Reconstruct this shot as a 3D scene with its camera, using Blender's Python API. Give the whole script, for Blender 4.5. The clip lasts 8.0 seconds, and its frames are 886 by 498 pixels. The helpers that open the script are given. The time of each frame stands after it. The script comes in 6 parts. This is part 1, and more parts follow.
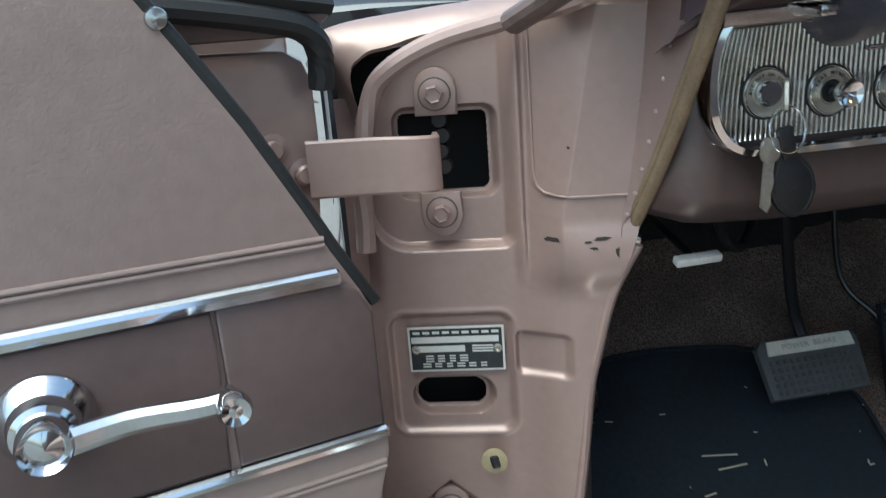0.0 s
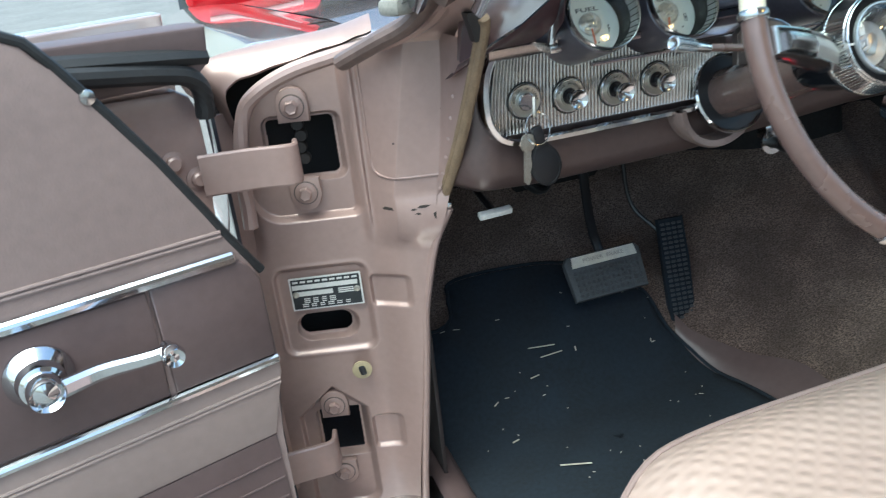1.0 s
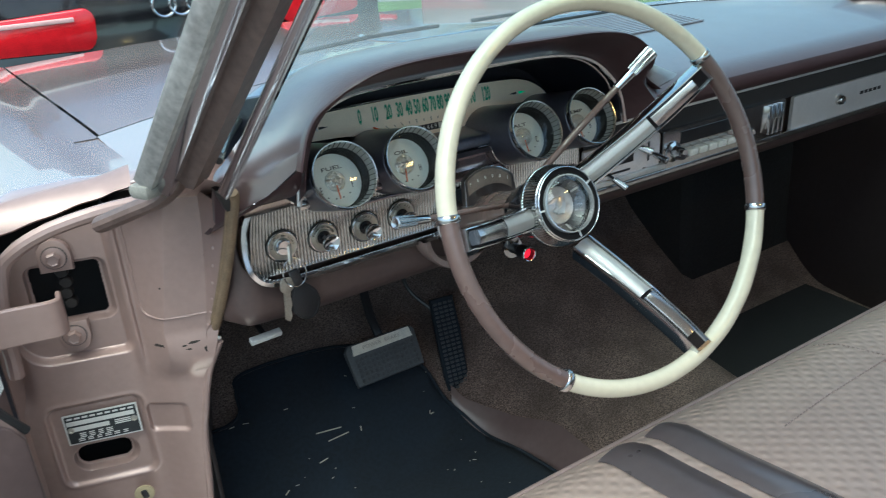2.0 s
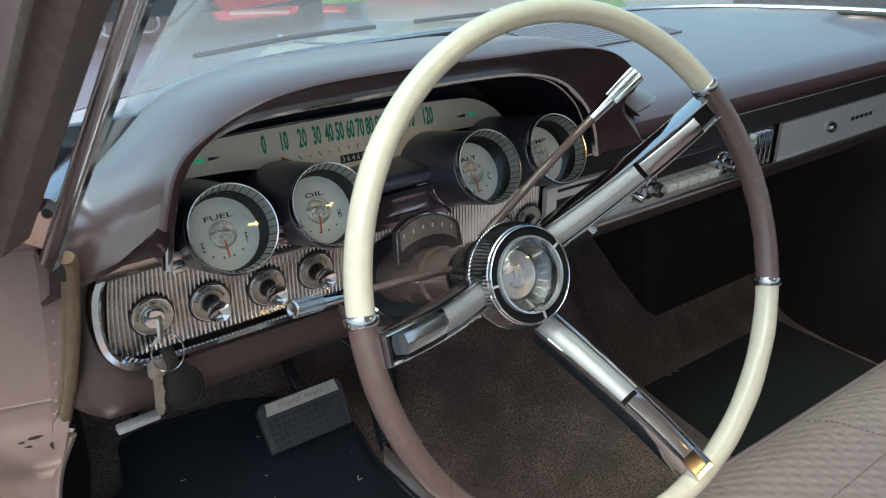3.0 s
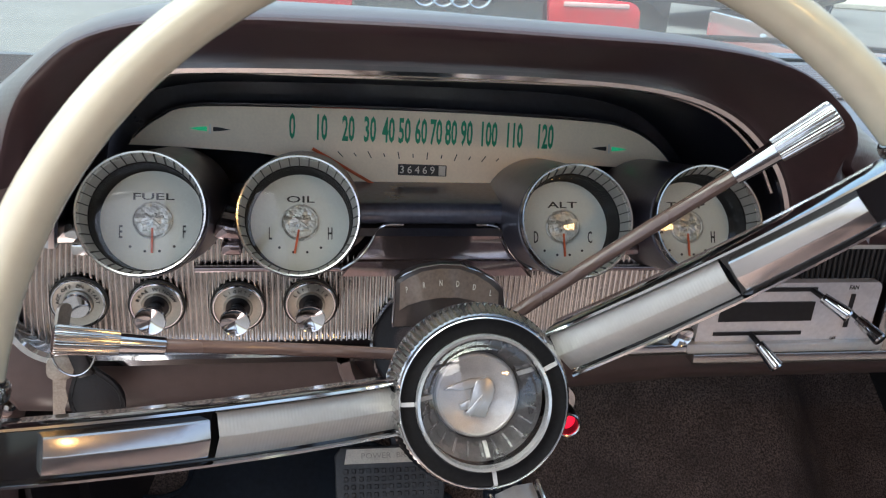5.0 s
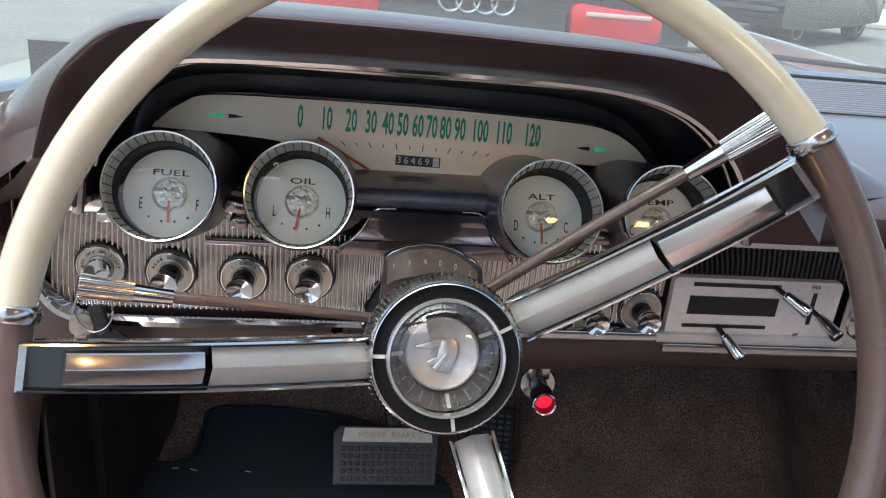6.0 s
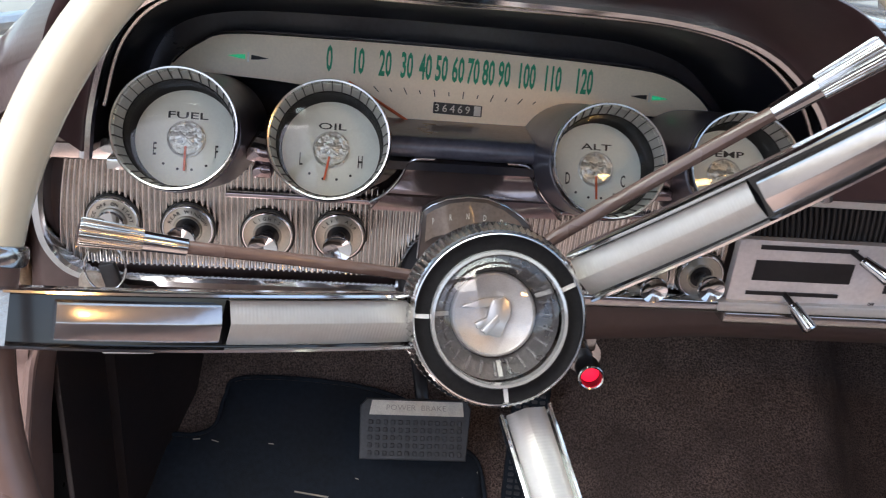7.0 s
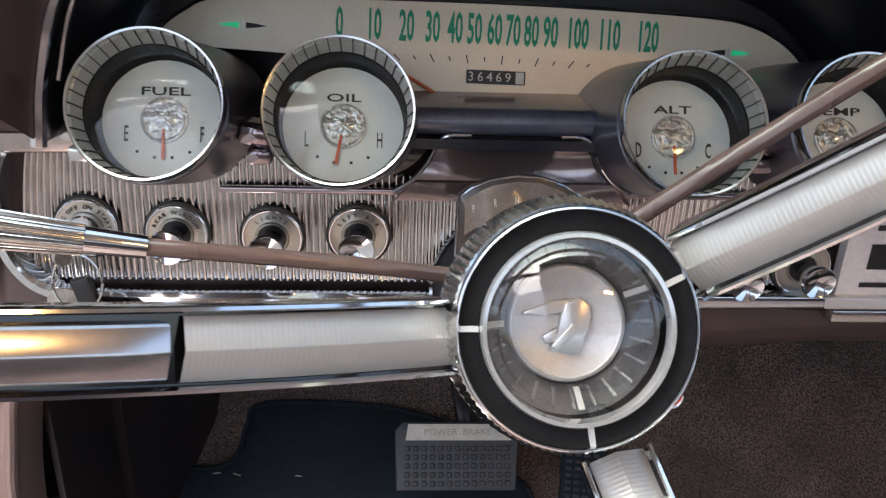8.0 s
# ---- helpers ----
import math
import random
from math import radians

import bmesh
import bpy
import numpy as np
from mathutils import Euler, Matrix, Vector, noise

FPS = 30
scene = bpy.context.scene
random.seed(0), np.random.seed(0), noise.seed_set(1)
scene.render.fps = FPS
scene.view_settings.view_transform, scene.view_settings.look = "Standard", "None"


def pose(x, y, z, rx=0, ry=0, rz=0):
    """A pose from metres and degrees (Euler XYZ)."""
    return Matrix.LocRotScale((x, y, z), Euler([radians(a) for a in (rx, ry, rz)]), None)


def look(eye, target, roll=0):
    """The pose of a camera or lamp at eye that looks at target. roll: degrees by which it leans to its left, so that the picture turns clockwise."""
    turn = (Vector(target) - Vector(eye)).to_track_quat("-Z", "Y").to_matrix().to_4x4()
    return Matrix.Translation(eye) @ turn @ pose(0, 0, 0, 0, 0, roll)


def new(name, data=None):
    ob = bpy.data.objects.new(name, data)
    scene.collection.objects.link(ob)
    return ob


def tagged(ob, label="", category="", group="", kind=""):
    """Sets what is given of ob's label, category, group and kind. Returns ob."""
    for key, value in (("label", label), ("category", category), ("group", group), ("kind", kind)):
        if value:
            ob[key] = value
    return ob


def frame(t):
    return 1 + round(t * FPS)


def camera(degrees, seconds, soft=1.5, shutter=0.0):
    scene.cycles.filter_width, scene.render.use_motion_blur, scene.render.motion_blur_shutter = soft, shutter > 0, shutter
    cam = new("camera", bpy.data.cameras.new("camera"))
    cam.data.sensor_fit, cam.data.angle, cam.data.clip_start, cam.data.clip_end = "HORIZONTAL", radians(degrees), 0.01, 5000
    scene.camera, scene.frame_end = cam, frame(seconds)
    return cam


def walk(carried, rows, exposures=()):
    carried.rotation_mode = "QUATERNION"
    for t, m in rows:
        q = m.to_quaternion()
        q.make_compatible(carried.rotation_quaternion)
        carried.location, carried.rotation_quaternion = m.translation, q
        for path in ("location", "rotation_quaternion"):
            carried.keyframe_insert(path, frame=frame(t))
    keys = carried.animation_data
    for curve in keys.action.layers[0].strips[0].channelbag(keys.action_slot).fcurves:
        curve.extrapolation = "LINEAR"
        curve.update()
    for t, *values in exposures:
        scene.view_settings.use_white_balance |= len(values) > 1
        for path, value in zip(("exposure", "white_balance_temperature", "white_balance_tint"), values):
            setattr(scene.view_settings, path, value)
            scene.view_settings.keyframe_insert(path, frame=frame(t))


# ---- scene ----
cam = camera(58.6, 8.0, soft=1.1, shutter=0.15)
PATH = [
    (0, (-0.108, -0.076, 0.89), (0.196, 1.815, 0.314), -4.5),
    (0.5, (-0.117, -0.212, 0.905), (0.266, 1.607, 0.166), -5.1),
    (1, (-0.111, -0.295, 1.022), (0.424, 1.451, 0.207), -6.2),
    (1.5, (-0.078, -0.34, 1.138), (0.668, 1.316, 0.3), -5.4),
    (2, (-0.051, -0.356, 1.181), (0.898, 1.2, 0.357), -3.5),
    (2.2, (-0.035, -0.341, 1.184), (0.986, 1.169, 0.361), -2.5),
    (3.3, (0.144, -0.121, 1.12), (1.19, 1.358, 0.272), -0.4),
    (3.5, (0.184, -0.09, 1.081), (1.104, 1.469, 0.231), 0.4),
    (4, (0.289, -0.042, 1.053), (0.965, 1.633, 0.194), 0.0),
    (4.5, (0.374, -0.035, 1.036), (0.85, 1.72, 0.203), 0.9),
    (5, (0.4, -0.062, 1.075), (0.7, 1.763, 0.313), 3.6),
    (5.2, (0.402, -0.088, 1.087), (0.689, 1.745, 0.34), 5.1),
    (6.3, (0.422, -0.122, 1.081), (0.664, 1.714, 0.325), 5.5),
    (6.5, (0.423, -0.123, 1.079), (0.662, 1.712, 0.319), 5.7),
    (7, (0.411, -0.073, 1.046), (0.606, 1.744, 0.232), 5.4),
    (7.5, (0.383, -0.008, 1.027), (0.524, 1.826, 0.241), 4.4),
    (8, (0.415, 0.019, 0.995), (0.529, 1.853, 0.204), 2.1),
]
walk(cam, [(t, look(eye, target, roll)) for t, eye, target, roll in PATH],
     [(0.0, 1.12, 5850, -9), (0.5, 1.52, 5850, -9), (1.0, 1.55, 5800, -9), (2.2, 1.07, 5850, -9), (3.5, 1.02, 6450, 5), (4.0, 1.32, 6500, 7), (4.5, 1.42, 6600, 9), (5.0, 1.34, 6560, 8), (6.5, 1.28, 6620, 11), (7.0, 1.62, 6650, 12), (7.5, 1.50, 6600, 11), (8.0, 1.66, 6640, 10)])

# ---- world and light ----
world = bpy.data.worlds.new("overcast_sky")
scene.world = world
world.use_nodes = True
wn = world.node_tree.nodes
sky = wn.new("ShaderNodeTexSky")
sky.sky_type, sky.sun_disc = "NISHITA", False
sky.sun_elevation, sky.sun_rotation = radians(68), radians(234)
sky.air_density, sky.dust_density, sky.ozone_density = 1.0, 4.3, 1.4
wn["Background"].inputs["Strength"].default_value = 0.15
world.node_tree.links.new(sky.outputs["Color"], wn["Background"].inputs["Color"])
sun = new("sun", bpy.data.lights.new("sun", "SUN"))
sun.data.energy, sun.data.angle, sun.data.color = 1.5, radians(64), (1.0, 0.98, 0.95)
sun.matrix_world = look((-2.2, -1.6, 7), (0, 0, 0))

# ---- materials ----


def material(name, color, rough=0.5, metal=0.0, vary=0.12, scale=30.0, bump=0.0, bump_scale=200.0, coat=0.0, fine=0.0, worn=None, kind="noise", coat_rough=0.05):
    """A surface with patches at two scales and a fine relief."""
    m = bpy.data.materials.new(name)
    m.use_nodes = True
    n, l = m.node_tree.nodes, m.node_tree.links
    b = n["Principled BSDF"]
    b.inputs["Metallic"].default_value, b.inputs["Roughness"].default_value = metal, rough
    b.inputs["Coat Weight"].default_value, b.inputs["Coat Roughness"].default_value = coat, coat_rough
    tc = n.new("ShaderNodeTexCoord")
    big, small = n.new("ShaderNodeTexNoise"), n.new("ShaderNodeTexNoise")
    for t, s, d in ((big, scale, 4), (small, scale * 9, 3)):
        t.inputs["Scale"].default_value, t.inputs["Detail"].default_value = s, d
        l.new(tc.outputs["Object"], t.inputs["Vector"])
    mixed = n.new("ShaderNodeMath")
    mixed.operation = "ADD"
    l.new(big.outputs["Fac"], mixed.inputs[0])
    l.new(small.outputs["Fac"], mixed.inputs[1])
    ramp = n.new("ShaderNodeMapRange")
    ramp.inputs["From Min"].default_value, ramp.inputs["From Max"].default_value = 0.7, 1.3
    l.new(mixed.outputs[0], ramp.inputs["Value"])
    mix = n.new("ShaderNodeMix")
    mix.data_type = "RGBA"
    low = worn or tuple(c * (1 - vary) for c in color)
    high = tuple(min(1, c * (1 + vary)) for c in color)
    mix.inputs["A"].default_value, mix.inputs["B"].default_value = (*low, 1), (*high, 1)
    l.new(ramp.outputs[0], mix.inputs["Factor"])
    l.new(mix.outputs["Result"], b.inputs["Base Color"])
    rr = n.new("ShaderNodeMapRange")
    rr.inputs["To Min"].default_value, rr.inputs["To Max"].default_value = max(0.02, rough - 0.08), min(1, rough + 0.1)
    l.new(big.outputs["Fac"], rr.inputs["Value"])
    l.new(rr.outputs[0], b.inputs["Roughness"])
    if bump:
        t = n.new("ShaderNodeTexVoronoi" if kind == "cells" else "ShaderNodeTexNoise")
        t.inputs["Scale"].default_value = bump_scale
        if kind == "cells":
            t.feature = "DISTANCE_TO_EDGE"
        l.new(tc.outputs["Object"], t.inputs["Vector"])
        bp = n.new("ShaderNodeBump")
        bp.inputs["Strength"].default_value, bp.inputs["Distance"].default_value = bump, fine or 0.001
        l.new(t.outputs["Distance" if kind == "cells" else "Fac"], bp.inputs["Height"])
        l.new(bp.outputs["Normal"], b.inputs["Normal"])
    return m


def glow(name, color, strength):
    m = material(name, color, 0.4)
    b = m.node_tree.nodes["Principled BSDF"]
    b.inputs["Emission Color"].default_value, b.inputs["Emission Strength"].default_value = (*color, 1), strength
    return m


def clear(name, tint=(1, 1, 1), gloss=0.08, rough=0.03, dust=0.0):
    """Thin clear glass: straight through, with a weak mirror on top and a film of dust if any."""
    m = bpy.data.materials.new(name)
    m.use_nodes = True
    n, l = m.node_tree.nodes, m.node_tree.links
    n.remove(n["Principled BSDF"])
    tr, gl, mx, fr = (n.new("ShaderNodeBsdfTransparent"), n.new("ShaderNodeBsdfGlossy"), n.new("ShaderNodeMixShader"), n.new("ShaderNodeLayerWeight"))
    tr.inputs["Color"].default_value, gl.inputs["Roughness"].default_value = (*tint, 1), rough
    up = n.new("ShaderNodeMath")
    up.operation, up.inputs[1].default_value = "POWER", 4.0
    sc = n.new("ShaderNodeMath")
    sc.operation, sc.inputs[1].default_value, sc.inputs[2].default_value = "MULTIPLY_ADD", 0.6, gloss * 0.5
    l.new(fr.outputs["Facing"], up.inputs[0])
    l.new(up.outputs[0], sc.inputs[0])
    l.new(sc.outputs[0], mx.inputs[0])
    l.new(tr.outputs[0], mx.inputs[1])
    l.new(gl.outputs[0], mx.inputs[2])
    last = mx
    if dust:
        film, last = n.new("ShaderNodeBsdfTranslucent"), n.new("ShaderNodeMixShader")
        film.inputs["Color"].default_value, last.inputs[0].default_value = (0.86, 0.90, 0.88, 1), dust
        l.new(mx.outputs[0], last.inputs[1])
        l.new(film.outputs[0], last.inputs[2])
    l.new(last.outputs[0], n["Material Output"].inputs["Surface"])
    return m


PAINT = material("rose_beige_metallic_paint", (0.318, 0.221, 0.196), 0.38, 0.25, 0.06, 12, 0.05, 90, coat=0.3)
PAINT_OUT = material("rose_beige_body_paint", (0.42, 0.33, 0.31), 0.14, 0.3, 0.03, 3, coat=1.0, coat_rough=0.03)
VINYL_DOOR = material("rose_brown_grained_vinyl", (0.233, 0.171, 0.157), 0.42, 0, 0.08, 9, 0.35, 380, fine=0.0009)
VINYL_DARK = material("dark_brown_smooth_vinyl", (0.102, 0.070, 0.068), 0.38, 0, 0.1, 9, 0.1, 300)
VINYL_LIGHT = material("light_rose_vinyl", (0.29, 0.222, 0.20), 0.42, 0, 0.06, 9, 0.12, 300)
DASH = material("dark_brown_padded_dash_vinyl", (0.052, 0.025, 0.028), 0.48, 0, 0.12, 14, 0.12, 420, fine=0.0004, coat=0.18, coat_rough=0.25)
# Paler tone, strong coat and sheen imitate the sky reflected in the dash vinyl.
DASH_TOP = material("sky_sheen_dash_vinyl", (0.075, 0.048, 0.049), 0.40, 0, 0.10, 10, 0.30, 330, fine=0.0007, coat=1.0, coat_rough=0.27)
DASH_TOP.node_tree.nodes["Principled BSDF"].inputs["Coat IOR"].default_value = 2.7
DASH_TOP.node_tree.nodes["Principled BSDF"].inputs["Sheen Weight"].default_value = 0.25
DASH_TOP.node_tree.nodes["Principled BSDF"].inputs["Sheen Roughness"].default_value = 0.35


def sky_sheen(m, y0, y1, dark):
    """Painted sky sheen: dull and dark at the brow, paler, glossy towards the screen."""
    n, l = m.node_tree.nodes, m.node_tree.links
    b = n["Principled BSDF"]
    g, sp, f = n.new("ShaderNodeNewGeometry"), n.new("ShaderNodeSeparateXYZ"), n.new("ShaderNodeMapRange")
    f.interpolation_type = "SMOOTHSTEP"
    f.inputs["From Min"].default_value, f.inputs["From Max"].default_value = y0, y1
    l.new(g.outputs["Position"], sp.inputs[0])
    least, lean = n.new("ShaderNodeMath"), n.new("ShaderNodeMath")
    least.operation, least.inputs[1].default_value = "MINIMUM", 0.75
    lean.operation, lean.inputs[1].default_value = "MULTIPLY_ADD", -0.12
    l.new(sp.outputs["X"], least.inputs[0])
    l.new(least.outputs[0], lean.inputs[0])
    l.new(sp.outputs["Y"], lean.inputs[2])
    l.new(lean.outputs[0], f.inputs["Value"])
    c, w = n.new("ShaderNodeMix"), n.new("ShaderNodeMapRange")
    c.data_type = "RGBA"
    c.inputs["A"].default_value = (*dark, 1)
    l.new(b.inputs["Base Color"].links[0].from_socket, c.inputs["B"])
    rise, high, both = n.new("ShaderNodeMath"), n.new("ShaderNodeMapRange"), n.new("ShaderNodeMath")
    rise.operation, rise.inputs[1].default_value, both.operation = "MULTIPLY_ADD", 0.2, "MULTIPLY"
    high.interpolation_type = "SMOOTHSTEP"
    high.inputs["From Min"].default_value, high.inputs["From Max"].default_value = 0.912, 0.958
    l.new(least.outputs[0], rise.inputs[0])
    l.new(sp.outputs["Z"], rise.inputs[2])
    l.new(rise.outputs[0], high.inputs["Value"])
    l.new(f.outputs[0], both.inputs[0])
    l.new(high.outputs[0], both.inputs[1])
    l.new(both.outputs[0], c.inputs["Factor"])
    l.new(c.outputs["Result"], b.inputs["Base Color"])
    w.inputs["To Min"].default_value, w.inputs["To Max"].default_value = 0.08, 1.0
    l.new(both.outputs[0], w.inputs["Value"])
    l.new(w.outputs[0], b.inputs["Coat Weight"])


sky_sheen(DASH_TOP, 0.305, 0.372, (0.056, 0.026, 0.027))
DASH_LOW = material("brown_painted_dash_metal", (0.085, 0.057, 0.052), 0.36, 0.1, 0.1, 14)
def pile(m, dark, light, size, depth):
    """Coarse cut pile: dark gaps between light tufts, with worn patches."""
    n, l = m.node_tree.nodes, m.node_tree.links
    b = n["Principled BSDF"]
    tc, t, w = n.new("ShaderNodeTexCoord"), n.new("ShaderNodeTexNoise"), n.new("ShaderNodeTexNoise")
    for q, sc, d in ((t, size, 2.0), (w, 14.0, 3.0)):
        q.inputs["Scale"].default_value, q.inputs["Detail"].default_value = sc, d
        l.new(tc.outputs["Object"], q.inputs["Vector"])
    r = n.new("ShaderNodeMapRange")
    r.inputs["From Min"].default_value, r.inputs["From Max"].default_value = 0.36, 0.70
    l.new(t.outputs["Fac"], r.inputs["Value"])
    patch = n.new("ShaderNodeMapRange")
    patch.inputs["From Min"].default_value, patch.inputs["From Max"].default_value = 0.35, 0.65
    patch.inputs["To Min"].default_value, patch.inputs["To Max"].default_value = 0.40, 1.0
    l.new(w.outputs["Fac"], patch.inputs["Value"])
    k = n.new("ShaderNodeMath")
    k.operation = "MULTIPLY"
    l.new(r.outputs[0], k.inputs[0])
    l.new(patch.outputs[0], k.inputs[1])
    mix = n.new("ShaderNodeMix")
    mix.data_type = "RGBA"
    mix.inputs["A"].default_value, mix.inputs["B"].default_value = (*dark, 1), (*light, 1)
    l.new(k.outputs[0], mix.inputs["Factor"])
    l.new(mix.outputs["Result"], b.inputs["Base Color"])
    bp = n.new("ShaderNodeBump")
    bp.inputs["Strength"].default_value, bp.inputs["Distance"].default_value = 1.0, depth
    l.new(t.outputs["Fac"], bp.inputs["Height"])
    l.new(bp.outputs["Normal"], b.inputs["Normal"])


CARPET = material("brown_cut_pile_carpet", (0.17, 0.127, 0.102), 0.97, 0, 0.5, 28, 1.0, 420, fine=0.006)
pile(CARPET, (0.060, 0.042, 0.035), (0.320, 0.228, 0.192), 440, 0.005)
RUBBER = material("navy_black_ribbed_mat", (0.0078, 0.0132, 0.021), 0.92, 0, 0.35, 16, 0.4, 900, fine=0.001)
BLACK = material("black_plastic", (0.012, 0.012, 0.014), 0.35, 0, 0.3, 30)
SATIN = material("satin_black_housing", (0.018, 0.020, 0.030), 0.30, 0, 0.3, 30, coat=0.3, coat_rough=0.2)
GLOSS_BLACK = material("gloss_black_enamel", (0.008, 0.008, 0.010), 0.08, 0, 0.3, 30, coat=0.6)
CHROME = material("bright_chrome", (0.64, 0.65, 0.67), 0.07, 1.0, 0.05, 40)
CHROME_OLD = material("lightly_pitted_chrome", (0.54, 0.535, 0.53), 0.16, 1.0, 0.12, 60, 0.06, 900)
SILVER = material("brushed_silver_paint", (0.68, 0.67, 0.65), 0.34, 0.4, 0.05, 40)
ALU = material("satin_silver_insert", (0.62, 0.61, 0.59), 0.30, 0.7, 0.04, 40)
INSERT = material("pale_satin_insert", (0.50, 0.49, 0.47), 0.42, 0.4, 0.04, 40)
CREAM = material("cream_wheel_plastic", (0.66, 0.60, 0.46), 0.22, 0, 0.05, 14, coat=0.4)
BROWN = material("rose_brown_wheel_plastic", (0.125, 0.080, 0.070), 0.27, 0, 0.08, 14, coat=0.25)
FACE = material("pale_grey_dial_face", (0.76, 0.77, 0.71), 0.5, 0.0, 0.05, 60)
SPEEDO = material("champagne_dial_face", (0.88, 0.75, 0.585), 0.36, 0.15, 0.05, 60)
GREEN = material("green_dial_print", (0.018, 0.33, 0.175), 0.5)
INK = material("black_print", (0.015, 0.015, 0.015), 0.5)
WHITE = material("off_white_print", (0.65, 0.63, 0.58), 0.5)
ORANGE = material("orange_needle", (0.75, 0.12, 0.03), 0.4)
GREEN_LAMP = glow("green_indicator_lens", (0.01, 0.35, 0.16), 0.25)
RED_LAMP = glow("red_lit_lens", (0.70, 0.008, 0.03), 0.8)
SEAT = material("pale_rose_seat_vinyl", (0.39, 0.295, 0.255), 0.40, 0, 0.06, 9)


def embossed(m, pitch, depth):
    """Rows of small rounded diamonds pressed into a vinyl."""
    n, l = m.node_tree.nodes, m.node_tree.links
    tc, sp = n.new("ShaderNodeTexCoord"), n.new("ShaderNodeSeparateXYZ")
    l.new(tc.outputs["Object"], sp.inputs[0])
    waves = []
    for sign in ("ADD", "SUBTRACT"):
        a, k, w = n.new("ShaderNodeMath"), n.new("ShaderNodeMath"), n.new("ShaderNodeMath")
        a.operation, k.operation, w.operation = sign, "MULTIPLY", "SINE"
        k.inputs[1].default_value = math.pi / pitch
        l.new(sp.outputs["X"], a.inputs[0])
        l.new(sp.outputs["Y"], a.inputs[1])
        l.new(a.outputs[0], k.inputs[0])
        l.new(k.outputs[0], w.inputs[0])
        sq = n.new("ShaderNodeMath")
        sq.operation, sq.inputs[1].default_value = "POWER", 2.0
        l.new(w.outputs[0], sq.inputs[0])
        waves.append(sq)
    p = n.new("ShaderNodeMath")
    p.operation = "MULTIPLY"
    l.new(waves[0].outputs[0], p.inputs[0])
    l.new(waves[1].outputs[0], p.inputs[1])
    bp = n.new("ShaderNodeBump")
    bp.inputs["Strength"].default_value, bp.inputs["Distance"].default_value = 0.9, depth
    l.new(p.outputs[0], bp.inputs["Height"])
    l.new(bp.outputs["Normal"], n["Principled BSDF"].inputs["Normal"])


embossed(SEAT, 0.024, 0.0016)
SEAT_BAND = material("slate_brown_smooth_seat_vinyl", (0.10, 0.082, 0.085), 0.28, 0, 0.08, 9, coat=1.0, coat_rough=0.2)
LACE = material("tan_woven_windlace", (0.205, 0.140, 0.085), 0.85, 0, 0.2, 60, 0.8, 1200, fine=0.001)
GASKET = material("black_rubber_seal", (0.012, 0.012, 0.013), 0.55, 0, 0.3, 30)
PLATE = material("black_etched_data_plate", (0.035, 0.038, 0.042), 0.35, 0.4, 0.2, 90)
STEEL = material("worn_zinc_steel", (0.42, 0.39, 0.34), 0.4, 0.8, 0.2, 80)
ASPHALT = material("grey_asphalt", (0.16, 0.16, 0.155), 0.9, 0, 0.2, 1.5, 0.5, 60, fine=0.01)
GRASS = material("lawn_green", (0.075, 0.13, 0.03), 0.95, 0, 0.35, 2.0, 0.6, 40, fine=0.03)
BLACK_CAR = material("black_car_paint", (0.006, 0.006, 0.008), 0.06, 0, 0.2, 5, coat=1.0)
RED_LENS = material("red_tail_lens", (0.62, 0.012, 0.02), 0.12, 0, 0.15, 30, coat=0.8)
GLASS = clear("clear_glass", (0.97, 0.99, 0.98), 0.09)
TINTED = clear("green_tinted_screen_glass", (0.80, 0.96, 0.93), 0.05, dust=0.08)
DARK_GLASS = material("dark_tinted_glass", (0.01, 0.012, 0.014), 0.04, 0, 0.1, 5, coat=0.5)
HEADLINER = material("pale_headliner", (0.60, 0.55, 0.515), 0.9, 0, 0.05, 9)

# ---- building helpers ----
BASE = {}


def thing(name, base=(0, 0, 0), label="", category="", group="", kind="", m=None):
    """An Empty for a thing. Parts are given in the world unless m sets a frame of its own."""
    ob = new(name)
    ob.matrix_basis = m if m else Matrix.Translation(base)
    BASE[ob] = Matrix() if m else Matrix.Translation(base).inverted()
    return tagged(ob, label, category, group, kind)


def part(name, bm, mat, parent=None, label="", smooth=30):
    me = bpy.data.meshes.new(name)
    root = parent
    while root is not None and root.parent is not None:
        root = root.parent
    if root is not None:
        bm.transform(BASE[root])
    bmesh.ops.recalc_face_normals(bm, faces=bm.faces[:])
    bm.to_mesh(me)
    bm.free()
    me.materials.append(mat)
    if smooth:
        me.shade_smooth()
        me.set_sharp_from_angle(angle=radians(smooth))
    ob = new(name, me)
    if parent is not None:
        ob.parent = parent
    else:
        BASE[ob] = Matrix()
    if label:
        ob["label"] = label
    return ob


def solid(name, bm, mat, label, category, group="", kind="", smooth=30):
    """A thing that is one mesh."""
    return tagged(part(name, bm, mat, None, "", smooth), label, category, group, kind)


def frame_of(origin, z, up=(0, 0, 1)):
    """A frame with its z axis along z, and its y axis towards up."""
    z = Vector(z).normalized()
    x = Vector(up).cross(z).normalized()
    y = z.cross(x)
    return Matrix.Translation(origin) @ Matrix((x, y, z)).transposed().to_4x4()


def box(bm, size, m=Matrix(), bevel=0.0, seg=2):
    r = bmesh.ops.create_cube(bm, size=1, matrix=m @ Matrix.Diagonal((*size, 1)))
    if bevel:
        es = list({e for v in r["verts"] for e in v.link_edges})
        bmesh.ops.bevel(bm, geom=es, offset=bevel, segments=seg, affect="EDGES", profile=0.5)
    return bm


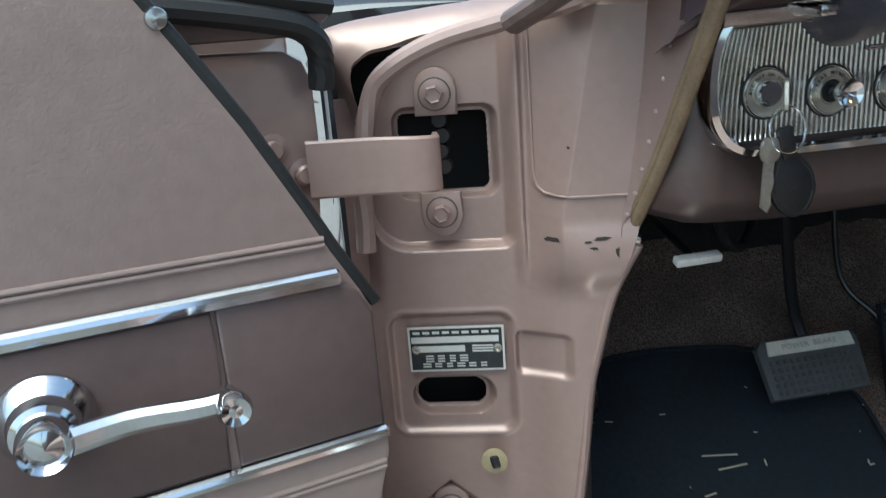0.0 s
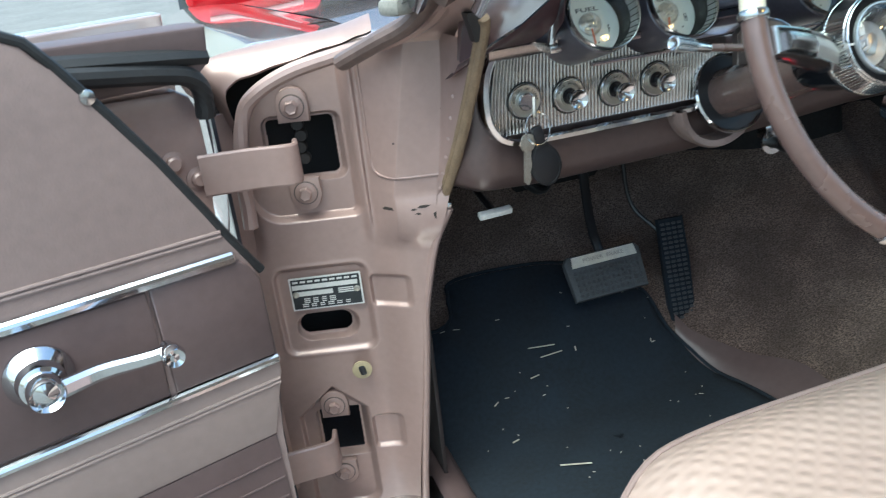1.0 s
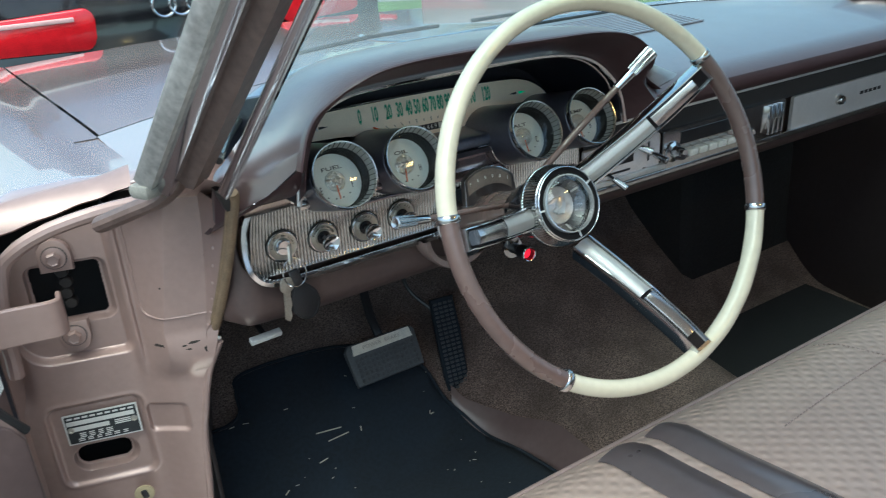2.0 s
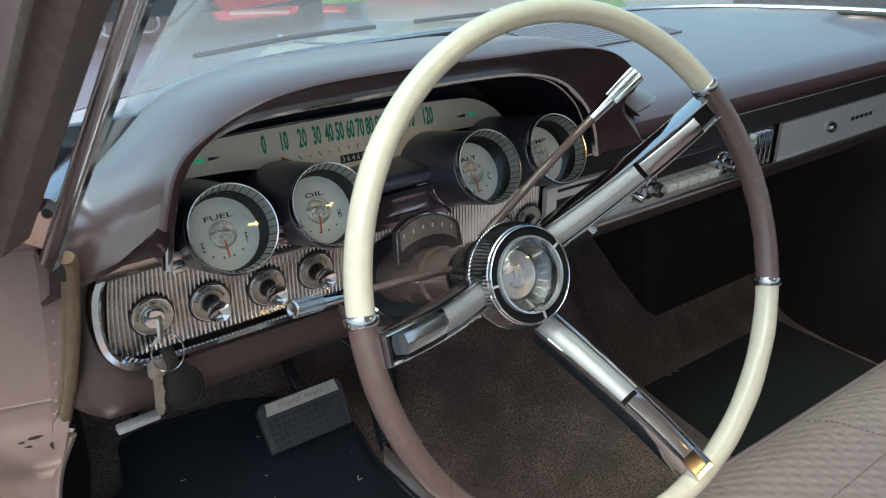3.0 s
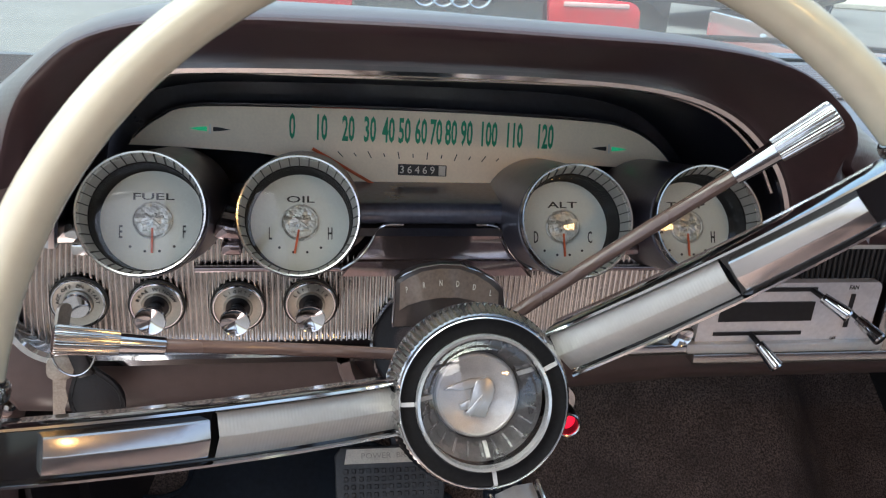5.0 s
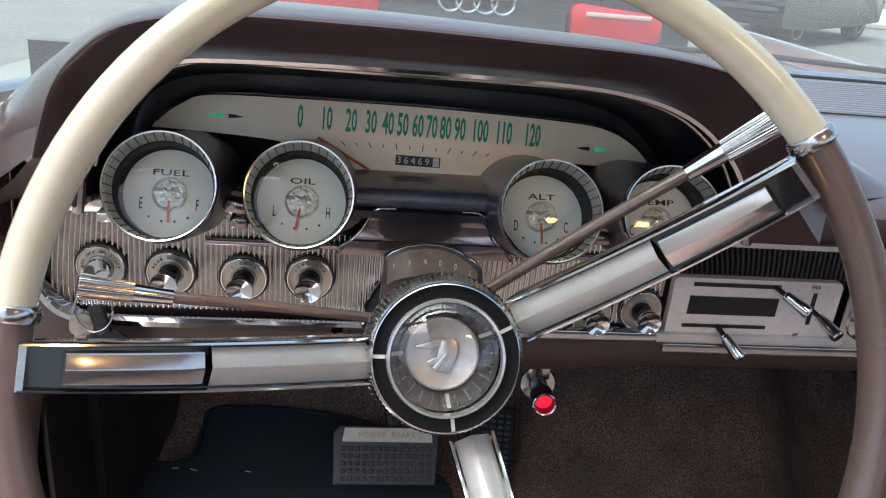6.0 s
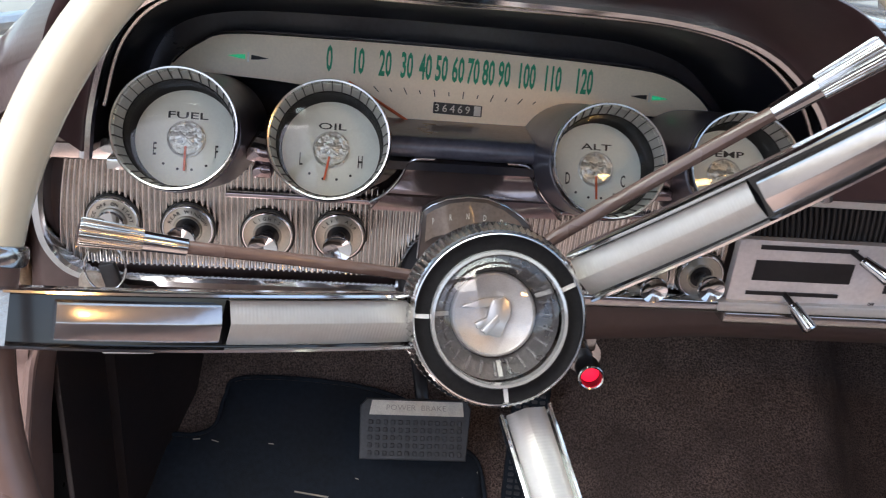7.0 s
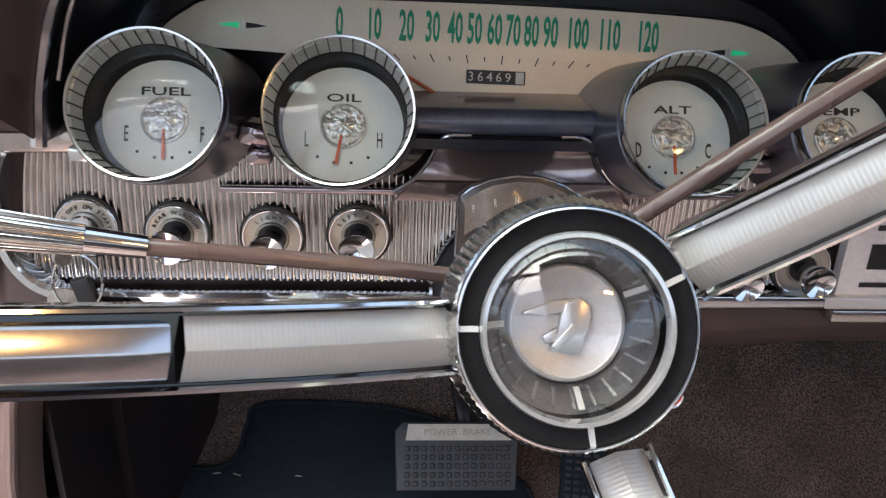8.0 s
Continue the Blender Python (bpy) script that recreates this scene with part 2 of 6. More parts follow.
def loft(bm, rings, closed=True, caps=True, loop=False):
    """Skin through rings of points of equal number."""
    rows = [[bm.verts.new(p) for p in r] for r in rings]
    n = len(rows[0])
    pairs = list(zip(rows, rows[1:])) + ([(rows[-1], rows[0])] if loop else [])
    for a, b in pairs:
        for i in range(n if closed else n - 1):
            j = (i + 1) % n
            bm.faces.new((a[i], a[j], b[j], b[i]))
    if caps and closed and not loop:
        bm.faces.new(rows[0][::-1])
        bm.faces.new(rows[-1])
    return bm


def lathe(bm, profile, m=Matrix(), seg=48, loop=False):
    """Turn (radius, height) points about the frame's z axis."""
    rings = [[m @ Vector((max(r, 1e-5) * math.cos(2 * math.pi * i / seg), max(r, 1e-5) * math.sin(2 * math.pi * i / seg), h)) for i in range(seg)] for r, h in profile]
    return loft(bm, rings, caps=not loop, loop=loop)


def smooth_path(points, n=24):
    """A Catmull-Rom line through the points."""
    p = [Vector(q) for q in points]
    p = [2 * p[0] - p[1]] + p + [2 * p[-1] - p[-2]]
    out = []
    for i in range(1, len(p) - 2):
        for k in range(n):
            t = k / n
            a, b, c, d = p[i - 1:i + 3]
            out.append(0.5 * ((2 * b) + (c - a) * t + (2 * a - 5 * b + 4 * c - d) * t * t + (3 * b - a - 3 * c + d) * t ** 3))
    return out + [p[-2]]


def tube(bm, pts, radius, seg=12, flat=1.0, up=(0, 0, 1), loop=False):
    """A round or flattened rod along points; radius may be a function of 0..1."""
    pts = [Vector(p) for p in pts]
    rings = []
    n = len(pts)
    for i, p in enumerate(pts):
        a, b = (pts[i - 1], pts[(i + 1) % n]) if loop else (pts[max(0, i - 1)], pts[min(n - 1, i + 1)])
        d = (b - a).normalized()
        s = d.cross(Vector(up))
        s = s.normalized() if s.length > 1e-4 else d.cross(Vector((0, 1, 0))).normalized()
        u = s.cross(d)
        r = radius(i / max(1, n - 1)) if callable(radius) else radius
        rings.append([p + s * (r * math.cos(2 * math.pi * k / seg)) + u * (r * flat * math.sin(2 * math.pi * k / seg)) for k in range(seg)])
    return loft(bm, rings, loop=loop)


def prism(bm, outline, depth, m=Matrix(), bevel=0.0):
    """A flat outline in the frame's xy plane, pushed from z = 0 to z = depth."""
    a = [bm.verts.new(m @ Vector((x, y, 0))) for x, y in outline]
    b = [bm.verts.new(m @ Vector((x, y, depth))) for x, y in outline]
    n = len(a)
    bm.faces.new(a[::-1])
    top = bm.faces.new(b)
    for i in range(n):
        bm.faces.new((a[i], a[(i + 1) % n], b[(i + 1) % n], b[i]))
    if bevel:
        bmesh.ops.bevel(bm, geom=list(top.edges), offset=bevel, segments=2, affect="EDGES", profile=0.5)
    return bm


def rounded(w, h, r, n=6, cx=0.0, cy=0.0):
    """The outline of a rounded rectangle."""
    out = []
    for sx, sy, a in ((1, 1, 0), (-1, 1, 90), (-1, -1, 180), (1, -1, 270)):
        for k in range(n + 1):
            t = radians(a + 90 * k / n)
            out.append((cx + sx * (w / 2 - r) + r * math.cos(t), cy + sy * (h / 2 - r) + r * math.sin(t)))
    return out


def letters(bm, text, size, m, wide=1.0, align="CENTER", depth=0.0002, bold=0.0):
    """Letters of the built-in font as a mesh in the frame's xy plane."""
    cu = bpy.data.curves.new("letters", "FONT")
    cu.body, cu.size, cu.align_x, cu.align_y, cu.extrude, cu.offset = text, size, align, "CENTER", depth, bold
    cu.resolution_u = 2
    ob = bpy.data.objects.new("letters", cu)
    me = bpy.data.meshes.new_from_object(ob)
    me.transform(m @ Matrix.Diagonal((wide, 1, 1, 1)))
    bm.from_mesh(me)
    bmesh.ops.remove_doubles(bm, verts=bm.verts[:], dist=1e-7)
    bpy.data.objects.remove(ob)
    bpy.data.curves.remove(cu)
    bpy.data.meshes.remove(me)
    return bm


def arc_letters(bm, text, size, radius, m, middle=90, step=None, wide=1.0):
    """Letters set round an arc in the frame's xy plane."""
    step = step or degrees_of(size * 0.78 / radius)
    for i, ch in enumerate(text):
        a = radians(middle + ((len(text) - 1) / 2 - i) * step)
        if ch != " ":
            letters(bm, ch, size, m @ pose(radius * math.cos(a), radius * math.sin(a), 0.0006, 0, 0, math.degrees(a) - 90), wide)
    return bm


def degrees_of(a):
    return math.degrees(a)



# ---- ground and surroundings ----
bm = bmesh.new()
bmesh.ops.create_grid(bm, x_segments=8, y_segments=8, size=300)
solid("ground", bm, ASPHALT, "grey asphalt street running to the horizon", "street", kind="structure", smooth=0)
bm = bmesh.new()
box(bm, (3.4, 1.2, 0.10), pose(4.95, 6.45, 0.05, 0, 0, -40), 0.03)
solid("lawn", bm, GRASS, "green grass verge beyond the parked cars", "grass verge", kind="structure", smooth=0)

bm = bmesh.new()
box(bm, (30.0, 6.0, 0.12), pose(18.0, 15.6, 0.06, 0, 0, -14), 0.03)
solid("pavement", bm, material("pale_sandy_concrete", (0.46, 0.43, 0.37), 0.9, 0, 0.2, 3), "pale concrete pavement past the grass", "pavement", kind="structure", smooth=0)

# ---- the open driver's door side: hinge pillar ----


def smoothstep(a, b, x):
    t = min(1, max(0, (x - a) / (b - a)))
    return t * t * (3 - 2 * t)


def inside(x, z, x0, x1, z0, z1, r):
    """Signed distance to a rounded rectangle, minus inside."""
    cx, cz, hx, hz = (x0 + x1) / 2, (z0 + z1) / 2, (x1 - x0) / 2 - r, (z1 - z0) / 2 - r
    dx, dz = abs(x - cx) - hx, abs(z - cz) - hz
    return math.hypot(max(dx, 0), max(dz, 0)) + min(max(dx, dz), 0) - r


def pillar_right(z):
    """The inner edge of the pillar at a height."""
    pts = ((0.20, 0.072), (0.32, 0.083), (0.51, 0.104), (0.60, 0.1155), (0.655, 0.131), (0.70, 0.146), (0.84, 0.19), (0.95, 0.20))
    for (a, xa), (b, xb) in zip(pts, pts[1:]):
        if z <= b:
            return xa + (xb - xa) * max(0, (z - a) / (b - a))
    return pts[-1][1]


def pillar_depth(x, z):
    """How far the pressed steel stands towards the door opening from the slanted base sheet, in metres."""
    d = 0.0
    # lower hinge seat and upper hinge seat are pressed in
    up = inside(x, z, -0.060, 0.058, 0.69, 0.95, 0.034 if x < 0 else 0.009)
    d -= 0.014 * (1 - smoothstep(-0.0035, 0.0035, up))
    lo = max(inside(x, z, -0.056, 0.027, 0.26, 0.452, 0.02), (abs(x + 0.012) * 0.9 + (z - 0.452)) * 0.75)
    d -= 0.009 * (1 - smoothstep(-0.004, 0.004, lo))
    # the plate's frame
    fr = inside(x, z, -0.056, 0.053, 0.508, 0.628, 0.014)
    d -= 0.005 * (1 - smoothstep(-0.004, 0.004, fr))
    d += 0.0025 * math.exp(-(fr / 0.0035) ** 2)
    for x0, x1, z0, z1 in ((0.056, 0.098, 0.568, 0.608), (0.033, 0.069, 0.352, 0.402)):
        d -= 0.006 * (1 - smoothstep(-0.004, 0.003, inside(x, z, x0, x1, z0, z1, 0.006)))
    # cowl side stands proud above the seam, and the edge by the carpet turns
    d += 0.030 * min(1, max(0, (x - 0.068) / (0.022 + 0.17 * max(0, z - 0.72)))) * smoothstep(0.64, 0.71, z)
    d += 0.003 * (1 - smoothstep(-0.001, 0.001, inside(x, z, 0.073, 0.30, 0.738, 1.2, 0.012)))
    d += 0.022 * smoothstep(0.05, 0.115, x) * (1 - smoothstep(0.66, 0.72, z))
    # upper opening's raised right rib
    d += 0.007 * math.exp(-((x - 0.0645) / 0.0045) ** 2) * smoothstep(0.645, 0.70, z)
    # rolled left edge
    d -= 0.03 * smoothstep(-0.050, -0.075, x) ** 2 * smoothstep(0.62, 0.69, z)
    return d


def pillar_holes(x, z):
    a = inside(x, z, -0.034, 0.052, 0.733, 0.812, 0.012)
    b = inside(x, z, -0.038, 0.036, 0.525, 0.563, 0.0185)
    c = inside(x, z, -0.036, 0.026, 0.338, 0.416, 0.008)
    return min(a, b, c)


def arch_top(x):
    """The height of the pillar's rounded shoulder."""
    pts = ((-0.075, 0.74), (-0.062, 0.80), (-0.052, 0.824), (-0.035, 0.847), (0.003, 0.864), (0.055, 0.876), (0.105, 0.890), (0.16, 0.915), (0.25, 0.95))
    for (a, za), (b, zb) in zip(pts, pts[1:]):
        if x <= b:
            return za + (zb - za) * max(0, (x - a) / (b - a))
    return pts[-1][1]


def build_pillar():
    bm = bmesh.new()
    nx, nz = 270, 600
    grid = {}
    for j in range(nz + 1):
        z = 0.20 + j * 0.0012035
        right = pillar_right(z)
        for i in range(nx + 1):
            left = -0.074 - 0.040 * smoothstep(0.69, 0.62, z)
            x = left + (right - left) * i / nx
            zz = min(z, arch_top(x))
            hole = pillar_holes(x, zz)
            if hole < -0.006:
                continue
            d = pillar_depth(x, zz) - 0.012 * (1 - smoothstep(-0.003, 0.0015, hole))
            y = 0.582 - 0.28 * x - d
            grid[i, j] = bm.verts.new((x, y, zz))
            if zz < z - 0.004:
                pass
    for j in range(nz):
        for i in range(nx):
            q = [grid.get(k) for k in ((i, j), (i + 1, j), (i + 1, j + 1), (i, j + 1))]
            if None in q or len({round(v.co.z, 5) for v in q}) < 2 and abs(q[0].co.z - q[2].co.z) < 1e-5:
                continue
            bm.faces.new(q)
    bmesh.ops.remove_doubles(bm, verts=bm.verts[:], dist=1e-5)
    return bm


pillar = thing("wall_pillar", (0, 0.58, 0.2), "rose-beige painted steel door hinge pillar with pressed recesses", "door pillar", kind="structure")
part("pressed_sheet", build_pillar(), PAINT, pillar, smooth=40)
# Black box added behind the openings; its colour supplies the shade inside.
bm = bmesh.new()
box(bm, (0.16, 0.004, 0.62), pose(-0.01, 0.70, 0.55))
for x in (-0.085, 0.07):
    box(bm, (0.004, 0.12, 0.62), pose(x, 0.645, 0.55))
part("cavity_shade_box", bm, SATIN, pillar, "black box added as the shade behind the openings")

def on_pillar(x, z, out=0.0):
    """A point on the pressed sheet, or a little in front of it."""
    return Vector((x, 0.582 - 0.28 * x - pillar_depth(x, z) - out, z))


# the overlapping cowl sheet's bright edge
bm = bmesh.new()
tube(bm, [on_pillar(x, z, 0.0008) for x, z in [(0.074, 0.872 - 0.01 * k) for k in range(12)] + [(0.0745, 0.750), (0.076, 0.744), (0.080, 0.7395), (0.087, 0.738)] + [(0.092 + 0.008 * k, 0.738) for k in range(8)]], 0.0013, 8)
part("sheet_edge", bm, PAINT, pillar, "edge of the overlapping cowl sheet")
# chipped paint along the joint
CHIP = material("dark_bare_steel_chip", (0.035, 0.028, 0.024), 0.7, 0.2, 0.3, 200)
rng = random.Random(11)
for x, z, w, h in ((0.083, 0.700, 0.012, 0.006), (0.108, 0.699, 0.010, 0.003), (0.120, 0.702, 0.018, 0.004), (0.113, 0.694, 0.009, 0.003), (0.131, 0.690, 0.004, 0.014), (0.096, 0.778, 0.003, 0.003), (0.150, 0.812, 0.004, 0.002)):
    bm = bmesh.new()
    ring = []
    for k in range(14):
        a, r = 2 * math.pi * k / 14, rng.uniform(0.45, 1.0)
        ring.append(bm.verts.new(on_pillar(x + 0.5 * w * r * math.cos(a), z + 0.5 * h * r * math.sin(a), 0.0007)))
    mid = bm.verts.new(on_pillar(x, z, 0.0008))
    for k in range(14):
        bm.faces.new((ring[k], ring[(k + 1) % 14], mid))
    part("paint_chip", bm, CHIP, pillar, "dark chip in the paint")

# data plate on the pillar
plate_m = frame_of((0.003, 0.5775 + 0.0035, 0.594), (-0.28, -1, 0))
plate = thing("data_plate", label="small black and silver etched data plate riveted to the pillar", category="data plate", m=plate_m)
bm = bmesh.new()
prism(bm, rounded(0.088, 0.044, 0.001), 0.0012)
part("backing", bm, SILVER, plate, "bare silver border")
bm = bmesh.new()
prism(bm, rounded(0.084, 0.040, 0.001), 0.0016)
part("black_field", bm, PLATE, plate)
bm = bmesh.new()
for y, parts in ((0.0165, 9),):
    for i in range(parts):
        box(bm, (0.0065, 0.0024, 0.0004), pose(-0.036 + i * 0.009, y, 0.0018))
for cx, cy, w, h in ((-0.001, 0.0095, 0.080, 0.006), (-0.014, 0.0005, 0.044, 0.006)):
    box(bm, (w, h, 0.0004), pose(cx, cy, 0.0018))
for i in range(5):
    for k in range(4 if i < 3 else 6):
        box(bm, (0.0075 - 0.001 * (k % 3), 0.0012, 0.0004), pose(-0.025 + k * 0.0105 if i < 3 else -0.028 + k * 0.0105, -0.0065 - i * 0.0026, 0.0018))
for i in range(3):
    box(bm, (0.019, 0.0014, 0.0004), pose(0.024, 0.0028 - i * 0.0026, 0.0018))
part("print_bar", bm, SILVER, plate, "rows of unreadable silver print")
for x in (-0.0375, 0.0375):
    bm = bmesh.new()
    lathe(bm, [(0.0, 0.0012), (0.0042, 0.0012), (0.004, 0.0026), (0.0022, 0.0032), (0.0014, 0.0022), (0, 0.0022)], pose(x, 0.000, 0), 16)
    part("rivet", bm, STEEL, plate)

# rubber plug
bm = bmesh.new()
lathe(bm, [(0, 0), (0.0125, 0), (0.0125, 0.002), (0.009, 0.003), (0, 0.003)], frame_of((0.027, 0.5585, 0.486), (-0.28, -1, 0)), 24)
plug = solid("pillar_plug", bm, material("yellowed_plug", (0.34, 0.28, 0.17), 0.6), "round yellowed plug with a dark centre in the pillar", "plug")
bm = bmesh.new()
box(bm, (0.009, 0.014, 0.006), frame_of((0.027, 0.556, 0.486), (-0.28, -1, 0)) @ pose(0, 0, 0, 0, 0, 12), 0.003)
part("core", bm, BLACK, plug, "black rubber core")


GRIME = material("oily_grime_on_paint", (0.11, 0.085, 0.075), 0.6, 0.1, 0.5, 400)


def hinge(name, z, strap_from, strap_to, width, tabs):
    """A door hinge: a bent strap, two bolted tabs, and their bolts."""
    h = thing(name, (0, 0.57, z), "rose-beige painted steel door hinge with two bolts", "door hinge", "door hinges")
    bm = bmesh.new()
    # strap bends from the door's edge into the pillar's opening
    pts = smooth_path([strap_from, strap_to[0], strap_to[1], strap_to[2]], 8)
    rings = []
    for i, p in enumerate(pts):
        d = (pts[min(i + 1, len(pts) - 1)] - pts[max(i - 1, 0)]).normalized()
        n = d.cross(Vector((0, 0, 1))).normalized()
        w = width / 2
        rings.append([p + n * s * 0.003 + Vector((0, 0, v)) for s, v in ((1, w - 0.002), (0.6, w), (-0.6, w), (-1, w - 0.002), (-1, -w + 0.002), (-0.6, -w), (0.6, -w), (1, -w + 0.002))])
    loft(bm, rings)
    part("strap", bm, PAINT, h)
    for x, zz, y, flip in tabs:
        m = frame_of((x, y, zz), (-0.28, -1, 0))
        bm = bmesh.new()
        out = [(-0.018, 0.018 * -flip), (-0.018, 0.004 * flip)] + [(0.018 * math.cos(radians(a)), flip * (0.004 + 0.018 * math.sin(radians(a)))) for a in range(160, 0, -20)] + [(0.018, 0.004 * flip), (0.018, -0.018 * flip)]
        if flip < 0:
            out = out[::-1]
        prism(bm, out[::-1] if flip > 0 else out[::-1], 0.007, m, 0.0018)
        tab = part("tab", bm, PAINT, h)
        bm = bmesh.new()
        lathe(bm, [(0, 0.006), (0.0128, 0.006), (0.0128, 0.0088), (0.0105, 0.0098), (0, 0.0098)], m, 24)
        lathe(bm, [(0, 0.009), (0.0084, 0.009), (0.0084, 0.0148), (0.0068, 0.0168), (0.0052, 0.016), (0, 0.0157)], m @ pose(0, 0, 0, 0, 0, 12), 6)
        part("bolt", bm, PAINT, tab, smooth=25)
        bm = bmesh.new()
        lathe(bm, [(0.0122, 0.0064), (0.0142, 0.0064), (0.0142, 0.0076), (0.0122, 0.0078)], m, 24, loop=True)
        part("washer", bm, GRIME, tab, "grimy washer under the bolt")
    return h


hinge("door_hinge", 0.77, (-0.110, 0.530, 0.781), ((-0.060, 0.530, 0.779), (-0.014, 0.5290, 0.776), (-0.0065, 0.552, 0.775)), 0.045, ((0.003, 0.824, 0.592, 1), (0.002, 0.722, 0.592, -1)))
hinge("door_hinge", 0.36, (-0.10, 0.530, 0.390), ((-0.070, 0.530, 0.390), (-0.032, 0.531, 0.390), (-0.022, 0.553, 0.390)), 0.048, ((-0.011, 0.426, 0.592, 1), (-0.013, 0.318, 0.592, -1)))
for k in range(4):
    bm = bmesh.new()
    lathe(bm, [(0, -0.006), (0.0062, -0.006), (0.0072, -0.003), (0.0072, 0.003), (0.0062, 0.006), (0, 0.006)], frame_of((0.006 + 0.002 * (k % 2), 0.598, 0.801 - 0.0135 * k), (-0.28, -1, 0)), 16)
    part("check_roller", bm, material("oily_dark_steel", (0.022, 0.019, 0.018), 0.5, 0.3, 0.2, 90) if k == 0 else bpy.data.materials["oily_dark_steel"], pillar, "dark oily door check roller")

# ---- windlace and inner edge of the pillar ----
bm = bmesh.new()
tube(bm, smooth_path([(0.146, 0.522, 0.700), (0.155, 0.485, 0.76), (0.163, 0.448, 0.83), (0.167, 0.408, 0.902), (0.164, 0.399, 0.916)], 10), 0.0056, 12)
lace = thing("windlace", (0.146, 0.522, 0.70), "tan woven windlace cord along the pillar edge", "windlace")
part("cord", bm, LACE, lace)
bm = bmesh.new()
tube(bm, smooth_path([(0.142, 0.526, 0.702), (0.151, 0.4895, 0.76), (0.159, 0.4525, 0.83), (0.164, 0.4095, 0.905)], 10), 0.0040, 10)
part("flange", bm, LACE, lace)
bm = bmesh.new()
box(bm, (0.018, 0.014, 0.010), pose(0.146, 0.520, 0.697, 0, 10, -20), 0.003)
part("end_clip", bm, CHROME_OLD, lace, "small chrome end clip")
lace_line = smooth_path([(0.142, 0.526, 0.702), (0.151, 0.4895, 0.76), (0.159, 0.4525, 0.83), (0.164, 0.4095, 0.905)], 6)
rows = []
for p in lace_line[:-1]:
    q = on_pillar(min(p.x, pillar_right(p.z)) - 0.008, p.z, 0.0005)
    rows.append([q, q.lerp(p, 0.5) + Vector((-0.001, -0.003, 0)), p + Vector((0.002, -0.001, 0))])
bm = bmesh.new()
loft(bm, rows, closed=False)
edge_sheet = part("lace_flange", bm, PAINT, pillar, "painted flange that carries the windlace", smooth=60)
for row in rows[2:-2:2]:
    bm = bmesh.new()
    lathe(bm, [(0, -0.001), (0.0022, -0.001), (0.0018, 0.0008), (0, 0.0012)], frame_of(row[1], (-0.5, -0.85, 0.1)), 10)
    part("spot_weld", bm, PAINT, edge_sheet)
seam = smooth_path([(0.149, 0.512, 0.694), (0.131, 0.524, 0.648), (0.118, 0.530, 0.59), (0.112, 0.533, 0.555), (0.105, 0.535, 0.48), (0.087, 0.540, 0.32), (0.078, 0.543, 0.22)], 8)
bm = bmesh.new()
tube(bm, seam, 0.005, 10, 1.0)
part("pinch_weld", bm, PAINT, pillar, "rolled seam along the pillar edge")
bm = bmesh.new()
loft(bm, [[p + Vector((dx, dy, 0)) for p in seam] for dx, dy in ((0.002, 0.002), (0.0070, 0.012), (0.0085, 0.030), (0.0090, 0.036), (0.0060, 0.038), (0.0030, 0.034))], closed=False)
part("inner_return", bm, PAINT, pillar, "painted inner return of the pillar", smooth=60)

# ---- floor, toe board and tunnel ----


def floor_height(x, y):
    z = 0.235 + 0.19 * smoothstep(0.62, 0.90, y) + 0.5 * smoothstep(0.84, 1.05, y)
    z += 0.20 * math.exp(-((x - 0.90) / 0.17) ** 4) * (0.6 + 0.4 * smoothstep(0.2, 0.8, y))
    z += 0.03 * smoothstep(0.60, 0.68, x) * smoothstep(0.5, 0.8, y)
    return min(z, 0.80)


def carpet_top(x):
    """The height of the carpet's cut edge on the toe board, with its steps."""
    z = 0.556 - 0.028 * smoothstep(0.385, 0.405, x) + 0.024 * smoothstep(0.545, 0.585, x) + 0.014 * smoothstep(0.70, 0.82, x)
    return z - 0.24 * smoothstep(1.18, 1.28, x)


def carpet_end(x):
    """Where the toe board's carpet stops."""
    y = 0.7
    while floor_height(x, y) < carpet_top(x) and y < 1.05:
        y += 0.003
    return y


bm = bmesh.new()
ends = [carpet_end(0.09 + 1.55 * i / 70) for i in range(71)]
loft(bm, [[(0.09 + 1.55 * i / 70, -0.4 + (ends[i] + 0.4) * j / 60, floor_height(0.09 + 1.55 * i / 70, -0.4 + (ends[i] + 0.4) * j / 60)) for i in range(71)] for j in range(61)], closed=False)
solid("floor", bm, CARPET, "brown carpeted car floor with a centre tunnel and sloping toe board", "floor carpet", kind="structure", smooth=60)

# ---- rubber mat ----


def mat_outline():
    return ((0.135, 0.30), (0.135, 0.60), (0.140, 0.780), (0.165, 0.792), (0.200, 0.793), (0.225, 0.803), (0.233, 0.832), (0.255, 0.852), (0.41, 0.848), (0.49, 0.828), (0.53, 0.795), (0.575, 0.775), (0.591, 0.722), (0.612, 0.684), (0.633, 0.622), (0.655, 0.549), (0.668, 0.45), (0.670, 0.30))


def in_outline(x, y, poly):
    c = False
    for (x0, y0), (x1, y1) in zip(poly, poly[1:] + poly[:1]):
        if (y0 > y) != (y1 > y) and x < x0 + (x1 - x0) * (y - y0) / (y1 - y0):
            c = not c
    return c


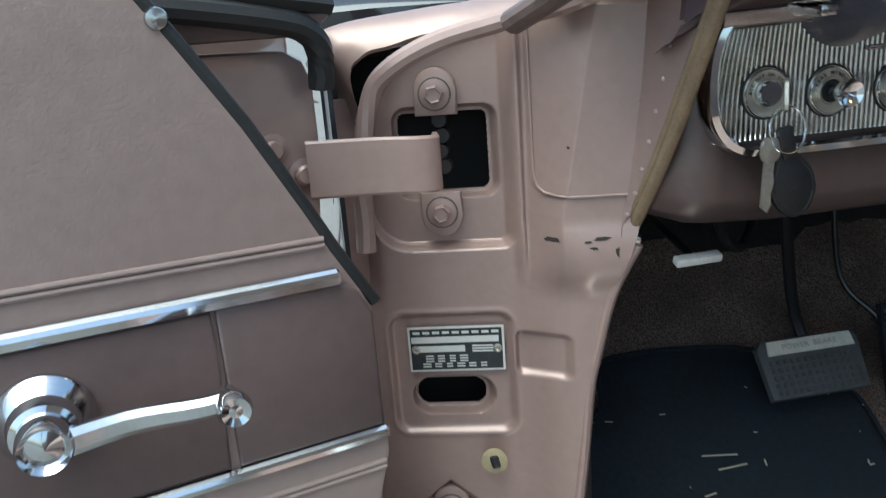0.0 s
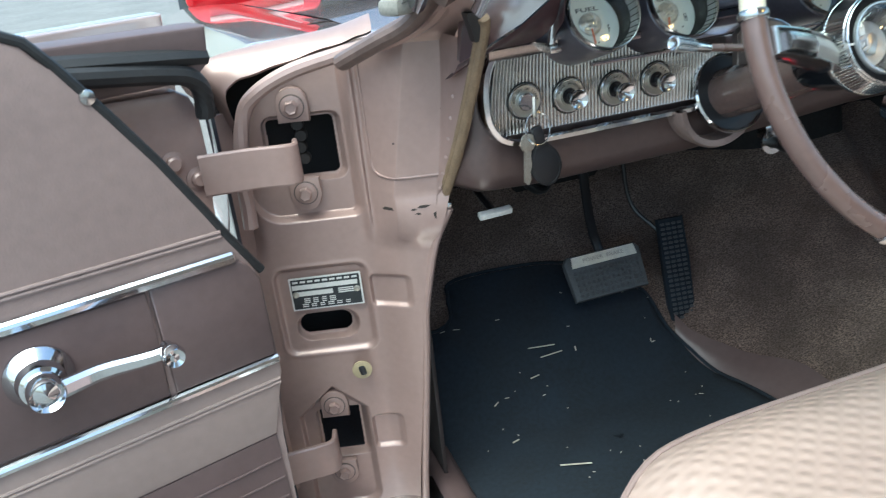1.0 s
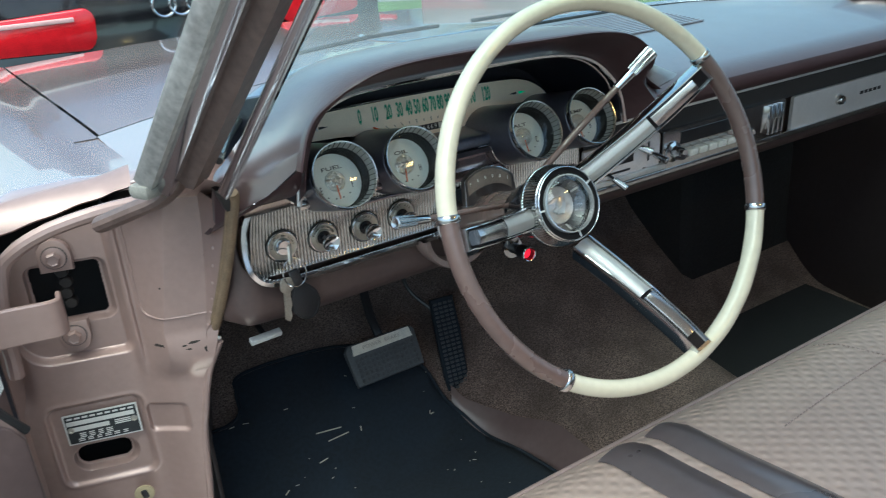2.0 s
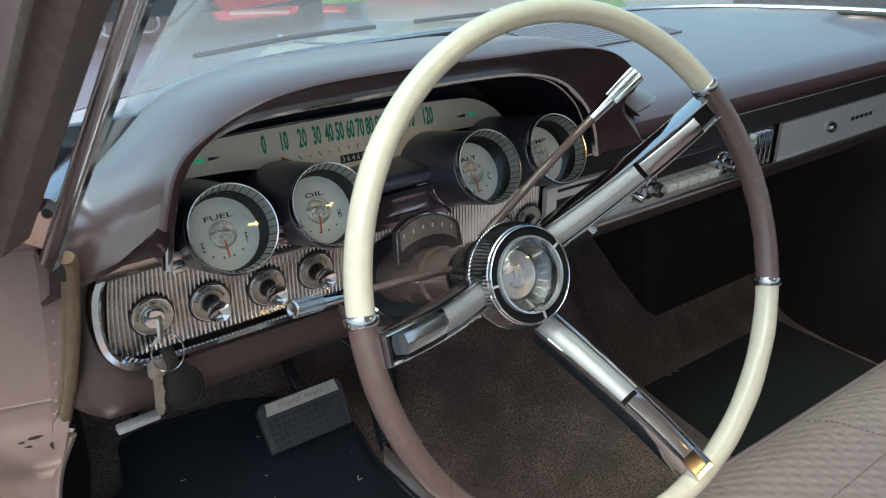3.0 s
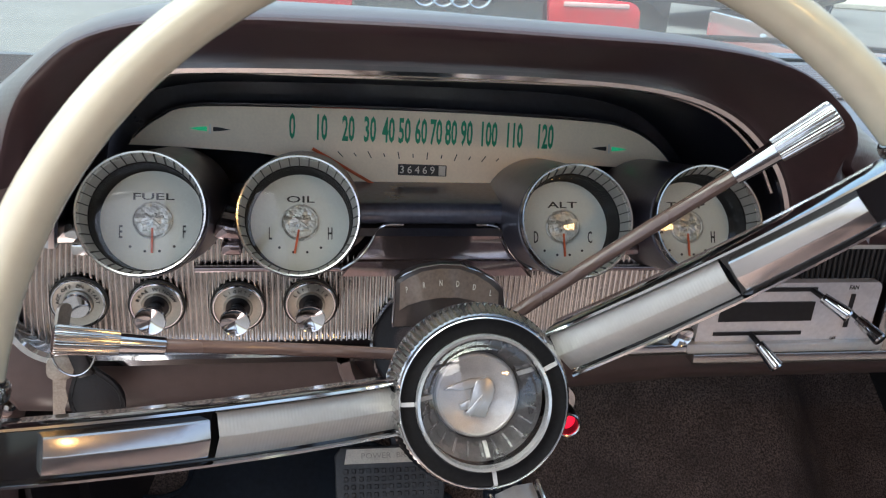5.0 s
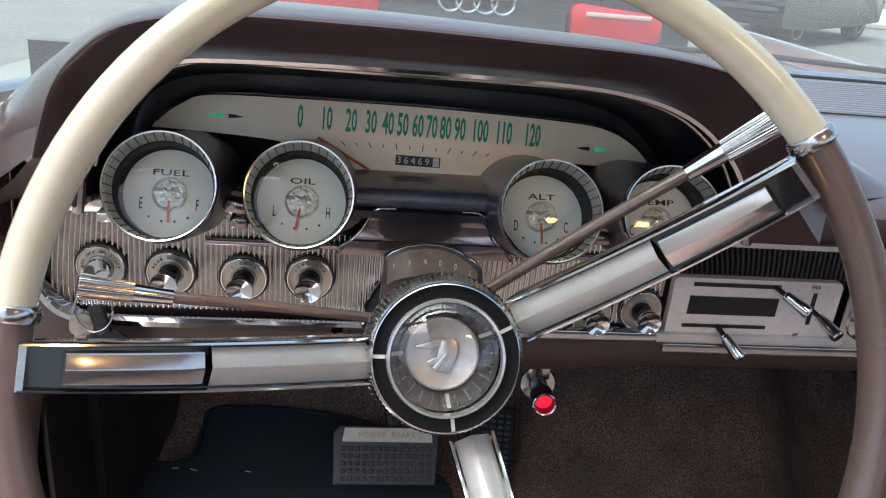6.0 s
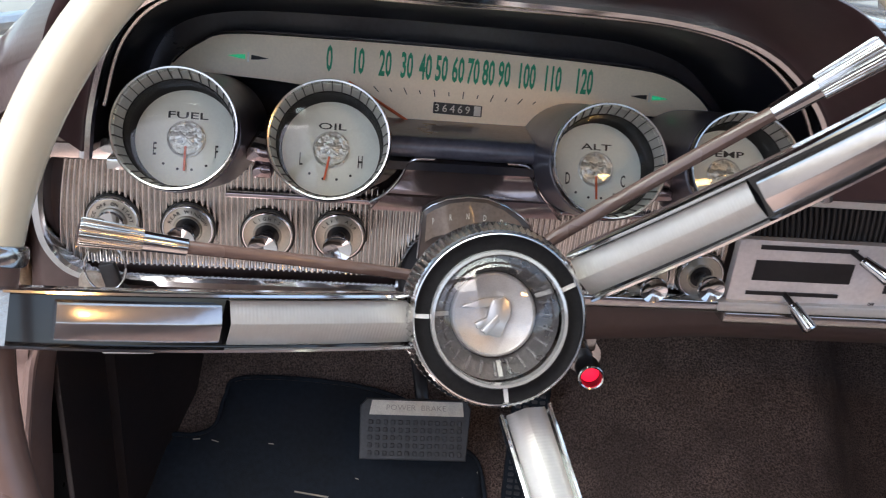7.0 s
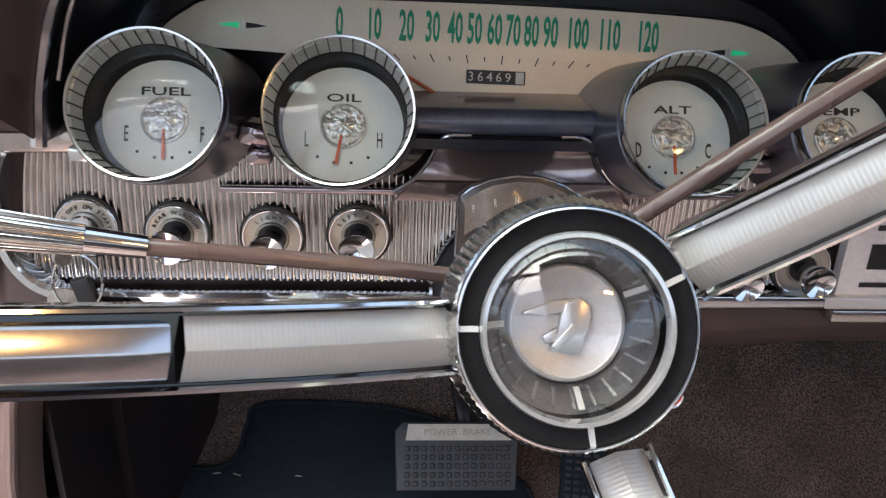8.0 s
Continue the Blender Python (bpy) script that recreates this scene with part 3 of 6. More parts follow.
bm = bmesh.new()
edge = [p for p in smooth_path([(x, y, 0) for x, y in mat_outline()] + [(0.135, 0.30, 0)], 6)][:-1]
mid = Vector((0.40, 0.56, 0))
rings = []
for k in range(14):
    f = 1 - k / 13.5
    rings.append([Vector((mid.x + (p.x - mid.x) * f, mid.y + (p.y - mid.y) * f, floor_height(mid.x + (p.x - mid.x) * f, mid.y + (p.y - mid.y) * f) + (0.006 if k == 0 else 0.012))) for p in edge])
rings.append([mid + Vector((0.0004 * math.cos(k), 0.0004 * math.sin(k), floor_height(mid.x, mid.y) + 0.012)) for k in range(len(edge))])
rings.insert(0, [Vector((p.x, p.y, p.z - 0.008)) for p in rings[0]])
loft(bm, rings, caps=False)
mat_ob = thing("floor_mat", (0.4, 0.5, 0.24), "navy black rubber floor mat with scattered dry grass", "floor mat")
part("sheet", bm, RUBBER, mat_ob, smooth=85)
bm = bmesh.new()
tube(bm, [Vector((p.x, p.y, floor_height(p.x, p.y) + 0.010)) for p in edge], 0.003, 8, loop=True)
part("raised_border", bm, RUBBER, mat_ob)
bm = bmesh.new()
rng = random.Random(4)
for i in range(56):
    x, y = rng.uniform(0.17, 0.62), rng.uniform(0.28, 0.8)
    if not in_outline(x, y, list(mat_outline())):
        continue
    ln = rng.choice((0.002, 0.0025, 0.003, 0.004, 0.006, 0.009)) * rng.uniform(0.6, 1.2)
    a = rng.uniform(0, 180)
    box(bm, (ln, rng.uniform(0.0006, 0.0013), 0.0008), pose(x, y, floor_height(x, y) + 0.0165, 0, 0, a))
for x, y, a, ln in ((0.357, 0.738, -12, 0.045), (0.369, 0.726, 3, 0.040), (0.413, 0.725, 70, 0.015), (0.328, 0.705, 12, 0.017), (0.548, 0.709, 60, 0.009), (0.551, 0.706, 10, 0.007), (0.308, 0.531, -20, 0.046), (0.250, 0.685, 40, 0.012), (0.252, 0.618, 15, 0.012)):
    box(bm, (ln, 0.0019, 0.0013), pose(x, y, floor_height(x, y) + 0.0168, 0, 0, a))
solid("dry_grass", bm, material("dry_grass_straw", (0.50, 0.46, 0.38), 0.8), "scattered dry grass blades and crumbs on the mat", "grass litter", kind="stuff", smooth=0)

# vinyl binding between the mat and the tunnel carpet, and the carpet's edge by the sill
bm = bmesh.new()
rows = []
for k in range(17):
    y = 0.715 - 0.40 * k / 16
    x0 = 0.600 + 0.072 * smoothstep(0.73, 0.50, y)
    w = 0.012 + 0.038 * smoothstep(0.72, 0.62, y)
    rows.append([(x0 + w * f, y + 0.02 * f, floor_height(x0 + w * f, y + 0.02 * f) + h) for f, h in ((0.0, 0.002), (0.06, 0.010), (0.5, 0.013), (0.94, 0.012), (1.0, 0.004))])
loft(bm, rows, closed=False)
solid("carpet_binding", bm, VINYL_DARK, "rose-brown vinyl binding along the tunnel carpet", "carpet binding", smooth=60)
bm = bmesh.new()
rows = []
for k in range(13):
    y = 0.66 - 0.90 * k / 12
    rows.append([(0.104, y, 0.240), (0.106, y, 0.262), (0.118, y, 0.268), (0.140, y, 0.262), (0.151, y, 0.253), (0.153, y, 0.236)])
loft(bm, rows, closed=False)
solid("carpet_binding", bm, VINYL_DARK, "rose-brown vinyl edging beside the door sill", "carpet binding", smooth=60)
# passenger's mat
bm = bmesh.new()
prism(bm, rounded(0.50, 0.66, 0.03, 6, 1.345, 0.44), 0.012, pose(0, 0, 0.242), 0.003)
solid("floor_mat", bm, material("black_footwell_rubber", (0.006, 0.0065, 0.008), 0.9, 0, 0.3, 20), "black rubber mat in the passenger's footwell", "floor mat")

# ---- pedals ----


brake = thing("brake_pedal", (0.48, 0.76, 0.40), "grey ribbed rubber brake pedal with a lettered metal strip", "brake pedal", m=frame_of((0.484, 0.739, 0.429), (0, -0.78, 0.62)))
bm = bmesh.new()
prism(bm, [(-0.068, -0.036), (0.066, -0.036), (0.072, 0.030), (0.064, 0.040), (-0.062, 0.040), (-0.070, 0.030)], 0.010, pose(0, 0, -0.010), 0.004)
part("pad", bm, material("grey_pedal_rubber", (0.07, 0.075, 0.08), 0.6, 0, 0.2, 30), brake)
bm = bmesh.new()
prism(bm, [(-0.058, 0.019), (0.062, 0.019), (0.060, 0.037), (-0.055, 0.037)], 0.0025)
strip = part("strip", bm, material("worn_cream_strip", (0.68, 0.66, 0.58), 0.45, 0.3, 0.15, 60), brake, "pale metal strip across the top")
bm = bmesh.new()
letters(bm, "POWER  BRAKE", 0.0095, pose(0.001, 0.028, 0.0028), 1.15)
part("lettering", bm, STEEL, strip, "raised words on the strip")
bm = bmesh.new()
for i in range(13):
    for k in range(5):
        box(bm, (0.0058, 0.0062, 0.003), pose(-0.056 + i * 0.0094, -0.028 + k * 0.0095, 0.0012), 0.001, 1)
part("grip_studs", bm, material("grey_pedal_studs", (0.06, 0.063, 0.068), 0.55, 0, 0.2, 30), brake)
bm = bmesh.new()
tube(bm, smooth_path([(0.012, 0.0, -0.014), (0.010, 0.045, -0.022), (0.000, 0.10, 0.005), (-0.012, 0.21, 0.085)], 8), 0.009, 10, 0.6)
part("arm", bm, BLACK, brake)

gas = thing("gas_pedal", (0.63, 0.74, 0.25), "long black studded rubber accelerator pedal", "gas pedal", m=frame_of((0.634, 0.752, 0.362), (-0.12, -0.90, 0.36)))
bm = bmesh.new()
prism(bm, [(-0.026, -0.118), (0.020, -0.118), (0.026, 0.05), (0.026, 0.118), (-0.022, 0.118), (-0.024, 0.05)], 0.012, pose(0, 0, -0.012), 0.004)
part("pad", bm, RUBBER, gas)
bm = bmesh.new()
for k in range(27):
    for q in range(4):
        box(bm, (0.0076, 0.0046, 0.003), pose(-0.0158 + q * 0.0105, -0.108 + k * 0.0083, 0.001), 0.001, 1)
part("grip_studs", bm, material("worn_black_studs", (0.05, 0.053, 0.058), 0.45), gas)
bm = bmesh.new()
tube(bm, smooth_path([(-0.02, 0.10, -0.014), (-0.055, 0.16, -0.03), (-0.065, 0.28, 0.0)], 8), 0.004, 8)
part("rod", bm, BLACK, gas)

# ---- the open door ----
DOOR = Matrix.Translation((-0.076, 0.447, 0.0)) @ Matrix(((-0.966, 0, 0.26), (-0.26, 0, -0.966), (0, 1, 0))).to_4x4()


def sheet(bm, outline, n0, n1, bevel=0.0):
    """A flat door piece: outline in (along the door, height), from depth n0 to n1."""
    return prism(bm, outline, n1 - n0, DOOR @ pose(0, 0, n0), bevel)


door = thing("door_1", (-0.3, 0.39, 0.22), "open car door with rose-brown vinyl trim and chrome strips", "car door", kind="structure")
slant = [(0.0, 0.695), (0.008, 0.708), (0.026, 0.740), (0.042, 0.772), (0.073, 0.830), (0.104, 0.880), (0.133, 0.925), (0.150, 0.947), (0.170, 0.957)]
bm = bmesh.new()
sheet(bm, [(0.75, 0.20), (0.02, 0.20), (-0.002, 0.94), (0.75, 0.94)], -0.185, -0.145, 0.004)
part("outer_shell", bm, PAINT_OUT, door)
bm = bmesh.new()
sheet(bm, [(0.75, 0.20), (0.012, 0.20), (0.010, 0.50), (0.007, 0.742), (-0.004, 0.80), (-0.004, 0.845), (0.002, 0.862), (0.015, 0.870), (0.75, 0.900)], -0.150, -0.100, 0.004)
part("inner_frame", bm, PAINT, door, "rose-beige painted inner frame")
bm = bmesh.new()
sheet(bm, [(0.75, 0.21), (0.012, 0.21), (0.017, 0.505), (0.0, 0.585), (0.0, 0.60)] + slant + [(0.75, 0.960)], -0.105, -0.002, 0.005)
upper = part("trim_panel", bm, VINYL_DOOR, door, "rose-brown grained vinyl upper panel", smooth=50)
# dark padded field between the chrome strips, in two pads with a seam
for u0, u1 in ((0.002, 0.1075), (0.1105, 0.75)):
    bm = bmesh.new()
    sheet(bm, [(u1, 0.604), (u0 + (0.003 if u0 > 0.1 else 0), 0.604), (u0, 0.692)] + ([(0.010, 0.708), (0.018, 0.717)] if u0 < 0.1 else [(u0, 0.717)]) + [(u1, 0.725 if u1 > 0.2 else 0.718)], -0.004, 0.003, 0.0025)
    part("dark_pad", bm, VINYL_DARK, door, "dark smooth brown vinyl pad", smooth=50)
bm = bmesh.new()
sheet(bm, [(0.75, 0.500), (0.020, 0.510), (0.0, 0.580), (0.0, 0.594), (0.75, 0.594)], -0.004, 0.001, 0.002)
part("light_pad", bm, VINYL_LIGHT, door, "lighter rose vinyl band")
bm = bmesh.new()
sheet(bm, [(0.75, 0.22), (0.014, 0.22), (0.020, 0.508), (0.75, 0.497)], -0.004, 0.000, 0.001)
part("kick_pad", bm, VINYL_DARK, door, "dark ribbed lower carpet band")
# stitched welts
for za, zb, u0 in ((0.748, 0.762, 0.030), (0.572, 0.566, 0.004)):
    bm = bmesh.new()
    for dz in (-0.0022, 0.0022):
        tube(bm, [DOOR @ Vector((u, za + dz + (zb - za) * (u - u0) / 0.7, -0.0015 if za > 0.7 else 0.0012)) for u in (u0, u0 + 0.2, u0 + 0.7)], 0.0021, 8)
    part("welt", bm, VINYL_DOOR if za > 0.7 else VINYL_LIGHT, door)
for k in range(6):
    bm = bmesh.new()
    tube(bm, [DOOR @ Vector((u, 0.478 - 0.026 * k - 0.012 * u, 0.0003)) for u in (0.022, 0.3, 0.74)], 0.0016, 6)
    part("pressed_rib", bm, VINYL_DARK, door)
# chrome strips
for z0, z1, u0, h, n in ((0.7225, 0.7310, 0.023, 0.0125, "upper"), (0.599, 0.593, 0.0, 0.0095, "lower")):
    bm = bmesh.new()
    rings = []
    for u in (u0, u0 + 0.002, 0.2, 0.4, 0.74):
        z = z0 + (z1 - z0) * u / 0.7
        e = 0.75 if u == u0 else 1.0
        rings.append([DOOR @ Vector((u, z + a * h * e, 0.0 + b * e)) for a, b in ((-0.5, 0), (-0.5, 0.003), (-0.32, 0.0065), (0.1, 0.0075), (0.34, 0.006), (0.5, 0.003), (0.5, 0))])
    loft(bm, rings)
    part("chrome_strip", bm, CHROME, door, smooth=25)
# window crank
crank_m = DOOR @ pose(0.215, 0.674, 0.003)
bm = bmesh.new()
lathe(bm, [(0, 0), (0.029, 0), (0.029, 0.004), (0.027, 0.007), (0.021, 0.014), (0.019, 0.024), (0.0155, 0.026), (0.0155, 0.042), (0.0142, 0.045), (0.0105, 0.040), (0, 0.044)], crank_m, 40)
crank = part("window_crank", bm, CHROME, door, "polished chrome window crank", smooth=25)
bm = bmesh.new()
rings = []
for k in range(9):
    f = k / 8
    c = crank_m @ Vector((-0.010 - 0.088 * f, -0.002 + 0.008 * f, 0.036 + 0.018 * smoothstep(0.3, 1, f)))
    w, h = 0.0085 - 0.002 * f, 0.0045
    rings.append([c + DOOR.to_3x3() @ Vector((0, a * w, b * h)) for a, b in ((-1, -0.4), (-0.6, -1), (0.6, -1), (1, -0.4), (1, 0.4), (0.5, 1), (-0.5, 1), (-1, 0.4))])
loft(bm, rings)
part("arm", bm, CHROME, crank)
bm = bmesh.new()
lathe(bm, [(0, -0.004), (0.006, -0.004), (0.006, 0.004), (0.0095, 0.010), (0.0105, 0.018), (0.0085, 0.024), (0.004, 0.022), (0, 0.023)], crank_m @ pose(-0.101, 0.007, 0.050), 24)
part("knob", bm, CHROME, crank)
# black seal along the slanted edge and seal below the window ledge
bm = bmesh.new()
tube(bm, [DOOR @ Vector((u - 0.003, z + 0.002, -0.006)) for u, z in slant], 0.0048, 8, up=(0.3, -1, 0))
part("seal", bm, GASKET, door, "black rubber edge seal")
bm = bmesh.new()
tube(bm, smooth_path([DOOR @ Vector(p) for p in ((-0.006, 0.842, -0.085), (-0.006, 0.868, -0.080), (0.004, 0.884, -0.075), (0.03, 0.893, -0.070), (0.10, 0.905, -0.06), (0.20, 0.92, -0.05))], 8), 0.010, 10)
part("seal", bm, GASKET, door, "black rubber edge seal")
bm = bmesh.new()
sheet(bm, [(0.75, 0.885), (0.0, 0.880), (-0.018, 0.895), (-0.022, 0.930), (0.75, 0.955)], -0.125, -0.075, 0.004)
part("window_ledge", bm, VINYL_DARK, door)
bm = bmesh.new()
tube(bm, smooth_path([DOOR @ Vector(p) for p in ((-0.016, 0.90, -0.085), (0.03, 0.907, -0.076), (0.12, 0.918, -0.07), (0.2, 0.925, -0.07))], 6), 0.013, 8, 0.7)
part("glass_seal", bm, GASKET, door, "thick black rubber window seal")
bm = bmesh.new()
lathe(bm, [(0, 0), (0.007, 0), (0.006, 0.002), (0, 0.003)], DOOR @ pose(0.112, 0.898, -0.002), 16)
part("screw", bm, CHROME_OLD, door)
for u, z in ((0.012, 0.777), (0.034, 0.799)):
    bm = bmesh.new()
    m = DOOR @ pose(u, z, -0.100)
    lathe(bm, [(0, 0), (0.0125, 0), (0.0125, 0.002), (0.0085, 0.003), (0.0082, 0.008), (0.006, 0.010), (0, 0.0095)], m, 18)
    part("hinge_bolt", bm, PAINT, door)

# ---- dashboard ----
dash = thing("dashboard", (0.8, 0.5, 0.7), "dark brown padded dashboard with a hooded driver's cluster", "dashboard", kind="structure")
LIP = [(0.2285, 0.931), (0.2340, 0.950), (0.243, 0.974), (0.258, 0.993), (0.290, 1.0155), (0.34, 1.0255), (0.43, 1.0265), (0.52, 1.0245), (0.605, 1.0215), (0.657, 1.011), (0.692, 0.988), (0.724, 0.957), (0.790, 0.912)]
TRIM = [(0.236, 0.880), (0.2415, 0.912), (0.254, 0.950), (0.2745, 0.975), (0.305, 0.988), (0.34, 0.9915), (0.43, 0.993), (0.52, 0.9925), (0.60, 0.9885), (0.653, 0.975), (0.690, 0.948), (0.710, 0.918), (0.720, 0.880)]
BACK = [(0.234, 0.870), (0.239, 0.905), (0.251, 0.930), (0.270, 0.945), (0.30, 0.953), (0.34, 0.956), (0.43, 0.957), (0.52, 0.956), (0.60, 0.953), (0.65, 0.942), (0.68, 0.922), (0.70, 0.900), (0.716, 0.870)]
FLANK = [(0.152, 0.870), (0.163, 0.915), (0.192, 0.953), (0.220, 0.980), (0.264, 1.011), (0.33, 1.0250), (0.43, 1.0255), (0.53, 1.0222), (0.61, 1.0185), (0.688, 1.0065), (0.742, 0.982), (0.795, 0.946), (0.86, 0.916)]
REAR = [(0.153, 0.872), (0.158, 0.908), (0.169, 0.928), (0.20, 0.938), (0.26, 0.944), (0.34, 0.948), (0.43, 0.950), (0.52, 0.950), (0.60, 0.950), (0.67, 0.950), (0.74, 0.948), (0.81, 0.945), (0.9, 0.940)]


def screen_y(x):
    """How far forward the foot of the windscreen lies."""
    u = min(1, abs(x - 0.86) / 0.705)
    return 0.42 + 0.42 * (1 - u ** 4)


def curve(points, y, n=6):
    return [Vector((p.x, y if not callable(y) else y(p), p.z)) for p in smooth_path([(x, 0, z) for x, z in points], n)]


def grown(points, d):
    """Points pushed outwards from the hood's middle."""
    out = []
    for x, z in points:
        v = Vector((x - 0.46, z - 0.90)).normalized()
        out.append((x + v.x * d, z + v.y * d))
    return out


def set_back(y):
    """The hood's left side stands farther from the seat than its brow."""
    return lambda p: y + 0.026 * smoothstep(0.295, 0.235, p.x) + 0.072 * smoothstep(0.69, 0.765, p.x)


def between(a, b, f, up=0.0):
    return [(x0 + (x1 - x0) * f, z0 + (z1 - z0) * f + up) for (x0, z0), (x1, z1) in zip(a, b)]


bm = bmesh.new()
loft(bm, [curve(TRIM, 0.412), curve(between(TRIM, LIP, 0.5), 0.374), curve(grown(LIP, -0.006), set_back(0.347)), curve(grown(LIP, -0.002), set_back(0.3395)), curve(grown(LIP, 0.0005), set_back(0.338)), curve(grown(LIP, 0.0018), set_back(0.3405))], closed=False)
part("hood", bm, DASH, dash, "padded vinyl hood over the gauges", smooth=60)
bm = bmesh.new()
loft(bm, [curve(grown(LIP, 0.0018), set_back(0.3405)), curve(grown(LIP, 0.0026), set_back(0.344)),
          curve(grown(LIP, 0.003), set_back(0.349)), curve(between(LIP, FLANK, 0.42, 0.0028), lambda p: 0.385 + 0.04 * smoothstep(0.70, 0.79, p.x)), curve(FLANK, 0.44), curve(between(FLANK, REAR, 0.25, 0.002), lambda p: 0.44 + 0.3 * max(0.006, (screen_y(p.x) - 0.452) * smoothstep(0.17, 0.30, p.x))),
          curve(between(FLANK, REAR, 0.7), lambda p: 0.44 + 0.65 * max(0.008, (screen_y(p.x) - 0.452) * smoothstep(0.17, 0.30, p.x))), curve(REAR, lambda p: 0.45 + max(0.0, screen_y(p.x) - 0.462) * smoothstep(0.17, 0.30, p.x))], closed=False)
part("hood_top", bm, DASH_TOP, dash, "glossy top of the padded hood with painted sky sheen", smooth=60)
bm = bmesh.new()
loft(bm, [curve(TRIM, 0.413), curve(BACK, 0.55)], closed=False)
part("hood_lining", bm, SATIN, dash, "matt black inside of the hood", smooth=60)
bm = bmesh.new()
tube(bm, curve(TRIM, 0.409), 0.0040, 8)
part("hood_trim", bm, CHROME, dash, "bright chrome line round the hood")
bm = bmesh.new()
tube(bm, curve(grown(TRIM[1:-1], -0.0055), 0.417), 0.0020, 8)
part("hood_trim", bm, CHROME_OLD, dash, "thin inner chrome line round the hood")
bm = bmesh.new()
box(bm, (0.60, 0.01, 0.16), pose(0.46, 0.558, 0.89))
box(bm, (0.50, 0.10, 0.006), pose(0.47, 0.505, 0.872))
part("cluster_back", bm, SATIN, dash, "black panel behind the dials")
# passenger side pad
bm = bmesh.new()
prof = [(0.413, 0.904), (0.424, 0.914), (0.45, 0.922), (0.56, 0.938), (0.80, 0.950)]
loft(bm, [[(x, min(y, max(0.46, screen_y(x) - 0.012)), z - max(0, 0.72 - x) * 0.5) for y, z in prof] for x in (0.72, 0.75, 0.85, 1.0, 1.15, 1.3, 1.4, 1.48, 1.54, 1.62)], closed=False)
part("passenger_pad_top", bm, DASH_TOP, dash, "glossy top of the pad with painted sky sheen", smooth=60)
bm = bmesh.new()
loft(bm, [[(x, y, z - max(0, 0.72 - x) * 0.5) for y, z in ((0.45, 0.874), (0.425, 0.875), (0.4135, 0.881), (0.410, 0.892), (0.413, 0.904))] for x in (0.72, 0.75, 1.0, 1.3, 1.62)], closed=False)
part("passenger_pad", bm, DASH, dash, smooth=60)
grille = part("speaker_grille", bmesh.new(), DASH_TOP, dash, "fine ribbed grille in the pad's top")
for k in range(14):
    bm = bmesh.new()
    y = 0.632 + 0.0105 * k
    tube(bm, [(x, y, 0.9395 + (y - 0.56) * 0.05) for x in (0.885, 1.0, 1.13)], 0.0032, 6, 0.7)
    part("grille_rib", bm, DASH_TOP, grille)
# lower metal face, with a rounded left end
bm = bmesh.new()
low = [(0.500, 0.885), (0.482, 0.875), (0.478, 0.80), (0.474, 0.765), (0.470, 0.745), (0.476, 0.728), (0.50, 0.718), (0.60, 0.715)]
rings = []
for x, push, cut in ((0.146, 0.055, 0.0), (0.152, 0.03, 0), (0.163, 0.006, 0), (0.178, -0.008, -0.004), (0.20, -0.004, -0.008), (0.26, 0, -0.013), (0.45, 0, -0.012), (0.70, 0, 0.005), (1.2, 0, 0.005), (1.62, 0, 0.005)):
    rings.append([(x, y + push, z + (cut if z < 0.76 else 0)) for y, z in low])
loft(bm, rings, closed=False)
part("lower_face", bm, DASH_LOW, dash, "brown painted metal below the dials", smooth=60)
# flank that joins the hood to the lower face at the left
bm = bmesh.new()
top_row = [Vector(p) for p in ((0.152, 0.446, 0.868), (0.174, 0.421, 0.884), (0.199, 0.397, 0.903), (0.2285, 0.374, 0.930), (0.2365, 0.394, 0.908))]
low_row = [Vector(p) for p in ((0.148, 0.480, 0.848), (0.165, 0.472, 0.862), (0.190, 0.458, 0.873), (0.222, 0.449, 0.8765), (0.2360, 0.449, 0.8775))]
rows = []
for f, bulge in ((0, 0), (0.2, 0.003), (0.4, 0.006), (0.6, 0.007), (0.8, 0.005), (1, 0)):
    rows.append(smooth_path([b.lerp(a, f) + Vector((-0.35, -0.8, -0.55)) * bulge for a, b in zip(top_row, low_row)], 5))
loft(bm, rows, closed=False)
part("flank", bm, DASH, dash, smooth=60)

# ribbed bright panel with its frame

def ribbed_panel(x0, x1, z0, z1, y, pitch, depth, bend=0.0):
    bm = bmesh.new()
    n = int((x1 - x0) / pitch * 6)
    rows = []
    for k in range(9):
        z = z0 + (z1 - z0) * k / 8
        row = []
        for i in range(n + 1):
            x = x0 + (x1 - x0) * i / n
            w = bend * math.exp(-(x - x0) / 0.05) * (z - z0) ** 2 / (z1 - z0) ** 2
            row.append((x + w, y - depth * abs(math.sin(math.pi * (x - x0) / pitch)), z))
        rows.append(row)
    return loft(bm, rows, closed=False)


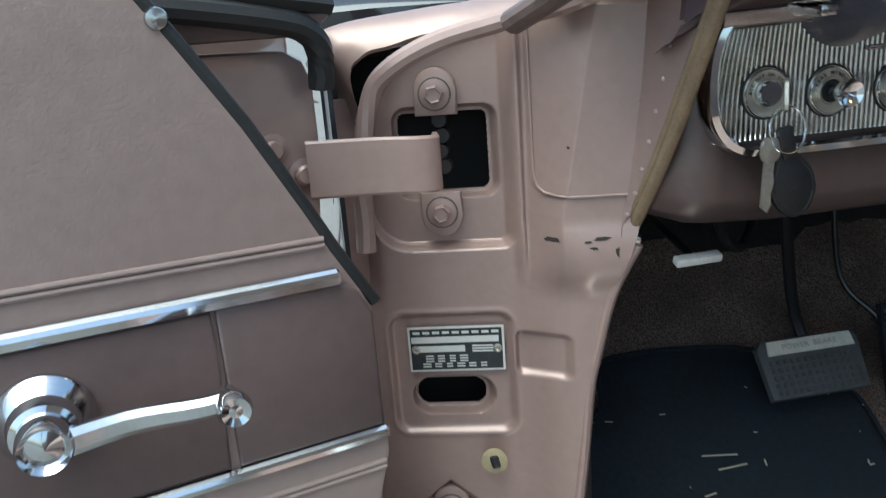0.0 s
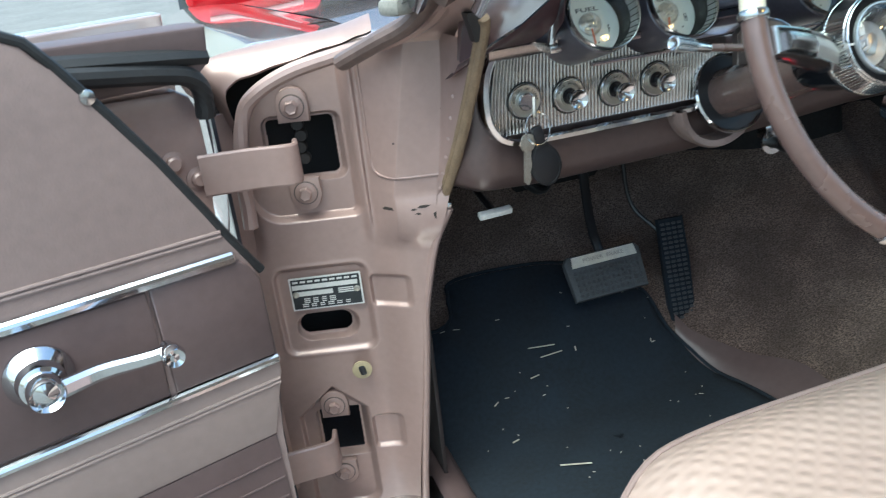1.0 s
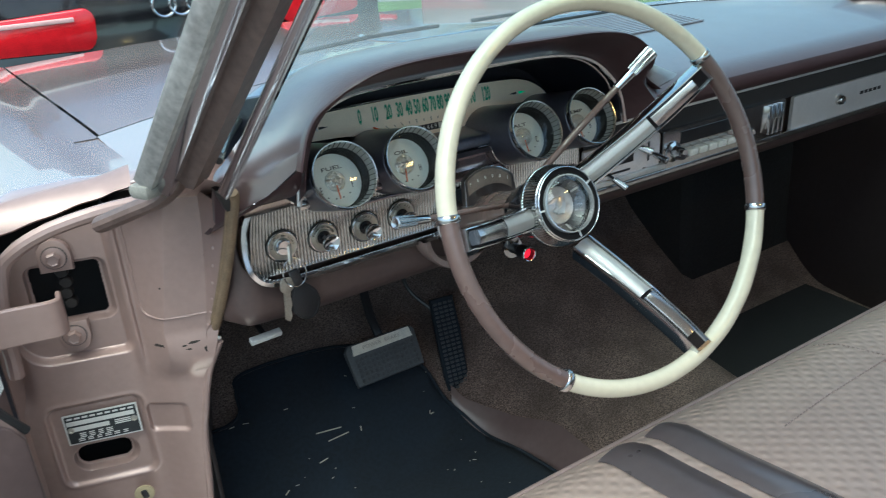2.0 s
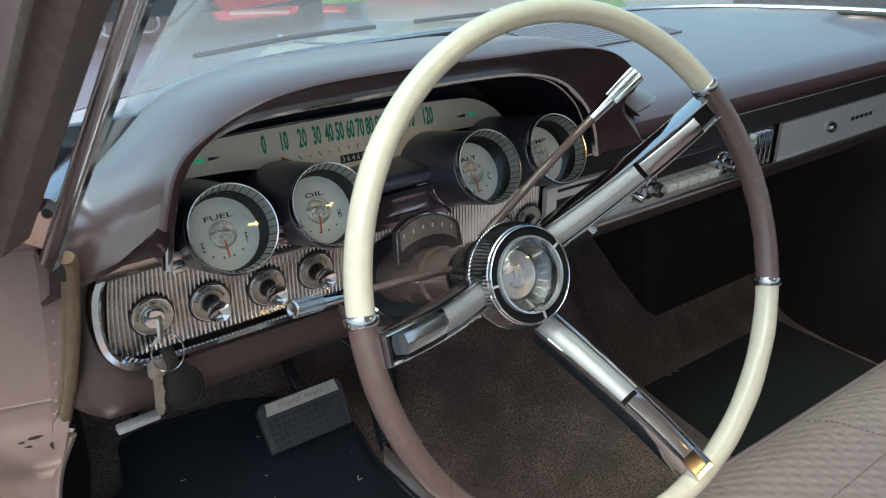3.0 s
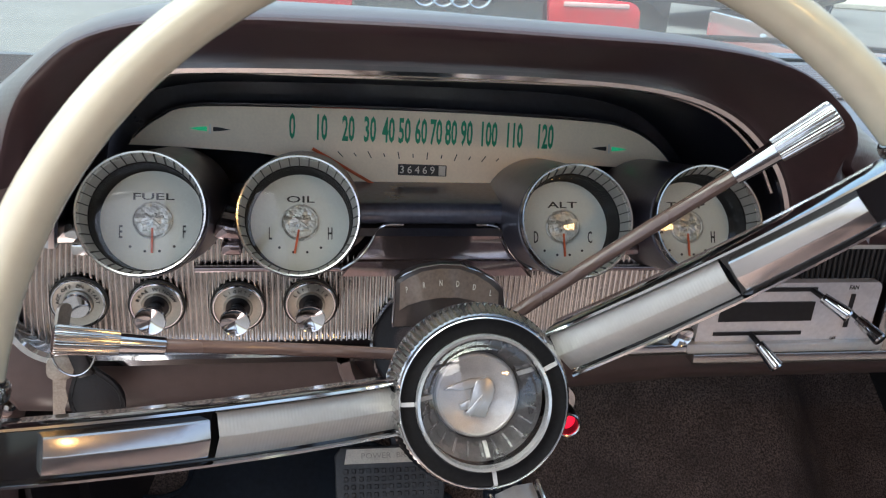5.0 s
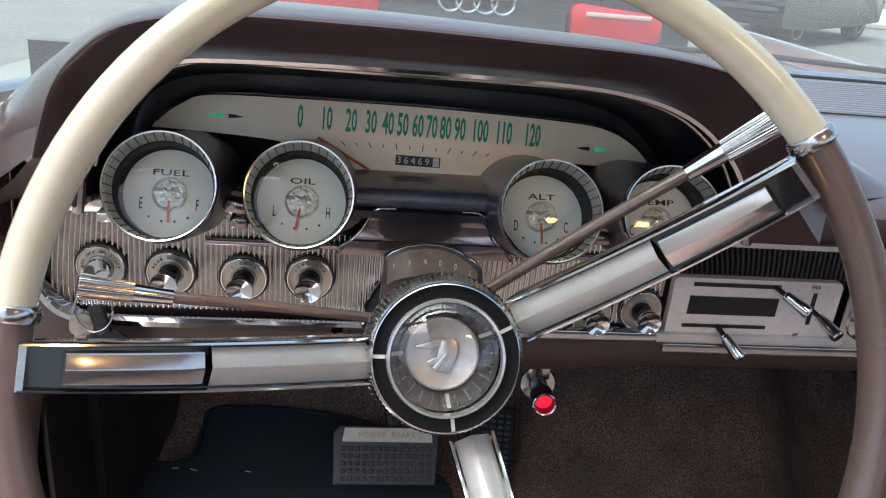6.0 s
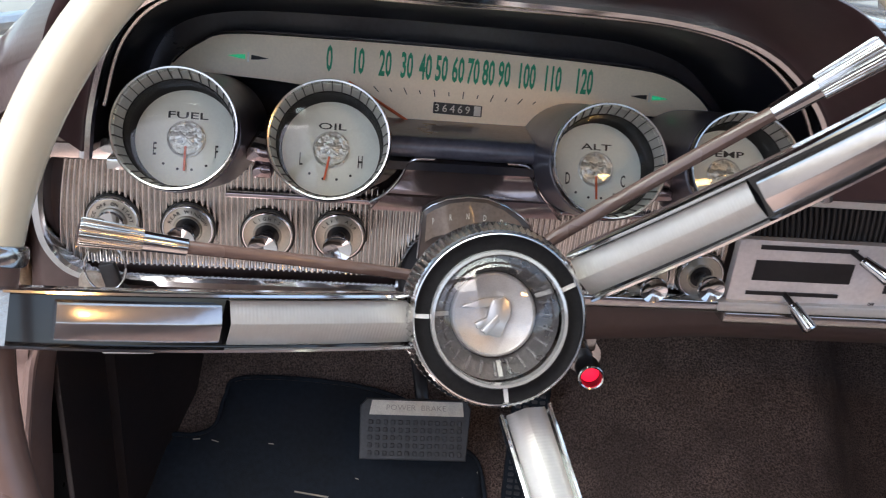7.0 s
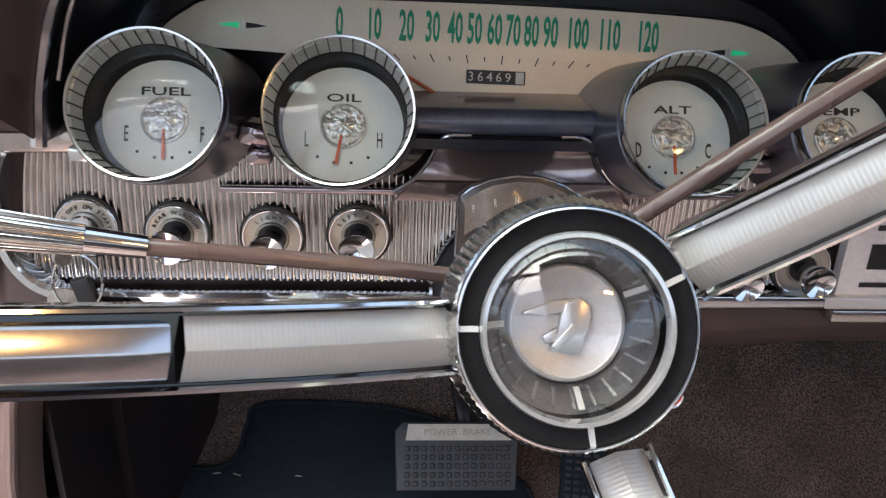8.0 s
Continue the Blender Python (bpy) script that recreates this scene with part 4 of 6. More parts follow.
part("ribbed_panel", ribbed_panel(0.189, 0.690, 0.779, 0.872, 0.470, 0.0042, 0.0030, 0.014), material("bright_ribbed_metal", (0.60, 0.585, 0.565), 0.10, 1.0, 0.12, 60, 0.06, 900), dash, "bright panel of fine upright ribs", smooth=80)
bm = bmesh.new()
edge = smooth_path([(0.235, 0, 0.8765), (0.212, 0, 0.8740), (0.1970, 0, 0.864), (0.1885, 0, 0.846), (0.1860, 0, 0.818), (0.1905, 0, 0.795), (0.206, 0, 0.779), (0.24, 0, 0.775), (0.35, 0, 0.775), (0.445, 0, 0.775)], 6)
rings = []
for i, p in enumerate(edge):
    a, b = edge[max(0, i - 1)], edge[min(len(edge) - 1, i + 1)]
    d = (b - a).normalized()
    o = Vector((-d.z, 0, d.x)) * -1
    rings.append([Vector((p.x, 0, p.z)) + o * s + Vector((0, yy, 0)) for s, yy in ((0.000, 0.474), (-0.001, 0.456), (0.0015, 0.4535), (0.0065, 0.4545), (0.0085, 0.458), (0.0085, 0.474))])
loft(bm, rings)
part("panel_frame", bm, CHROME, dash, "polished frame round the ribbed panel", smooth=35)
bm = bmesh.new()
loft(bm, [[(x, y, z + 0.02 * (x - 0.18)) for y, z in ((0.474, 0.8610), (0.456, 0.8615), (0.4535, 0.8640), (0.4525, 0.8735), (0.456, 0.8775), (0.474, 0.8790))] for x in (0.1885, 0.1900, 0.22, 0.262)])
part("panel_ledge", bm, material("browned_chrome", (0.40, 0.36, 0.35), 0.2, 0.9, 0.15, 40), dash, "polished ledge above the ribs", smooth=40)
bm = bmesh.new()
box(bm, (0.16, 0.020, 0.010), pose(0.612, 0.464, 0.772), 0.002)
part("panel_frame", bm, CHROME, dash, "polished frame round the ribbed panel")
# rounded bar between the dials, the polished recess below it and its trim
bm = bmesh.new()
loft(bm, [[(x, y, z) for y, z in [(0.4625 - 0.0078 * math.sin(radians(a)), 0.8838 + 0.0078 * math.cos(radians(a))) for a in range(0, 181, 20)] + [(0.520, 0.8760), (0.520, 0.8885)]] for x in (0.4120, 0.4135, 0.5435, 0.5450)])
part("bar", bm, material("blue_black_bar_enamel", (0.105, 0.115, 0.160), 0.30, 0.35, 0.2, 30, coat=0.6, coat_rough=0.12), dash, "blue-black enamelled bar", smooth=40)
bm = bmesh.new()
recess = [(0.8785, 0.4605), (0.874, 0.4640), (0.866, 0.4655), (0.858, 0.4650), (0.851, 0.4636), (0.848, 0.4625), (0.8472, 0.4600), (0.842, 0.4590), (0.836, 0.4590)]
loft(bm, [[(0.482 + sx * (0.041 + 0.85 * max(0, 0.872 - z)), y - 0.004 * (abs(sx) > 0.97), z) for z, y in recess] for sx in (-1.0, -0.96, -0.5, 0.0, 0.5, 0.96, 1.0)], closed=False)
part("column_cover", bm, material("smoked_polished_metal", (0.33, 0.275, 0.285), 0.09, 0.85, 0.15, 24), dash, "dark polished recess above the column", smooth=50)
for sx in (-1, 1):
    bm = bmesh.new()
    tube(bm, smooth_path([(0.482 + sx * dx, 0.4560, z) for dx, z in ((0.026, 0.8772), (0.038, 0.8768), (0.0445, 0.873), (0.0475, 0.866), (0.052, 0.858), (0.059, 0.850), (0.070, 0.8425))], 6), 0.0011, 8)
    part("trim", bm, CHROME, dash, "thin chrome line round the recess")
    bm = bmesh.new()
    loft(bm, [[(0.482 + sx * dx, y, z) for y, z in ((0.4675, 0.880), (0.4665, 0.866), (0.467, 0.850), (0.469, 0.832))] for dx in (0.0475, 0.058, 0.085)], closed=False)
    part("side_cover", bm, GLOSS_BLACK, dash, "gloss black filler beside the recess", smooth=50)
bm = bmesh.new()
box(bm, (0.365, 0.006, 0.0035), pose(0.4925, 0.4645, 0.8400), 0.001)
part("rib_ledge", bm, bpy.data.materials["smoked_polished_metal"], dash, "narrow polished ledge across the ribs")
for x in (0.247, 0.339, 0.611):
    bm = bmesh.new()
    box(bm, (0.018, 0.04, 0.011), pose(x, 0.448, 0.881, 0, 12, 0), 0.003)
    box(bm, (0.013, 0.04, 0.008), pose(x + 0.002, 0.444, 0.871), 0.002)
    part("bracket", bm, CHROME_OLD if x < 0.3 else bpy.data.materials["smoked_polished_metal"], dash)

# ---- dials ----
DIAL_AXIS = Vector((0, -math.cos(radians(28)), math.sin(radians(28))))


BOSS = material("figured_silver_disc", (0.66, 0.65, 0.62), 0.30, 0.75, 0.25, 160, 0.8, 170, fine=0.004)
CRYSTAL = clear("clear_crystal_dome", (0.95, 0.95, 0.94), 0.22, 0.05)


SLEEVE = material("dull_grey_sleeve", (0.40, 0.40, 0.385), 0.35, 0.6, 0.06, 40)
POD = material("blue_black_satin_pod", (0.075, 0.072, 0.095), 0.34, 0.3, 0.15, 30, coat=0.4, coat_rough=0.2)
MATT = material("matt_black_sleeve", (0.010, 0.010, 0.011), 0.7, 0, 0.3, 60)
MATT.node_tree.nodes["Principled BSDF"].inputs["Specular IOR Level"].default_value = 0.12


def dial(x, y, z, word, low_mark, high_mark, needle, group="dials"):
    m = frame_of((x, y, z), DIAL_AXIS)
    g = thing("dial", label="round dial marked " + word + " in a deep chrome ring", category="gauge", group=group, m=m)
    bm = bmesh.new()
    lathe(bm, [(0.0360, -0.010), (0.0383, -0.006), (0.0388, -0.001), (0.0378, 0.0015), (0.0368, 0.0012), (0.0361, -0.002)], seg=64, loop=True)
    part("ring", bm, CHROME_OLD, g)
    bm = bmesh.new()
    seg = 72
    rings = []
    for r, h in ((0.0366, 0.000), (0.0340, -0.013)):
        rings.append([Vector((r * math.cos(2 * math.pi * i / seg), r * math.sin(2 * math.pi * i / seg), h)) for i in range(seg)])
    loft(bm, rings, caps=False)
    sleeve = part("sleeve", bm, SLEEVE, g, "silver inner sleeve with black lines")
    bm = bmesh.new()
    for i in range(36):
        a = 2 * math.pi * i / 36
        box(bm, (0.0130, 0.0006, 0.0010), Matrix.Rotation(a, 4, "Z") @ pose(0.0352, 0, -0.0065, 0, 101.7, 0))
    tagged(part("line_mark", bm, INK, sleeve), kind="stuff")
    bm = bmesh.new()
    lathe(bm, [(0.0343, -0.0127), (0.0336, -0.013), (0.0322, -0.0335)], seg=48)
    for f in list(bm.faces):
        if len(f.verts) > 4:
            bm.faces.remove(f)
    part("dark_sleeve", bm, MATT, g)
    bm = bmesh.new()
    pod_rings = []
    for r, h, up in ((0.0362, -0.006, 0.0), (0.0386, -0.008, 0.0), (0.0392, -0.020, 0.0025), (0.0402, -0.045, 0.0080), (0.0415, -0.075, 0.0150), (0.0425, -0.110, 0.0230)):
        pod_rings.append([Vector((r * math.cos(2 * math.pi * i / 48), r * math.sin(2 * math.pi * i / 48) + up, h)) for i in range(48)])
    loft(bm, pod_rings, caps=False)
    part("pod", bm, POD, g, "blue-black satin pod behind the ring")
    bm = bmesh.new()
    lathe(bm, [(0, -0.0355), (0.0330, -0.0355), (0.0330, -0.0335), (0, -0.0335)], seg=48)
    face = part("face", bm, FACE, g, "pale grey face")
    bm = bmesh.new()
    letters(bm, word, 0.0062, pose(0, 0.0152, -0.0331), 1.95, bold=0.00005)
    for ch, sx in ((low_mark, -1), (high_mark, 1)):
        letters(bm, ch, 0.0118, pose(sx * 0.0195, -0.0078, -0.0331), 0.42, bold=0.0001)
    for k in range(4):
        lathe(bm, [(0, 0), (0.0009, 0), (0.0009, 0.0003), (0, 0.0003)], pose(-0.0135 + k * 0.009, -0.0168 - (0.003 if k in (1, 2) else 0), -0.0334), 8)
    part("print", bm, INK, face)
    bm = bmesh.new()
    box(bm, (0.0014, 0.016, 0.0006), Matrix.Rotation(radians(needle), 4, "Z") @ pose(0, -0.013, -0.0320))
    part("needle", bm, ORANGE, face, "orange pointer")
    bm = bmesh.new()
    lathe(bm, [(0.0122, -0.0335), (0.0122, -0.0322), (0.0112, -0.0318), (0.0104, -0.0324), (0.0050, -0.0320), (0, -0.0318)], seg=32)
    boss = part("boss", bm, BOSS, face, "figured silver disc under a clear dome")
    bm = bmesh.new()
    for a, ln in ((20, 0.015), (65, 0.010), (140, 0.013)):
        box(bm, (ln, 0.0022, 0.0016), pose(0, 0, -0.0314, 0, 8, a), 0.0006, 1)
    part("relief", bm, BOSS, boss)
    bm = bmesh.new()
    loft(bm, [[Vector((rr * math.cos(2 * math.pi * i / 32), rr * math.sin(2 * math.pi * i / 32), h)) for i in range(32)] for rr, h in ((0.0119, -0.0322), (0.0112, -0.0300), (0.0085, -0.0276), (0.0045, -0.0264), (0.0002, -0.0261))], caps=False)
    dome = part("dome", bm, CRYSTAL, boss, "clear domed centre", smooth=60)
    dome.visible_shadow = False
    bm = bmesh.new()
    lathe(bm, [(0.0350, -0.0135), (0.0220, -0.0120), (0.011, -0.0113), (0, -0.0111)], seg=40)
    for f in list(bm.faces):
        if len(f.verts) > 4 and f.calc_center_median().z < -0.0127:
            bm.faces.remove(f)
    lens = part("lens", bm, GLASS, g)
    lens.visible_shadow = False
    return g


dial(0.2920, 0.4030, 0.9040, "FUEL", "E", "F", 0)
dial(0.3850, 0.4060, 0.9020, "OIL", "L", "H", -10)
dial(0.5660, 0.4080, 0.8990, "ALT", "D", "C", 2)
dial(0.6560, 0.4040, 0.9010, "TEMP", "C", "H", 2)

# ---- speedometer ----
SP = pose(0.377, 0.532, 0.9262, -14, 1.1, 0) @ Matrix.Diagonal((1.018, 1, 1, 1)) @ frame_of((-0.377, 0, -0.923), (0, -1, 0))
speed = thing("speedometer", label="wide champagne speedometer with green numerals to 120", category="speedometer", m=SP)
out = [(0.262, 0.906), (0.268, 0.915), (0.283, 0.927), (0.305, 0.936), (0.377, 0.939), (0.49, 0.9405), (0.60, 0.9385), (0.635, 0.934), (0.658, 0.923), (0.672, 0.910), (0.678, 0.900), (0.575, 0.9005), (0.551, 0.901), (0.538, 0.893), (0.523, 0.876), (0.42, 0.876), (0.406, 0.890), (0.355, 0.903), (0.30, 0.906)]
bm = bmesh.new()
top_edge = [(p.x, p.y) for p in smooth_path([(x, z, 0) for x, z in out[:11]], 5)]
low_edge = [(p.x, p.y) for p in smooth_path([(x, z, 0) for x, z in ((0.678, 0.900), (0.62, 0.9025), (0.580, 0.9020), (0.560, 0.8995), (0.546, 0.8915), (0.535, 0.8800), (0.520, 0.8755), (0.47, 0.8755), (0.425, 0.8760), (0.410, 0.8860), (0.39, 0.8960), (0.355, 0.9030), (0.30, 0.9055))], 5)][1:]
prism(bm, top_edge + low_edge, 0.004)
plate_s = part("face", bm, SPEEDO, speed, "champagne silver face")
bm = bmesh.new()
tube(bm, [SP @ Vector((x, z, 0.004)) for x, z in top_edge[3:]], 0.0013, 6)
bm.transform(SP.inverted())
part("edge_trim", bm, CHROME, speed)
xs = (0.377, 0.398, 0.418, 0.434, 0.448, 0.460, 0.4725, 0.484, 0.4955, 0.5075, 0.5245, 0.5445, 0.569)
for i, x in enumerate(xs):
    for k, ch in enumerate(str(i * 10)):
        bm = bmesh.new()
        letters(bm, ch, 0.0262, pose(x + (k - (len(str(i * 10)) - 1) / 2) * 0.0047, 0.9230, 0.0044), 0.36, bold=0.0006)
        part("numeral", bm, GREEN, plate_s)
bm = bmesh.new()
for i in range(12):
    f = (i - 5.5) / 5.5
    a = f * 50
    box(bm, (0.0007, 0.0055 if i % 2 == 0 else 0.003, 0.0003), pose(0.4725 + 0.060 * f, 0.9055 - 0.001 * abs(f), 0.0042, 0, 0, -a * 0.9))
part("tick_marks", bm, INK, plate_s)
bm = bmesh.new()
prism(bm, rounded(0.037, 0.0085, 0.0008), 0.0012, pose(0.4745, 0.8945, 0.004))
odo = part("odometer", bm, BLACK, plate_s, "black odometer window")
for k, ch in enumerate("36469"):
    bm = bmesh.new()
    letters(bm, ch, 0.0082, pose(0.4705 + (k - 2) * 0.0058, 0.8943, 0.0054), 1.0)
    part("digit", bm, WHITE, odo)
bm = bmesh.new()
box(bm, (0.0052, 0.0074, 0.0006), pose(0.4895, 0.8945, 0.0052))
part("last_wheel", bm, WHITE, odo, "half-turned last digit wheel")
for x, lit in ((0.3185, -1), (0.6215, 1)):
    for s in (-1, 1):
        bm = bmesh.new()
        prism(bm, [(0, 0.0017), (0, -0.0017), (s * 0.005, -0.0013), (s * 0.0125, 0), (s * 0.005, 0.0013)][::s], 0.0008, pose(x + s * 0.0022, 0.9195 - (0.003 if x > 0.5 else 0), 0.004))
        part("turn_arrow", bm, GREEN_LAMP if s == lit else INK, plate_s, "turn signal arrow")
    bm = bmesh.new()
    box(bm, (0.0012, 0.007, 0.0008), pose(x, 0.9195 - (0.003 if x > 0.5 else 0), 0.0042))
    part("arrow_bar", bm, SILVER, plate_s)
bm = bmesh.new()
tube(bm, [(0.392, 0.908, 0.007), (0.446, 0.878, 0.007)], 0.0011, 6)
part("needle", bm, ORANGE, speed, "orange speed pointer")

# ---- knobs on the ribbed panel ----


PLATE = material("dull_gilt_knob_plate", (0.46, 0.445, 0.39), 0.30, 0.85, 0.1, 90)


def knob(x, z, word, size=1.0, lock=False):
    m = frame_of((x, 0.4665, z), (0, -1, 0))
    k = thing("ignition_lock" if lock else "dash_knob", label=("round chrome ignition lock" if lock else "chrome pull knob on a stem") + (" in a lettered ring" if word else " on the bright panel"), category="ignition lock" if lock else "dash knob", group="" if lock else "dash knobs", m=m)
    bm = bmesh.new()
    lathe(bm, [(0, 0), (0.0185, 0), (0.0185, 0.002), (0.0172, 0.0032), (0.0160, 0.0028), (0.0105, 0.0028), (0.0098, 0.004), (0.0088, 0.0038), (0.0086, 0.001), (0, 0.001)], seg=40)
    b = part("bezel", bm, PLATE, k)
    bm = bmesh.new()
    lathe(bm, [(0.0188, 0.0), (0.0200, 0.0), (0.0198, 0.0012), (0.0188, 0.0012)], seg=40, loop=True)
    part("shadow_ring", bm, INK, b, "black line round the plate")
    bm = bmesh.new()
    lathe(bm, [(0.0164, 0.0024), (0.0170, 0.0036), (0.0178, 0.0036), (0.0183, 0.0024)], seg=40, loop=True)
    part("rim", bm, CHROME, b, "polished rim")
    bm = bmesh.new()
    lathe(bm, [(0, 0.0012), (0.0086, 0.0012), (0.0086, 0.0026), (0, 0.0022)], seg=32)
    part("recess", bm, BLACK, b, "dark recess round the stem")
    if word:
        bm = bmesh.new()
        arc_letters(bm, word, 0.0036, 0.0133, pose(0, 0, 0.0026), 90, 11.5 if len(word) > 12 else 13.5 if len(word) > 8 else 16)
        part("lettering", bm, INK, b)
    if lock:
        bm = bmesh.new()
        lathe(bm, [(0, 0.0), (0.0095, 0.0), (0.0095, 0.007), (0.0085, 0.0085), (0, 0.0085)], seg=32)
        part("barrel", bm, CHROME, k)
    else:
        bm = bmesh.new()
        lathe(bm, [(0, 0), (0.0045, 0), (0.0045, 0.008), (0.005, 0.012), (0, 0.012)], seg=20)
        part("stem", bm, BLACK, k)
        bm = bmesh.new()
        lathe(bm, [(0, 0.008), (0.0055, 0.008), (0.0065, 0.012), (0.0098 * size, 0.0215), (0.0106 * size, 0.0240), (0.0100 * size, 0.0256), (0.0092 * size, 0.0250), (0.0, 0.0215)], seg=36)
        part("head", bm, CHROME, k)
    return k


knob(0.2300, 0.814, "ACC OFF ON START", lock=True)
knob(0.2825, 0.811, "REAR WINDOW")
knob(0.3390, 0.809, "LIGHTS")
knob(0.3910, 0.811, "LEFT AIR")
knob(0.628, 0.790, "")
knob(0.672, 0.793, "")

# keys
keys = thing("key_ring", (0.228, 0.445, 0.76), "worn keys with a black leather fob hanging from the lock", "keys")
bm = bmesh.new()
prism(bm, rounded(0.011, 0.024, 0.005), 0.0025, pose(0.2265, 0.437, 0.815, 90, 20, 60))
part("inserted_key", bm, STEEL, keys, "worn key in the lock")
bm = bmesh.new()
tube(bm, [(0.231 + 0.014 * math.cos(a), 0.438 + 0.003 * math.sin(a), 0.790 + 0.017 * math.sin(a)) for a in [2 * math.pi * i / 28 for i in range(28)]], 0.0008, 6, loop=True)
part("ring", bm, CHROME_OLD, keys)
KEY = frame_of((0.2185, 0.441, 0.762), (0.2, -1, 0.05)) @ Matrix.Rotation(radians(-6), 4, "Z")
bm = bmesh.new()
prism(bm, rounded(0.017, 0.018, 0.006, 5, 0, 0.014), 0.0024, KEY, 0.0005)
prism(bm, [(-0.0045, 0.008), (-0.0045, -0.028), (0.001, -0.032), (0.004, -0.026), (0.003, -0.018), (0.0050, -0.010), (0.0035, -0.002), (0.0045, 0.008)], 0.0022, KEY)
part("key", bm, STEEL, keys, "worn brass-tinted key")
FOB = frame_of((0.2395, 0.446, 0.7515), (0.05, -1, 0.05)) @ Matrix.Rotation(radians(14), 4, "Z")
drop = []
for a in range(0, 360, 12):
    c = (math.cos(radians(a)) + 1) / 2
    drop.append((0.0190 * math.sin(radians(a)) * (1 - 0.40 * smoothstep(0.45, 1.0, c)), 0.0275 * math.cos(radians(a)) - 0.002))
bm = bmesh.new()
prism(bm, drop[::-1], 0.004, FOB, 0.0015)
fob = part("fob", bm, material("dull_black_leather", (0.006, 0.006, 0.008), 0.50, 0, 0.3, 60, 0.3, 500), keys, "black leather fob with a stitched edge")
bm = bmesh.new()
tube(bm, [FOB @ Vector((x * 0.86, (y + 0.002) * 0.88 - 0.002, 0.0040)) for x, y in drop], 0.0006, 5, loop=True)
part("stitching", bm, GASKET, fob)
bm = bmesh.new()
box(bm, (0.012, 0.006, 0.024), pose(0.2335, 0.4425, 0.7800, 0, -14, 0), 0.002)
part("strap", bm, BLACK, fob)

# ---- steering wheel ----
WC = Vector((0.4718, 0.1689, 0.9033))
W = frame_of(WC, (-0.029, -0.9214, 0.3875))
wheel = thing("steering_wheel", label="two-tone cream and brown steering wheel with three chrome spokes", category="steering wheel", m=W)
RIM = 0.1888


def on_rim(a, r=RIM, z=0.0):
    return Vector((r * math.cos(radians(a)), r * math.sin(radians(a)), z))


def rim_piece(a0, a1, mat, label):
    bm = bmesh.new()
    n = int(abs(a1 - a0) / 3)
    rings = []
    for i in range(n + 1):
        a = a0 + (a1 - a0) * i / n
        c, d = on_rim(a), on_rim(a, 1.0)
        grip = 1.0 + (0.035 * math.cos(radians(a * 24)) if -118 < a < -20 and mat is CREAM else 0)
        rings.append([c + d * (0.0087 * math.cos(t)) + Vector((0, 0, 0.0099 * grip * math.sin(t))) for t in [2 * math.pi * k / 16 for k in range(16)]])
    loft(bm, rings)
    return part("rim", bm, mat, wheel, label, smooth=60)


rim_piece(38.0, 173.0, CREAM, "cream upper rim")
rim_piece(36.0, -16.5, BROWN, "brown rim grip")
rim_piece(-18.5, -125, CREAM, "cream lower rim with finger grips")
rim_piece(175, 233, BROWN, "brown rim grip")
for a in (37.0, -17.5, -126, 174):
    c = on_rim(a)
    m = frame_of(c, (-math.sin(radians(a)), math.cos(radians(a)), 0), (0, 0, 1))
    bm = bmesh.new()
    lathe(bm, [(0.0088, -0.0038)] + [(0.0098 + 0.0014 * math.cos(radians(q)), 0.0036 * math.sin(radians(q))) for q in range(-80, 81, 20)] + [(0.0088, 0.0038)], m, 40)
    part("collar", bm, CHROME_OLD, wheel, "chrome rim collar", smooth=70)


PAD = material("satin_chrome_horn_bar", (0.56, 0.53, 0.525), 0.18, 0.95, 0.08, 40)


